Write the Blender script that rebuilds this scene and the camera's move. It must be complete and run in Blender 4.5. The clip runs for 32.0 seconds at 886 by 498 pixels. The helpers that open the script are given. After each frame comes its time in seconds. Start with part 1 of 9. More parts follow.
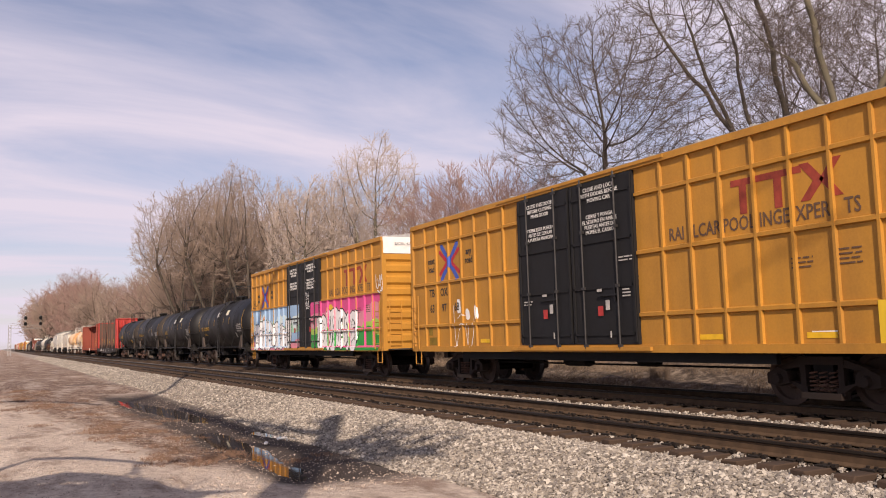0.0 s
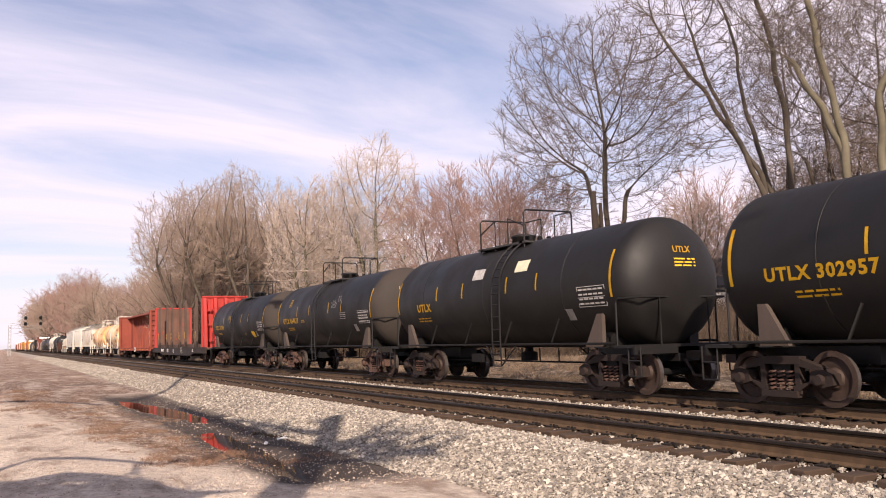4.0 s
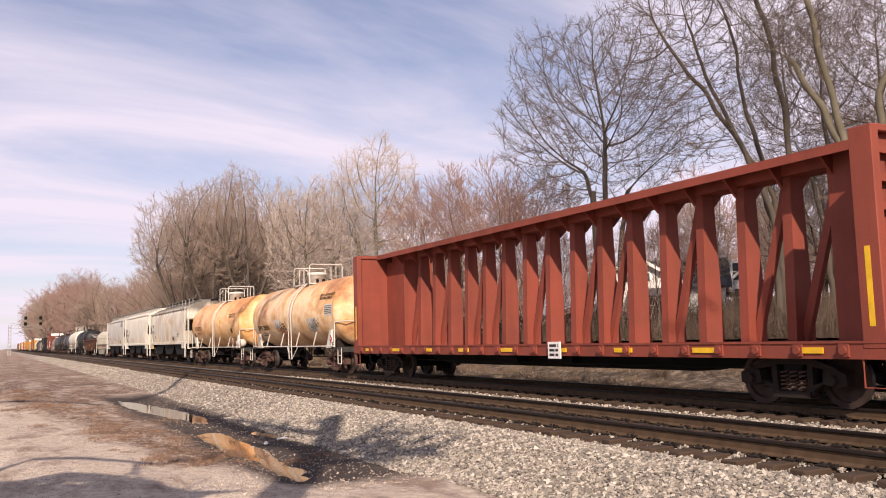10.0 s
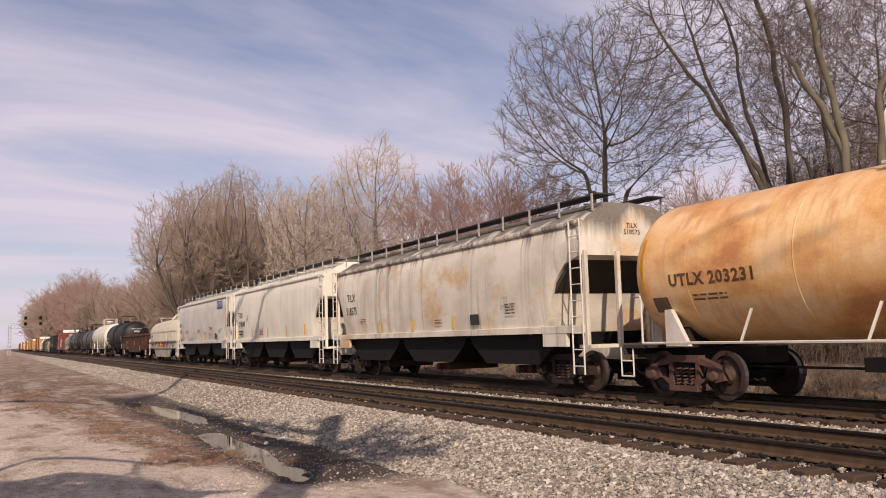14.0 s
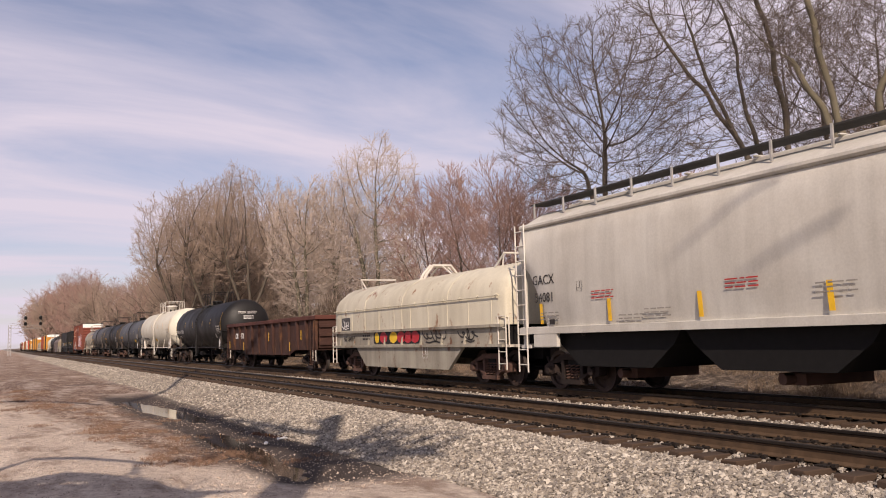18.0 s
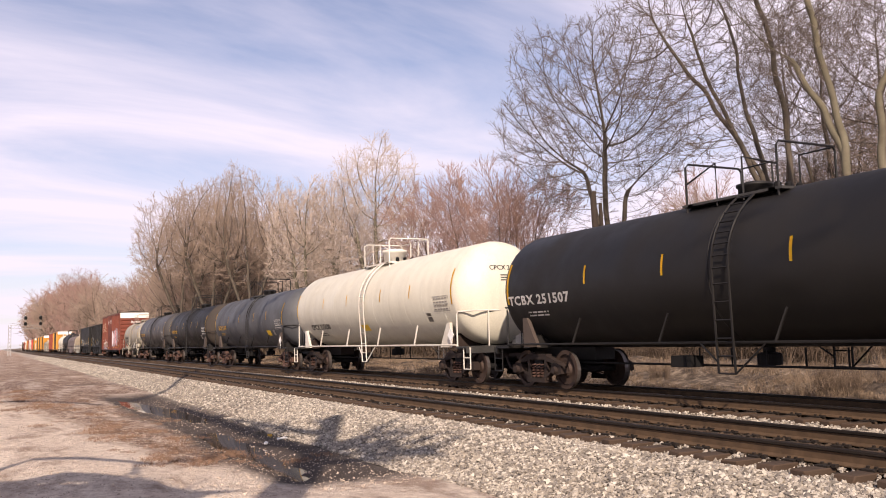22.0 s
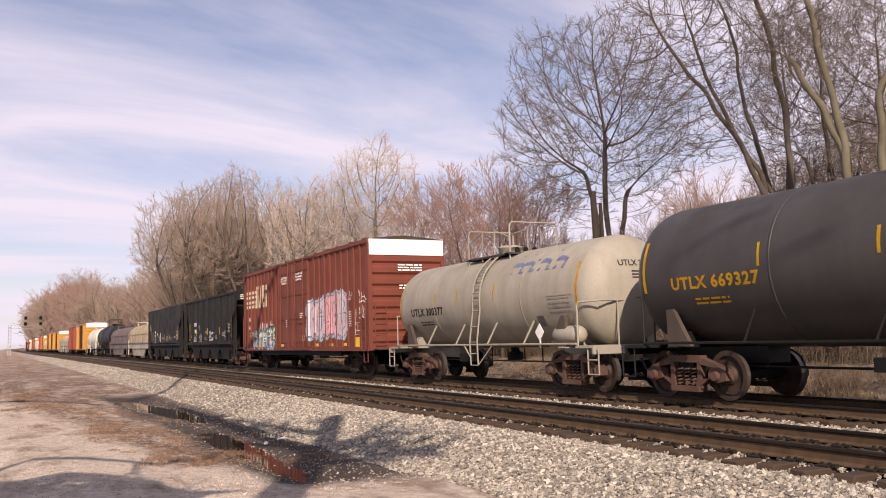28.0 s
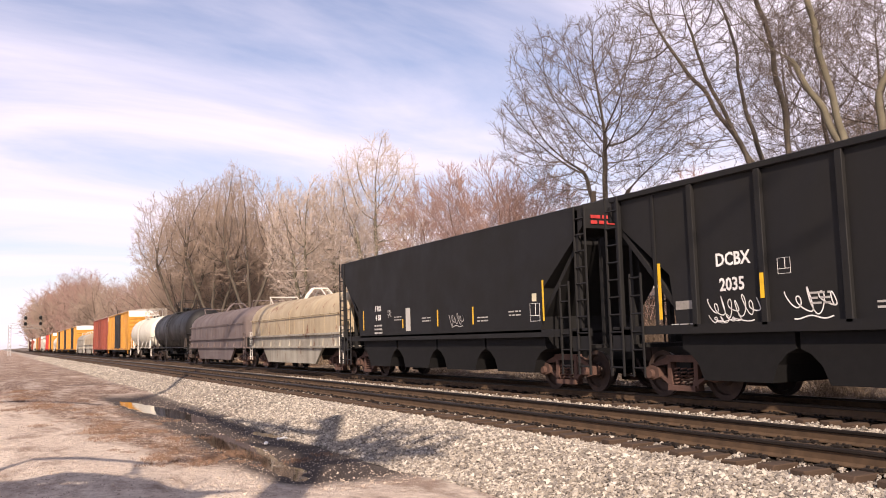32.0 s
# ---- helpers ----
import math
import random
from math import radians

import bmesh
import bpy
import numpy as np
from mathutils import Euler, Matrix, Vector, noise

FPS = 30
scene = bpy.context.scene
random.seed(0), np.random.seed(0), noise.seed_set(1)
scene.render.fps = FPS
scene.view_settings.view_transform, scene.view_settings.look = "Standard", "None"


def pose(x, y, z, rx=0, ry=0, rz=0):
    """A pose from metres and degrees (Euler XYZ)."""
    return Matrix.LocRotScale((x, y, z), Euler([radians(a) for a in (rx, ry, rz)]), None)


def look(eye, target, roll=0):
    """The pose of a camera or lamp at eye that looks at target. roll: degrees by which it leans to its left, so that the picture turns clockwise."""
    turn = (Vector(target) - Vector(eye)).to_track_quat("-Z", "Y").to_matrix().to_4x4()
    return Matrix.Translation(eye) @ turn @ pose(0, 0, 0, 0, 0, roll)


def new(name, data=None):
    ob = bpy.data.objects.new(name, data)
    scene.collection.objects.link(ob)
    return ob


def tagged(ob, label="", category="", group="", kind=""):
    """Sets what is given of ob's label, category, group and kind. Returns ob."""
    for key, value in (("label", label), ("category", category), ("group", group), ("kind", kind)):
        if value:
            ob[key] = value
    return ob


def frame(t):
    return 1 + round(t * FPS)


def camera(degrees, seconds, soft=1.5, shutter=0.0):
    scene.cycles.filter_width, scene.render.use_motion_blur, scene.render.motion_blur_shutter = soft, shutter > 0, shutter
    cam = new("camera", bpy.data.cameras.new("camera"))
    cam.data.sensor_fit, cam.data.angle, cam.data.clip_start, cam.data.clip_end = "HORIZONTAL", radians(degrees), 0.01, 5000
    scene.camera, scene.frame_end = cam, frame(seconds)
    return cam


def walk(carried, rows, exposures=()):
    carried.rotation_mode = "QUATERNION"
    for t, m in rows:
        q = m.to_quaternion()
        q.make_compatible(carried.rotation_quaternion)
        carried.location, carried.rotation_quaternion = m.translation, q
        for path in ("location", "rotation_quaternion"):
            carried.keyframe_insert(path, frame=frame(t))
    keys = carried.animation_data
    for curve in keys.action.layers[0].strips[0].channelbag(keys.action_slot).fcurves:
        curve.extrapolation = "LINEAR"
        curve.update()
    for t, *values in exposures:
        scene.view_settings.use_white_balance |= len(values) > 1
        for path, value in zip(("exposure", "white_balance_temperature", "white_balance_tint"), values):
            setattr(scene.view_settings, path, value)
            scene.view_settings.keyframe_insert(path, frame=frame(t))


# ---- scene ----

import collections

EXPOSURE = ((0, -0.3), (1.3, -0.25), (2.4, -0.18), (3, 0.0), (6, 0.15), (9, 0.0), (11, -0.2), (13, -0.45), (17, -0.45), (19, -0.25), (21, -0.05), (22, 0.05), (23, -0.3), (25, 0.0), (28, -0.1), (29.5, -0.1), (31, 0.1), (32, 0.2))

# ---- camera: stands still beside the line; rail tops lie at z = 0 ----
EYE = Vector((0.0, 0.0, 1.37))
YAW, PITCH, ROLL = radians(27.16), radians(5.79), -1.59
cam = camera(54.14, 32.0, soft=1.0)
aim = Vector((math.sin(YAW) * math.cos(PITCH), math.cos(YAW) * math.cos(PITCH), math.sin(PITCH)))
stand = look(EYE, EYE + aim * 10, ROLL)
# the film camera dims for pale cars and brightens for dark ones, with a magenta cast
walk(cam, [(0.0, stand), (32.0, stand)], [(t, ev, 6700, 24) for t, ev in EXPOSURE])

# ---- light: low winter sun from behind the camera, thin streaky cloud ----
SUN_FROM = Vector((-0.95, -2.1, 1.42)).normalized()
sun = new("sun", bpy.data.lights.new("sun", "SUN"))
sun.data.energy, sun.data.angle, sun.data.color = 6.2, radians(0.53), (1.0, 0.90, 0.715)
sun.matrix_basis = look(SUN_FROM * 60, (0, 0, 0))

world = bpy.data.worlds.new("winter_sky")
scene.world = world
world.use_nodes = True
wn, wl = world.node_tree.nodes, world.node_tree.links
wn.clear()
sky = wn.new("ShaderNodeTexSky")
sky.sky_type, sky.sun_disc = "NISHITA", False
sky.sun_elevation, sky.sun_rotation = math.asin(SUN_FROM.z), math.atan2(SUN_FROM.x, SUN_FROM.y) % math.tau
sky.altitude, sky.air_density, sky.dust_density, sky.ozone_density = 200, 1.0, 0.6, 3.0
way = wn.new("ShaderNodeTexCoord")
split = wn.new("ShaderNodeSeparateXYZ")
wl.new(way.outputs["Generated"], split.inputs[0])


def wmath(op, a, b=None, c=None):
    n = wn.new("ShaderNodeMath")
    n.operation = op
    for i, v in enumerate((a, b, c)):
        if v is None:
            continue
        if isinstance(v, (int, float)):
            n.inputs[i].default_value = v
        else:
            wl.new(v, n.inputs[i])
    return n.outputs[0]


up = wmath("ADD", wmath("MAXIMUM", split.outputs[2], 0.0), 0.12)
flat = wn.new("ShaderNodeCombineXYZ")
wl.new(wmath("DIVIDE", split.outputs[0], up), flat.inputs[0])
wl.new(wmath("DIVIDE", split.outputs[1], up), flat.inputs[1])
swing = wn.new("ShaderNodeMapping")
swing.inputs["Rotation"].default_value = (0, 0, radians(-48))
swing.inputs["Scale"].default_value = (0.75, 1.35, 1)
wl.new(flat.outputs[0], swing.inputs[0])
veil = wn.new("ShaderNodeTexNoise")
veil.inputs["Scale"].default_value, veil.inputs["Detail"].default_value = 0.75, 8
veil.inputs["Roughness"].default_value, veil.inputs["Distortion"].default_value = 0.55, 0.5
wl.new(swing.outputs[0], veil.inputs["Vector"])
ramp = wn.new("ShaderNodeValToRGB")
ramp.color_ramp.elements[0].position, ramp.color_ramp.elements[1].position = 0.40, 0.68
ramp.color_ramp.elements[0].color, ramp.color_ramp.elements[1].color = (0.12, 0.12, 0.12, 1), (0.95, 0.95, 0.95, 1)
wl.new(veil.outputs["Fac"], ramp.inputs[0])
low = wmath("POWER", wmath("SUBTRACT", 1.0, wmath("MAXIMUM", split.outputs[2], 0.0)), 5.0)
east = wmath("MULTIPLY", wmath("MINIMUM", wmath("MAXIMUM", wmath("MULTIPLY_ADD", split.outputs[0], 3.3, -1.75), 0.0), 1.0), 0.5)
cover = wmath("MINIMUM", wmath("ADD", wmath("ADD", ramp.outputs[0], east), wmath("MULTIPLY", low, 0.55)), 0.97)
blend = wn.new("ShaderNodeMix")
blend.data_type = "RGBA"
wl.new(cover, blend.inputs["Factor"])
wl.new(sky.outputs[0], blend.inputs["A"])
blend.inputs["B"].default_value = (8.1, 7.95, 8.75, 1)
back = wn.new("ShaderNodeBackground")
back.inputs["Strength"].default_value = 0.113
wl.new(blend.outputs["Result"], back.inputs[0])
outw = wn.new("ShaderNodeOutputWorld")
wl.new(back.outputs[0], outw.inputs[0])


# ---- materials ----
def mat_base(name, rough=0.6, metal=0.0):
    m = bpy.data.materials.new(name)
    m.use_nodes = True
    nt = m.node_tree
    b = nt.nodes["Principled BSDF"]
    b.inputs["Roughness"].default_value, b.inputs["Metallic"].default_value = rough, metal
    return m, nt, b


def noise_node(nt, scale, detail=4, stretch=(1, 1, 1), coord="Object", rough=0.55):
    tc, mp, n = (nt.nodes.new(k) for k in ("ShaderNodeTexCoord", "ShaderNodeMapping", "ShaderNodeTexNoise"))
    mp.inputs["Scale"].default_value = stretch
    n.inputs["Scale"].default_value, n.inputs["Detail"].default_value, n.inputs["Roughness"].default_value = scale, detail, rough
    nt.links.new(tc.outputs[coord], mp.inputs[0])
    nt.links.new(mp.outputs[0], n.inputs["Vector"])
    return n.outputs["Fac"]


def ramp_node(nt, fac, stops):
    r = nt.nodes.new("ShaderNodeValToRGB")
    els = r.color_ramp.elements
    while len(els) < len(stops):
        els.new(0.5)
    for e, (p, c) in zip(els, stops):
        e.position, e.color = p, (*c, 1)
    nt.links.new(fac, r.inputs[0])
    return r.outputs[0]


def mix_node(nt, fac, a, b, kind="MIX"):
    n = nt.nodes.new("ShaderNodeMix")
    n.data_type, n.blend_type = "RGBA", kind
    for key, v in (("Factor", fac), ("A", a), ("B", b)):
        if isinstance(v, (int, float)):
            n.inputs[key].default_value = v
        elif isinstance(v, tuple):
            n.inputs[key].default_value = (*v, 1)
        else:
            nt.links.new(v, n.inputs[key])
    return n.outputs["Result"]


def bump_node(nt, b, height, strength=0.3, dist=0.02):
    n = nt.nodes.new("ShaderNodeBump")
    n.inputs["Strength"].default_value, n.inputs["Distance"].default_value = strength, dist
    nt.links.new(height, n.inputs["Height"])
    nt.links.new(n.outputs[0], b.inputs["Normal"])


W3, B3 = (1, 1, 1), (0, 0, 0)


def paint(name, rgb, grime=(0.10, 0.07, 0.05), amount=0.5, rough=0.5, rust=0.0, rust_rgb=(0.16, 0.06, 0.03), big=0.6):
    """Weathered car paint: streaks running down, broad stains, specks, and rust where asked."""
    m, nt, b = mat_base(name, rough)
    b.inputs["Specular IOR Level"].default_value = 0.35
    streak = ramp_node(nt, noise_node(nt, 1.0, 6, (2.2, 2.2, 0.22)), ((0.42, B3), (0.72, W3)))
    broad = ramp_node(nt, noise_node(nt, big, 5), ((0.40, B3), (0.74, W3)))
    fine = noise_node(nt, 24, 4)
    c = mix_node(nt, mix_node(nt, amount, B3, broad), rgb, grime)
    c = mix_node(nt, mix_node(nt, amount * 0.75, B3, streak), c, tuple(0.55 * g + 0.12 * v for g, v in zip(grime, rgb)))
    c = mix_node(nt, 0.16, c, ramp_node(nt, fine, ((0.3, tuple(v * 0.55 for v in rgb)), (0.7, tuple(min(1, v * 1.2) for v in rgb)))))
    if rust:
        spots = ramp_node(nt, noise_node(nt, 2.1, 9, (1, 1, 0.7), rough=0.7), ((0.62 - 0.25 * rust, B3), (0.70 - 0.15 * rust, W3)))
        c = mix_node(nt, spots, c, mix_node(nt, fine, tuple(v * 0.5 for v in rust_rgb), tuple(v * 1.6 for v in rust_rgb)))
    nt.links.new(c, b.inputs["Base Color"])
    nt.links.new(ramp_node(nt, broad, ((0, (rough,) * 3), (1, (min(1, rough + 0.3),) * 3))), b.inputs["Roughness"])
    bump_node(nt, b, noise_node(nt, 3.0, 5), 0.12, 0.02)
    return m


def blotched(name, pale, mid, dark, rough=0.55):
    """Old tank paint: broad clouds of three tones, rust running down from the crown, and fine grain."""
    m, nt, b = mat_base(name, rough)
    b.inputs["Specular IOR Level"].default_value = 0.35
    cloud = noise_node(nt, 0.55, 6, (1, 0.8, 1.2), rough=0.6)
    run = noise_node(nt, 1.3, 7, (1, 2.2, 0.18), rough=0.65)
    c = ramp_node(nt, cloud, ((0.36, dark), (0.47, mid), (0.56, pale), (0.72, mid)))
    c = mix_node(nt, ramp_node(nt, run, ((0.52, B3), (0.72, (0.55, 0.55, 0.55)))), c, dark)
    tc, sp = nt.nodes.new("ShaderNodeTexCoord"), nt.nodes.new("ShaderNodeSeparateXYZ")
    nt.links.new(tc.outputs["Object"], sp.inputs[0])
    crown = nt.nodes.new("ShaderNodeMath")
    crown.operation = "MULTIPLY_ADD"
    nt.links.new(run, crown.inputs[0])
    crown.inputs[1].default_value = 2.2
    nt.links.new(sp.outputs[2], crown.inputs[2])
    top = nt.nodes.new("ShaderNodeMapRange")
    top.inputs[1].default_value, top.inputs[2].default_value, top.inputs[4].default_value = 4.5, 5.1, 0.45
    nt.links.new(crown.outputs[0], top.inputs[0])
    c = mix_node(nt, top.outputs[0], c, dark)
    c = mix_node(nt, 0.14, c, ramp_node(nt, noise_node(nt, 30, 4), ((0.3, tuple(v * 0.5 for v in mid)), (0.7, tuple(min(1, v * 1.25) for v in pale)))))
    nt.links.new(c, b.inputs["Base Color"])
    bump_node(nt, b, noise_node(nt, 3.0, 5), 0.1, 0.02)
    return m


def sooted(name, pale, grey, rust_, soot, brim=3.98):
    """Chalky hopper paint: grey dirt running down in lines, patches of rust bleeding through, soot on the roof and over its brim."""
    m, nt, b = mat_base(name, 0.65)
    b.inputs["Specular IOR Level"].default_value = 0.3
    c = mix_node(nt, ramp_node(nt, noise_node(nt, 0.7, 5), ((0.42, B3), (0.68, (0.75, 0.75, 0.75)))), pale, grey)
    c = mix_node(nt, ramp_node(nt, noise_node(nt, 0.55, 5, (1, 0.7, 1.1), rough=0.6), ((0.535, B3), (0.63, (0.8, 0.8, 0.8)))), c, rust_)
    run = noise_node(nt, 1.0, 5, (1, 3.4, 0.10), rough=0.65)
    c = mix_node(nt, ramp_node(nt, run, ((0.54, B3), (0.66, (0.5, 0.5, 0.5)))), c, tuple(0.45 * v for v in grey))
    tc, sp, up_ = nt.nodes.new("ShaderNodeTexCoord"), nt.nodes.new("ShaderNodeSeparateXYZ"), nt.nodes.new("ShaderNodeMath")
    nt.links.new(tc.outputs["Object"], sp.inputs[0])
    up_.operation = "MULTIPLY_ADD"
    nt.links.new(run, up_.inputs[0])
    up_.inputs[1].default_value = 2.4
    nt.links.new(sp.outputs[2], up_.inputs[2])
    top = nt.nodes.new("ShaderNodeMapRange")
    top.inputs[1].default_value, top.inputs[2].default_value, top.inputs[4].default_value = brim + 1.02, brim + 1.42, 0.92
    nt.links.new(up_.outputs[0], top.inputs[0])
    c = mix_node(nt, top.outputs[0], c, mix_node(nt, noise_node(nt, 1.6, 5), soot, tuple(2.4 * v for v in soot)))
    c = mix_node(nt, 0.14, c, ramp_node(nt, noise_node(nt, 26, 4), ((0.3, tuple(0.5 * v for v in grey)), (0.7, pale))))
    nt.links.new(c, b.inputs["Base Color"])
    bump_node(nt, b, noise_node(nt, 3.0, 5), 0.1, 0.02)
    return m


def plain(name, rgb, rough=0.6, metal=0.0, vary=0.25, scale=6.0):
    m, nt, b = mat_base(name, rough, metal)
    b.inputs["Specular IOR Level"].default_value = 0.3
    n = noise_node(nt, scale, 5)
    nt.links.new(ramp_node(nt, n, ((0.3, tuple(v * (1 - vary) for v in rgb)), (0.7, tuple(min(1, v * (1 + vary)) for v in rgb)))), b.inputs["Base Color"])
    bump_node(nt, b, noise_node(nt, scale * 4, 4), 0.15, 0.01)
    return m


M = dict(
    yellow=paint("yellow_car_paint", (0.50, 0.235, 0.030), (0.24, 0.12, 0.04), 0.45, 0.55),
    black_door=paint("black_door_paint", (0.008, 0.008, 0.009), (0.025, 0.022, 0.02), 0.4, 0.6),
    black_tank=paint("black_tank_paint", (0.0065, 0.0058, 0.0055), (0.017, 0.014, 0.012), 0.6, 0.5),
    grey_tank=paint("dusty_grey_tank_paint", (0.075, 0.078, 0.085), (0.03, 0.03, 0.03), 0.5, 0.5),
    slate_tank=paint("slate_tank_paint", (0.058, 0.053, 0.051), (0.03, 0.027, 0.025), 0.5, 0.42),
    white_tank=paint("white_tank_paint", (0.62, 0.59, 0.485), (0.47, 0.42, 0.33), 0.4, 0.42),
    tan_tank=paint("dull_tan_tank_paint", (0.34, 0.31, 0.25), (0.20, 0.17, 0.13), 0.6, 0.5),
    orange_tank=blotched("rust_stained_orange_tank_paint", (0.90, 0.60, 0.31), (0.80, 0.42, 0.15), (0.54, 0.20, 0.06), 0.45),
    peach_tank=blotched("faded_peach_tank_paint", (0.88, 0.66, 0.42), (0.74, 0.43, 0.19), (0.36, 0.12, 0.04)),
    red_steel=paint("oxide_red_paint", (0.27, 0.060, 0.036), (0.10, 0.038, 0.028), 0.5, 0.65),
    bright_red=paint("bright_red_paint", (0.46, 0.040, 0.032), (0.20, 0.045, 0.03), 0.5, 0.55),
    worn_red=paint("scraped_red_steel", (0.16, 0.080, 0.055), (0.085, 0.05, 0.036), 1.0, 0.75, 0.22, (0.36, 0.045, 0.032), big=0.7),
    ns_red=paint("boxcar_red_paint", (0.175, 0.044, 0.026), (0.085, 0.032, 0.021), 0.45, 0.6),
    brown_gon=paint("dark_brown_gondola_paint", (0.056, 0.023, 0.016), (0.036, 0.019, 0.014), 0.7, 0.75, 0.3, (0.10, 0.045, 0.02)),
    gon_rim=paint("rusty_red_rim_paint", (0.105, 0.033, 0.022), (0.06, 0.026, 0.02), 0.6, 0.7),
    white_hop=paint("chalky_white_hopper_paint", (0.74, 0.71, 0.60), (0.50, 0.45, 0.36), 0.5, 0.6),
    grey_hop=sooted("rust_streaked_cream_hopper_paint", (0.70, 0.65, 0.54), (0.42, 0.36, 0.29), (0.56, 0.33, 0.13), (0.055, 0.048, 0.043)),
    pale_hop=paint("pale_grey_hopper_paint", (0.58, 0.56, 0.50), (0.34, 0.30, 0.25), 0.55, 0.6),
    black_hop=paint("black_hopper_paint", (0.007, 0.0065, 0.0065), (0.02, 0.018, 0.015), 0.45, 0.65),
    cream_coil=paint("cream_cover_paint", (0.60, 0.56, 0.44), (0.36, 0.31, 0.22), 0.5, 0.55, 0.12, (0.22, 0.09, 0.04)),
    dirty_coil=paint("dirty_cream_sill_paint", (0.38, 0.35, 0.28), (0.12, 0.10, 0.08), 0.8, 0.65, 0.2, (0.14, 0.06, 0.03)),
    tan_coil=paint("tan_cover_paint", (0.42, 0.34, 0.22), (0.22, 0.16, 0.10), 0.6, 0.6, 0.2),
    dark_coil=paint("soot_brown_cover_paint", (0.15, 0.115, 0.105), (0.08, 0.06, 0.055), 0.6, 0.6),
    dark_flat=paint("dark_deck_steel_paint", (0.022, 0.0155, 0.0125), (0.055, 0.035, 0.026), 0.7, 0.7),
    stake=paint("weathered_stake_steel", (0.10, 0.065, 0.05), (0.05, 0.032, 0.026), 0.7, 0.7, 0.3, (0.13, 0.05, 0.03)),
    truck=paint("grimy_truck_steel", (0.018, 0.012, 0.010), (0.045, 0.026, 0.019), 0.7, 0.8),
    rust_truck=paint("rusty_truck_steel", (0.115, 0.062, 0.046), (0.03, 0.019, 0.015), 0.75, 0.85),
    dusty=paint("dusty_and_shaded_brown_paint", (0.035, 0.028, 0.023), (0.075, 0.058, 0.046), 0.8, 0.75),
    dusty_steel=paint("dusty_bracket_steel", (0.085, 0.064, 0.052), (0.04, 0.03, 0.025), 0.6, 0.8),
    wheel=plain("rusty_wheel_steel", (0.05, 0.032, 0.025), 0.7, 0.1),
    tread=plain("worn_tread_steel", (0.16, 0.14, 0.13), 0.4, 0.7, 0.1),
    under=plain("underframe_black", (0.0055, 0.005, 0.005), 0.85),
    white=plain("white_marking_paint", (0.78, 0.76, 0.72), 0.55, 0, 0.08),
    cream_mark=plain("cream_marking_paint", (0.66, 0.60, 0.42), 0.55, 0, 0.1),
    yellow_mark=plain("yellow_reflective_tape", (0.75, 0.44, 0.02), 0.45, 0, 0.12),
    grey_print=plain("grey_small_print", (0.26, 0.24, 0.21), 0.65),
    emblem_red=plain("faded_red_emblem_paint", (0.30, 0.05, 0.03), 0.65),
    faded_mark=plain("faded_brown_lettering_paint", (0.13, 0.075, 0.045), 0.7),
    dark_mark=plain("dark_lettering_paint", (0.03, 0.026, 0.024), 0.6),
    blue_mark=plain("blue_lettering_paint", (0.06, 0.10, 0.28), 0.6),
    faded_yellow=plain("faded_yellow_marking_paint", (0.22, 0.14, 0.015), 0.6),
    dim_mark=plain("dim_brown_lettering_paint", (0.25, 0.135, 0.07), 0.7),
    red_mark=plain("red_marking_paint", (0.42, 0.04, 0.035), 0.55),
    white_rail=paint("white_handrail_paint", (0.66, 0.63, 0.56), (0.35, 0.26, 0.18), 0.5, 0.5),
    roof=plain("galvanised_roof_steel", (0.38, 0.37, 0.35), 0.55, 0.3),
    grate=plain("dark_walkway_grating", (0.05, 0.048, 0.045), 0.6, 0.3),
)


# ---- mesh helpers ----
def part(name, bm, material, parent, label="", smooth=False):
    me = bpy.data.meshes.new(name)
    bm.to_mesh(me)
    bm.free()
    if smooth:
        me.shade_smooth()
    me.materials.append(material)
    ob = new(name, me)
    ob.parent = parent
    if label:
        ob["label"] = label
    return ob


def share(name, me, parent, m=None, label=""):
    ob = new(name, me)
    ob.parent = parent
    if m is not None:
        ob.matrix_basis = m
    if label:
        ob["label"] = label
    return ob


def box(bm, x0, y0, z0, x1, y1, z1, m=None):
    c = [(x0, y0, z0), (x1, y0, z0), (x1, y1, z0), (x0, y1, z0), (x0, y0, z1), (x1, y0, z1), (x1, y1, z1), (x0, y1, z1)]
    v = [bm.verts.new(m @ Vector(p) if m else p) for p in c]
    for f in ((3, 2, 1, 0), (4, 5, 6, 7), (0, 1, 5, 4), (1, 2, 6, 5), (2, 3, 7, 6), (3, 0, 4, 7)):
        bm.faces.new([v[i] for i in f])


def prism(bm, outline, y0, y1, axis="y"):
    """A closed outline of (x, z), or (y, z) for axis x, drawn out between y0 and y1."""
    def at(p, d):
        return (p[0], d, p[1]) if axis == "y" else (d, p[0], p[1]) if axis == "x" else (p[0], p[1], d)
    a = [bm.verts.new(at(p, y0)) for p in outline]
    b = [bm.verts.new(at(p, y1)) for p in outline]
    n = len(outline)
    for i in range(n):
        j = (i + 1) % n
        bm.faces.new((a[i], a[j], b[j], b[i]))
    bm.faces.new(a[::-1])
    bm.faces.new(b)


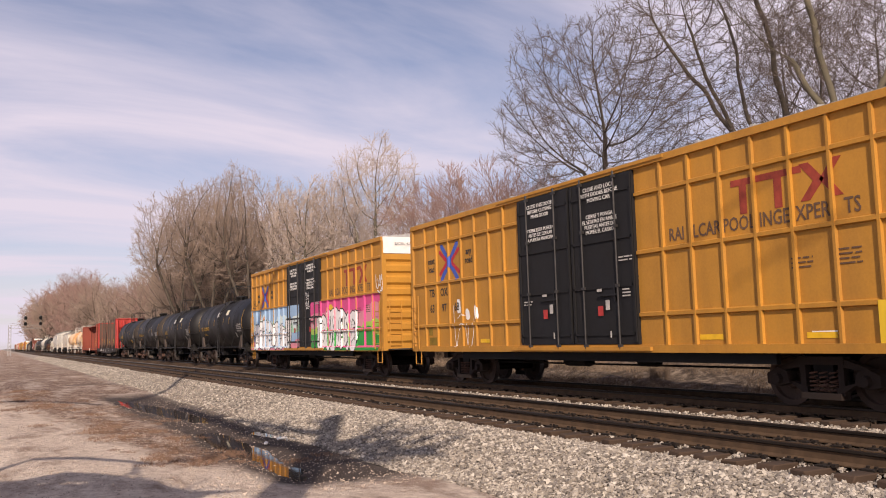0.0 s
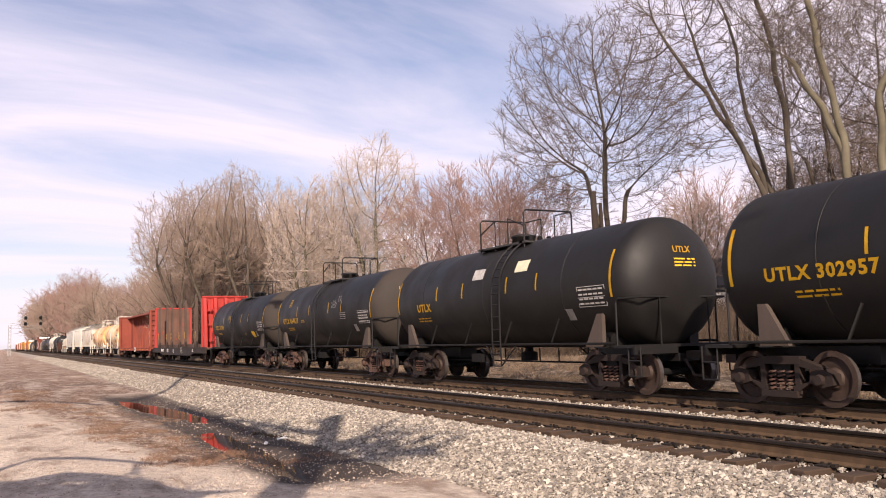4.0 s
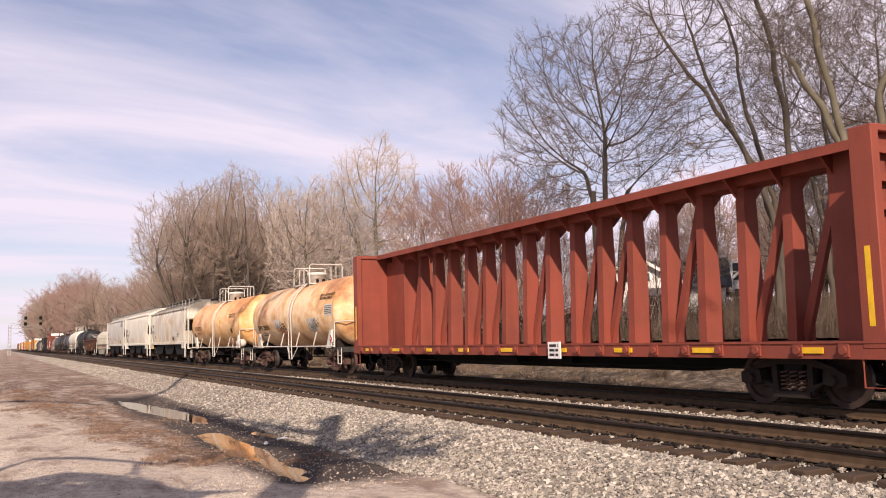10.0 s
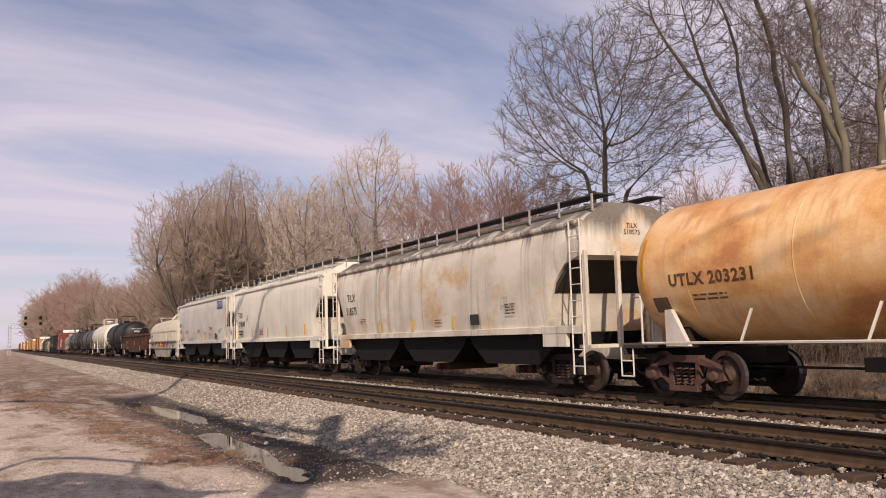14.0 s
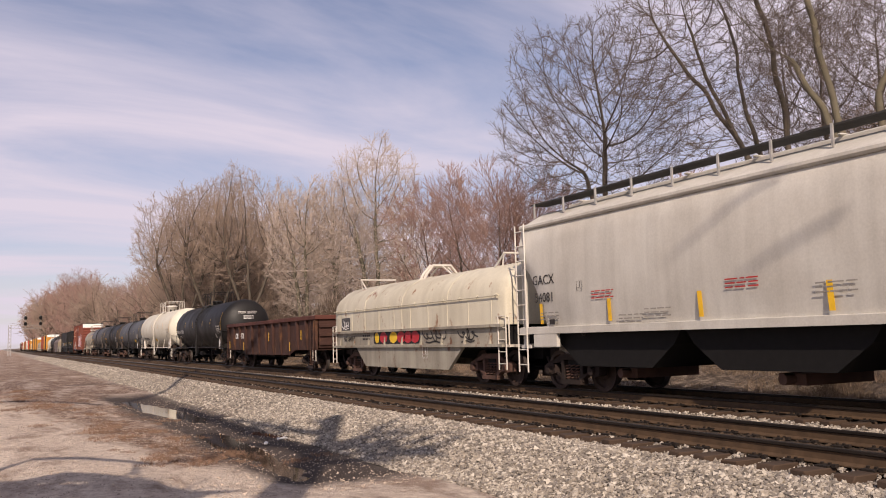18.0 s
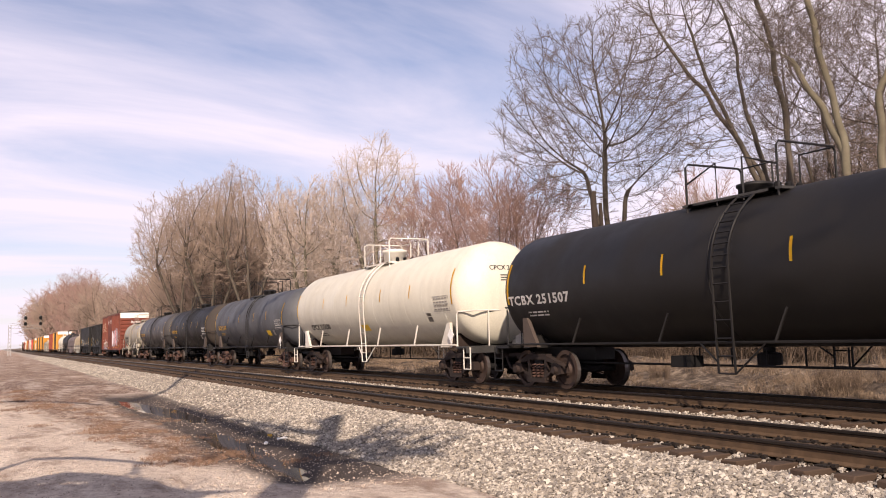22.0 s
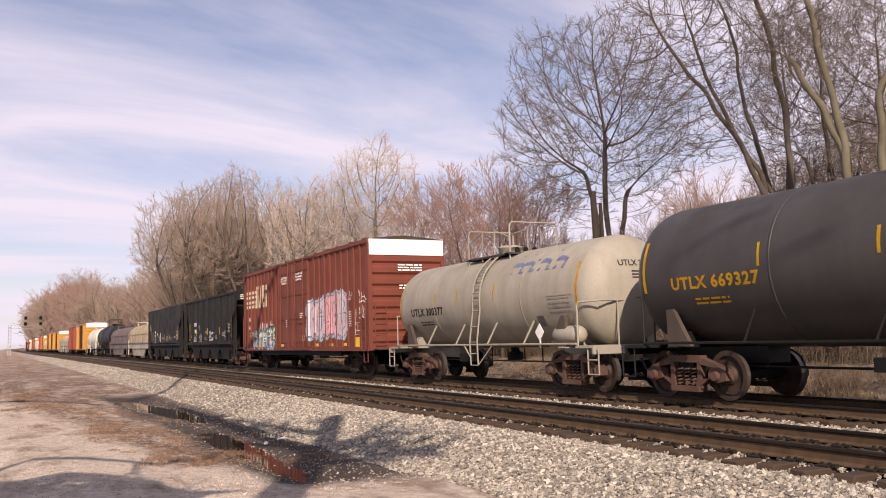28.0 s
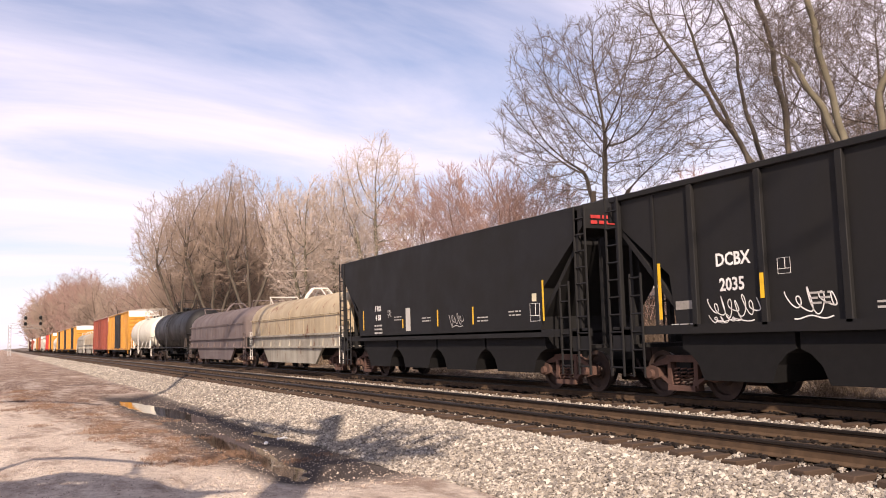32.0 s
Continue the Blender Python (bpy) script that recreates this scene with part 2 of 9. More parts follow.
def pipe(bm, pts, r, n=6):
    pts = [Vector(p) for p in pts]
    rings = []
    for i, p in enumerate(pts):
        d = (pts[min(i + 1, len(pts) - 1)] - pts[max(i - 1, 0)]).normalized()
        side = d.cross(Vector((0.31, 0.57, 0.76))).normalized()
        top = d.cross(side)
        rings.append([bm.verts.new(p + (side * math.cos(k * math.tau / n) + top * math.sin(k * math.tau / n)) * r) for k in range(n)])
    for a, b in zip(rings, rings[1:]):
        for k in range(n):
            bm.faces.new((a[k], a[(k + 1) % n], b[(k + 1) % n], b[k]))
    bm.faces.new(rings[0][::-1])
    bm.faces.new(rings[-1])


def lathe(bm, profile, axis="y", n=32, centre=(0, 0, 0)):
    """Rings of (place along the axis, radius)."""
    cx, cy, cz = centre
    rings = []
    for d, r in profile:
        ring = []
        for k in range(n):
            a, b = math.cos(k * math.tau / n) * r, math.sin(k * math.tau / n) * r
            p = (cx + a, cy + d, cz + b) if axis == "y" else (cx + d, cy + a, cz + b) if axis == "x" else (cx + a, cy + b, cz + d)
            ring.append(bm.verts.new(p))
        rings.append(ring)
    for a, b in zip(rings, rings[1:]):
        for k in range(n):
            bm.faces.new((a[k], a[(k + 1) % n], b[(k + 1) % n], b[k]))
    bm.faces.new(rings[0][::-1])
    bm.faces.new(rings[-1])


def fix(bm):
    bmesh.ops.recalc_face_normals(bm, faces=bm.faces)
    return bm


def bevelled(bm, w=0.02):
    bmesh.ops.bevel(bm, geom=list(bm.edges), offset=w, segments=1, affect="EDGES")
    return fix(bm)


NEAR = Matrix(((0, 0, -1, 0), (-1, 0, 0, 0), (0, 1, 0, 0), (0, 0, 0, 1)))    # faces the camera's side
TAIL = Matrix(((1, 0, 0, 0), (0, 0, -1, 0), (0, 1, 0, 0), (0, 0, 0, 1)))     # faces the end that leads


def text_mesh(words, size, spread=1.0, bold=0.0):
    cu = bpy.data.curves.new("lettering", "FONT")
    cu.body, cu.size, cu.align_x, cu.align_y = words, size, "CENTER", "CENTER"
    cu.space_line, cu.offset, cu.extrude, cu.resolution_u = 0.95, bold, 0.002, 2
    cu.space_character = spread
    ob = bpy.data.objects.new("lettering", cu)
    me = bpy.data.meshes.new_from_object(ob)
    bpy.data.objects.remove(ob)
    bpy.data.curves.remove(cu)
    return me


def lettering(words, size, material, parent, x, y, z, facing=NEAR, wide=1.0, bold=0.0, wrap=None, name="lettering", spread=1.0):
    """Painted words at a place of the car; wrap(p) lays them on a curved skin."""
    me = text_mesh(words, size, spread, bold)
    me.materials.clear()
    me.materials.append(material)
    place = Matrix.Translation((x, y, z)) @ facing @ Matrix.Diagonal((wide, 1, 1, 1))
    if wrap:
        me.transform(place)
        for v in me.vertices:
            v.co = wrap(v.co)
        place = None
    return share(name, me, parent, place)


def bars(parent, material, x, y, z, rows, length, h=0.05, gap=0.05, facing=NEAR, name="small_print", seed=0, wrap=None):
    """Writing too small to read: rows of plain bars."""
    rng = random.Random(seed)
    bm = bmesh.new()
    for r in range(rows):
        a = -length / 2
        top = -r * (h + gap)
        while a < length / 2 - 0.02:
            b = min(length / 2, a + rng.uniform(0.1, 0.32))
            box(bm, a, top - h, 0, b, top, 0.003)
            a = b + rng.uniform(0.03, 0.06)
    bm.transform(Matrix.Translation((x, y, z)) @ facing)
    if wrap:
        for v in bm.verts:
            v.co = wrap(v.co)
    return part(name, bm, material, parent)


# ---- trucks ----
def wheel_mesh():
    bm = bmesh.new()
    lathe(bm, [(-0.07, 0.10), (-0.07, 0.16), (-0.02, 0.20), (-0.015, 0.37), (-0.065, 0.39), (-0.065, 0.455), (0.05, 0.462), (0.06, 0.49), (0.075, 0.49),
               (0.075, 0.39), (0.02, 0.37), (0.015, 0.20), (0.07, 0.16), (0.07, 0.10)], "x", 28)
    me = bpy.data.meshes.new("wheel")
    fix(bm).to_mesh(me)
    bm.free()
    me.materials.append(M["wheel"])
    me.materials.append(M["tread"])
    for p in me.polygons:
        c = p.center
        rr = math.hypot(c.y, c.z)
        if rr > 0.43 and -0.06 < c.x < 0.055:
            p.material_index = 1
    return me


WHEEL = wheel_mesh()
WB = 0.89          # half the wheelbase of a truck
GAUGE = 0.755      # half the distance between rail centres


def frame_mesh(material):
    """One cast side frame with its two windows, spring nest opening and journal boxes, drawn along y."""
    bm = bmesh.new()
    for s in (-1, 1):
        prism(bm, [(s * 1.14, 0.38), (s * 1.14, 0.56), (s * 0.92, 0.66), (s * 0.70, 0.60), (s * 0.66, 0.40), (s * 0.92, 0.33)][::s], -0.11, 0.11, "x")
        prism(bm, [(s * 0.80, 0.62), (s * 0.95, 0.66), (s * 0.42, 0.83), (s * 0.34, 0.70)][::s], -0.08, 0.08, "x")
        prism(bm, [(s * 0.80, 0.46), (s * 0.66, 0.40), (s * 0.30, 0.19), (s * 0.30, 0.34)][::s], -0.08, 0.08, "x")
        prism(bm, [(s * 0.44, 0.20), (s * 0.44, 0.80), (s * 0.33, 0.80), (s * 0.33, 0.20)][::s], -0.07, 0.07, "x")
        lathe(bm, [(-0.19, 0.03), (-0.19, 0.085), (-0.11, 0.105), (0.0, 0.105)], "x", 12, (0, s * WB, 0.46))
    prism(bm, [(-0.46, 0.72), (-0.46, 0.86), (0.46, 0.86), (0.46, 0.72)], -0.09, 0.09, "x")
    prism(bm, [(-0.40, 0.14), (-0.40, 0.25), (0.40, 0.25), (0.40, 0.14)], -0.12, 0.12, "x")
    me = bpy.data.meshes.new("side_frame")
    fix(bm).to_mesh(me)
    bm.free()
    me.materials.append(material)
    return me


def spring_mesh():
    bm = bmesh.new()
    for y in (-0.2, 0.0, 0.2):
        pts = [(math.cos(a) * 0.075, y + math.sin(a) * 0.075, 0.26 + 0.36 * a / (math.tau * 5)) for a in np.linspace(0, math.tau * 5, 41)]
        pipe(bm, pts, 0.018, 4)
    me = bpy.data.meshes.new("spring_nest")
    fix(bm).to_mesh(me)
    bm.free()
    me.materials.append(M["rust_truck"])
    return me


FRAME = {"truck": frame_mesh(M["truck"]), "rust_truck": frame_mesh(M["rust_truck"])}
SPRING = spring_mesh()


def truck(car, y, look_="truck"):
    bm = bmesh.new()
    box(bm, -1.05, -0.2, 0.48, 1.05, 0.2, 0.78)
    box(bm, -0.2, -0.25, 0.78, 0.2, 0.25, 0.98)
    for s in (-1, 1):
        lathe(bm, [(-1.1, 0.085), (1.1, 0.085)], "x", 10, (0, s * WB, 0.46))
        box(bm, -1.0, s * 0.42 - 0.04, 0.36, 1.0, s * 0.42 + 0.04, 0.46)
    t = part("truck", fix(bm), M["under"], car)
    t.location = (0, y, 0)
    for s in (-1, 1):
        share("side_frame", FRAME[look_], t, pose(s * 1.03, 0, 0, 0, 0, 0 if s < 0 else 180))
        share("spring_nest", SPRING, t, pose(s * 1.03, 0, 0))
        for q in (-1, 1):
            w = share("wheel", WHEEL, t, pose(s * GAUGE, q * WB, 0.462, 0, 0, 0 if s > 0 else 180))
    return t


def coupler_mesh():
    bm = bmesh.new()
    box(bm, -0.08, -0.1, 0.76, 0.08, 0.55, 0.92)
    box(bm, -0.16, 0.45, 0.68, 0.14, 0.72, 1.0)
    pipe(bm, [(0.3, 0.1, 0.75), (0.34, 0.4, 0.42), (0.32, 0.75, 0.38)], 0.03, 6)
    me = bpy.data.meshes.new("coupler")
    fix(bm).to_mesh(me)
    bm.free()
    me.materials.append(M["truck"])
    return me


COUPLER = coupler_mesh()
TRAIN_X, TRACK_X = 13.58, 9.215
CARS = []


def car(name, s0, s1, label, category, trucks=1.9, look_="truck"):
    """An empty at the middle of a car that fills the train from s0 to s1, with its trucks, couplers and brake rigging."""
    e = tagged(new(name), label, category, "cars of the freight train")
    half = (s1 - s0) / 2
    for s in (-1, 1):
        truck(e, s * (half - trucks), look_)
        share("coupler", COUPLER, e, pose(0, s * (half - 0.15), 0, 0, 0, 0 if s > 0 else 180))
    CARS.append((e, (s0 + s1) / 2))
    return e, half


def ladder(car_, x, y, z0, z1, material, width=0.42, axis="y", name="ladder", step=0.38, r=0.016):
    bm = bmesh.new()
    for s in (-1, 1):
        p = (x, y + s * width / 2) if axis == "y" else (x + s * width / 2, y)
        pipe(bm, [(*p, z0), (*p, z1)], r * 1.3, 5)
    z = z0 + step * 0.5
    while z < z1:
        a, b = ((x, y - width / 2, z), (x, y + width / 2, z)) if axis == "y" else ((x - width / 2, y, z), (x + width / 2, y, z))
        pipe(bm, [a, b], r, 5)
        z += step
    return part(name, bm, material, car_)


def stirrup(car_, x, y, material, z1=0.95, z0=0.42):
    bm = bmesh.new()
    pipe(bm, [(x, y - 0.2, z1), (x, y - 0.2, z0), (x, y + 0.2, z0), (x, y + 0.2, z1)], 0.018, 5)
    return part("stirrup_step", bm, material, car_)


def brake_rigging(car_, half, material=None):
    bm = bmesh.new()
    box(bm, -0.16, -half + 0.3, 0.72, 0.16, half - 0.3, 1.0)
    lathe(bm, [(-0.45, 0.17), (0.45, 0.17)], "y", 12, (-0.65, 1.2, 0.72))
    lathe(bm, [(-0.3, 0.12), (0.3, 0.12)], "y", 10, (-0.6, -1.4, 0.70))
    pipe(bm, [(-0.7, -half + 2.2, 0.62), (-0.7, half - 2.2, 0.62)], 0.025, 5)
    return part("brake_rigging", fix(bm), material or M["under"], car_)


# ---- ground ----
def smooth(a, b, x):
    t = min(1.0, max(0.0, (x - a) / (b - a)))
    return t * t * (3 - 2 * t)


WATER_Z = -0.70
POOLS = ((4.45, 29.2, 0.40, 5.0, 0.10, -0.085), (4.22, 17.8, 0.34, 3.1, 0.085, 0.03), (5.68, 18.7, 0.36, 1.5, 0.075, -0.2), (4.15, 13.4, 0.26, 0.9, 0.05, 0.1))


def ground_z(x, y):
    """Height of the ground: flat yard, a hollow with a puddle, the ballast bed of two tracks, a bank and rising woods."""
    n = noise.noise(Vector((x * 0.5, y * 0.25, 0.3))) * 0.05 + noise.noise(Vector((x * 1.7, y * 1.3, 4.0))) * 0.02
    swale = math.exp(-((x - 4.75) / 1.5) ** 4) * (smooth(10.5, 12.6, y) - smooth(34, 42, y))
    fray = noise.noise(Vector((x * 3.1, y * 1.7, 9.0))) * 0.022 + noise.noise(Vector((x * 9, y * 6, 2.0))) * 0.010
    z = (-0.60 + n) * (1 - swale) + (-0.672 + fray) * swale
    for cx, cy, rx, ry, deep, slant in POOLS:
        z -= deep * math.exp(-(((x - cx - slant * (y - cy)) / rx) ** 2 + ((y - cy) / ry) ** 2) * 0.9)
    z += 0.10 * math.exp(-((x - 1.0) / 1.6) ** 2) * smooth(10, 14, y)
    bed = smooth(5.6, 7.75, x) * (1 - smooth(15.2, 17.2, x))
    z += (-0.275 + 0.02 * n - z) * bed
    for xc in (TRACK_X, TRAIN_X):
        z += 0.068 * smooth(xc - 1.02, xc - 0.85, x) * (1 - smooth(xc + 1.05, xc + 1.3, x))
    z += 0.35 * smooth(16.4, 18.2, x) + 0.5 * smooth(18.0, 21.5, x) + 1.5 * smooth(24, 45, x) + 5 * smooth(55, 140, x)
    if x > 16.5:
        z += 0.25 * noise.noise(Vector((x * 0.35, y * 0.3, 2.0))) + 0.16 * noise.noise(Vector((x * 1.3, y * 0.9, 5.0)))
    return z


def axis_steps(spec):
    out = []
    for a, b, d in spec:
        out += list(np.arange(a, b - 1e-6, d))
    return out + [spec[-1][1]]


def terrain():
    xs = axis_steps(((-2600, -600, 500), (-600, -100, 100), (-100, -20, 16), (-20, -4, 2), (-4, 9, 0.26), (9, 24, 0.5), (24, 60, 2.0), (60, 200, 14), (200, 2600, 400)))
    ys = axis_steps(((-600, -100, 100), (-100, -10, 10), (-10, 6, 1.0), (6, 46, 0.36), (46, 90, 1.2), (90, 400, 8), (400, 4200, 200)))
    verts = [(x, y, ground_z(x, y)) for y in ys for x in xs]
    nx = len(xs)
    faces = [(j * nx + i, j * nx + i + 1, (j + 1) * nx + i + 1, (j + 1) * nx + i) for j in range(len(ys) - 1) for i in range(nx - 1)]
    me = bpy.data.meshes.new("ground")
    me.from_pydata(verts, [], faces)
    me.shade_smooth()
    me.materials.append(ground_material())
    return tagged(new("ground", me), "pale gravel yard, brown weeds, grey ballast and dry grass", "ground", kind="structure")


def ground_material():
    m, nt, b = mat_base("yard_dirt_and_ballast", 0.95)
    tc = nt.nodes.new("ShaderNodeTexCoord")
    sp = nt.nodes.new("ShaderNodeSeparateXYZ")
    nt.links.new(tc.outputs["Object"], sp.inputs[0])
    wob = noise_node(nt, 0.55, 5)
    grit, pebble = noise_node(nt, 6, 8, rough=0.75), noise_node(nt, 34, 3)

    def band(a, b_, amp=1.6, along=None):
        k = nt.nodes.new("ShaderNodeMath")
        k.operation = "MULTIPLY_ADD"
        nt.links.new(wob, k.inputs[0])
        k.inputs[1].default_value = amp
        nt.links.new(along or sp.outputs[0], k.inputs[2])
        r = nt.nodes.new("ShaderNodeMapRange")
        r.inputs[1].default_value, r.inputs[2].default_value = a + amp / 2, b_ + amp / 2
        nt.links.new(k.outputs[0], r.inputs[0])
        return r.outputs[0]
    def line(slope, y0):
        """x leaned along the yard's edge, which drifts as y grows."""
        k = nt.nodes.new("ShaderNodeMath")
        k.operation = "MULTIPLY_ADD"
        nt.links.new(sp.outputs[1], k.inputs[0])
        k.inputs[1].default_value = slope
        q = nt.nodes.new("ShaderNodeMath")
        q.operation = "ADD"
        nt.links.new(sp.outputs[0], q.inputs[0])
        q.inputs[1].default_value = -slope * y0
        nt.links.new(q.outputs[0], k.inputs[2])
        return k.outputs[0]
    leaned = line(0.115, 12.3)
    dirt = ramp_node(nt, grit, ((0.30, (0.36, 0.255, 0.185)), (0.44, (0.68, 0.55, 0.44)), (0.62, (0.81, 0.70, 0.58))))
    dirt = mix_node(nt, ramp_node(nt, noise_node(nt, 1.1, 7, (1.3, 0.45, 1), rough=0.7), ((0.50, B3), (0.64, (0.75, 0.75, 0.75)))), dirt, (0.25, 0.155, 0.105))
    weeds = ramp_node(nt, grit, ((0.36, (0.06, 0.033, 0.020)), (0.5, (0.22, 0.13, 0.085)), (0.62, (0.60, 0.46, 0.35))))
    patch = ramp_node(nt, noise_node(nt, 0.6, 8, (1.5, 0.5, 1), rough=0.7), ((0.41, B3), (0.52, W3)))
    wet_shade = mix_node(nt, grit, (0.020, 0.013, 0.010), (0.105, 0.074, 0.056))
    stones = ramp_node(nt, pebble, ((0.28, (0.13, 0.105, 0.085)), (0.5, (0.33, 0.28, 0.225)), (0.72, (0.54, 0.48, 0.41))))
    fouled = ramp_node(nt, pebble, ((0.28, (0.020, 0.013, 0.009)), (0.5, (0.046, 0.030, 0.019)), (0.78, (0.11, 0.08, 0.055))))
    grass = ramp_node(nt, noise_node(nt, 2.2, 9, (1, 1, 0.5), rough=0.8), ((0.36, (0.022, 0.015, 0.010)), (0.5, (0.12, 0.085, 0.058)), (0.64, (0.38, 0.30, 0.22))))
    far_off = nt.nodes.new("ShaderNodeMapRange")
    far_off.inputs[1].default_value, far_off.inputs[2].default_value = 13.0, 16.5
    nt.links.new(sp.outputs[1], far_off.inputs[0])
    leaned_in = nt.nodes.new("ShaderNodeMath")
    leaned_in.operation = "MULTIPLY"
    nt.links.new(band(2.7, 3.3, 1.4, leaned), leaned_in.inputs[0])
    nt.links.new(far_off.outputs[0], leaned_in.inputs[1])
    strip = mix_node(nt, leaned_in.outputs[0], mix_node(nt, 0.16, B3, patch), mix_node(nt, 0.5, patch, W3))
    c = mix_node(nt, strip, dirt, weeds)
    # damp soil round the water, coloured darker still for the tree's shade
    lowz = nt.nodes.new("ShaderNodeMapRange")
    lowz.inputs[1].default_value, lowz.inputs[2].default_value = -0.615, -0.665
    nt.links.new(sp.outputs[2], lowz.inputs[0])
    c = mix_node(nt, lowz.outputs[0], c, wet_shade)
    c = mix_node(nt, band(5.3, 6.4, 1.1), c, stones)
    c = mix_node(nt, band(7.9, 8.15, 0.3), c, fouled)
    c = mix_node(nt, band(10.5, 10.9, 0.5), c, stones)
    c = mix_node(nt, band(12.0, 12.5, 0.5), c, fouled)
    c = mix_node(nt, band(15.0, 15.4, 0.5), c, stones)
    c = mix_node(nt, band(16.0, 17.0, 1.0), c, grass)
    nt.links.new(c, b.inputs["Base Color"])
    h = nt.nodes.new("ShaderNodeMath")
    h.operation = "ADD"
    nt.links.new(grit, h.inputs[0])
    nt.links.new(pebble, h.inputs[1])
    bump_node(nt, b, h.outputs[0], 1.0, 0.08)
    return m


terrain()


def puddle():
    m, nt, b = mat_base("still_brown_water", 0.03)
    b.inputs["Base Color"].default_value = (0.035, 0.022, 0.015, 1)
    b.inputs["IOR"].default_value = 1.33
    bump_node(nt, b, noise_node(nt, 2.2, 3), 0.02, 0.02)
    bm = bmesh.new()
    outline = [(3.1, 12), (4.5, 12), (6.0, 17), (6.2, 26), (6.0, 32), (5.2, 38), (3.2, 38), (2.6, 30), (2.9, 20)]
    f = bm.faces.new([bm.verts.new((x, y, WATER_Z)) for x, y in outline])
    me = bpy.data.meshes.new("water")
    bm.to_mesh(me)
    bm.free()
    me.materials.append(m)
    tagged(new("water", me), "shallow brown puddle lying along the ballast", "puddle", kind="structure")


puddle()
M["wood_tie"] = paint("weathered_wood_tie", (0.075, 0.047, 0.030), (0.030, 0.019, 0.013), 0.7, 0.9)
M["rail_side"] = plain("rusty_rail_steel", (0.085, 0.052, 0.029), 0.85, 0.0)
M["rail_top"] = plain("dark_rail_head", (0.022, 0.016, 0.012), 0.45, 0.3, 0.15, 2)
# tie plates near black: shadows round plates and anchors put into their colour
M["dark_gap"] = plain("shadow_dark_tie_plate", (0.016, 0.011, 0.008), 0.9)


def rail(x, y0, y1, parent):
    prof = [(-0.076, -0.185), (0.076, -0.185), (0.076, -0.172), (0.012, -0.145), (0.010, -0.05), (0.038, -0.036), (0.038, -0.008), (0.030, 0.0), (-0.030, 0.0), (-0.038, -0.008), (-0.038, -0.036), (-0.010, -0.05), (-0.012, -0.145), (-0.076, -0.172)]
    bm = bmesh.new()
    prism(bm, [(x + a, b) for a, b in prof], y0, y1)
    ob = part("rail", fix(bm), M["rail_side"], parent, "rusty steel rail with a dark head")
    ob.data.materials.append(M["rail_top"])
    for p in ob.data.polygons:
        if p.center.z > -0.045:
            p.material_index = 1
    return ob


def tie_mesh(seed):
    rng = random.Random(seed)
    bm = bmesh.new()
    box(bm, -1.32, -0.115, -0.36, 1.32, 0.115, -0.19)
    for v in bm.verts:
        v.co += Vector((rng.uniform(-0.05, 0.05), rng.uniform(-0.012, 0.012), rng.uniform(-0.012, 0.004)))
    bevelled(bm, 0.012)
    me = bpy.data.meshes.new("tie")
    bm.to_mesh(me)
    bm.free()
    me.materials.append(M["wood_tie"])
    return me


def plate_mesh():
    bm = bmesh.new()
    box(bm, -0.19, -0.09, -0.192, 0.19, 0.09, -0.172)
    for x in (-0.10, 0.10):
        for y in (-0.05, 0.05):
            box(bm, x - 0.015, y - 0.015, -0.175, x + 0.015, y + 0.015, -0.145)
    for x in (-0.13, 0.13):
        box(bm, x - 0.03, -0.17, -0.185, x + 0.03, -0.115, -0.150)
    me = bpy.data.meshes.new("tie_plate")
    bm.to_mesh(me)
    bm.free()
    me.materials.append(M["dark_gap"])
    return me


TIES, PLATE = [tie_mesh(k) for k in range(5)], plate_mesh()


def track(xc, label, first, last):
    e = tagged(new("railway_track"), label, "railway track", kind="structure")
    for x in (-GAUGE, GAUGE):
        rail(xc + x, -40, 1500, e)
    rng = random.Random(int(xc * 10))
    y, rest_v, rest_f = -20.0, [], []
    while y < 420:
        if first <= y <= last:
            t = share("tie", TIES[rng.randrange(5)], e, pose(xc + rng.uniform(-0.05, 0.05), y, rng.uniform(-0.012, 0.006), 0, 0, rng.uniform(-0.8, 0.8)))
            for x in (-GAUGE, GAUGE):
                share("tie_plate", PLATE, t, pose(x, 0, 0))
        else:
            k = len(rest_v)
            rest_v += [(xc + a, y + b, c) for a in (-1.3, 1.3) for b in (-0.115, 0.115) for c in (-0.36, -0.19)]
            rest_f += [tuple(k + i for i in f) for f in ((0, 1, 3, 2), (4, 6, 7, 5), (0, 4, 5, 1), (2, 3, 7, 6), (1, 5, 7, 3))]
        y += 0.504 + rng.uniform(-0.03, 0.03)
    me = bpy.data.meshes.new("distant_ties")
    me.from_pydata(rest_v, [], rest_f)
    me.materials.append(M["wood_tie"])
    tagged(share("distant_ties", me, e), kind="stuff")
    return e


track(TRACK_X, "near railway track with rusty rails on wooden ties", 3.0, 60.0)
track(TRAIN_X, "far railway track that carries the freight train", 4.0, 34.0)


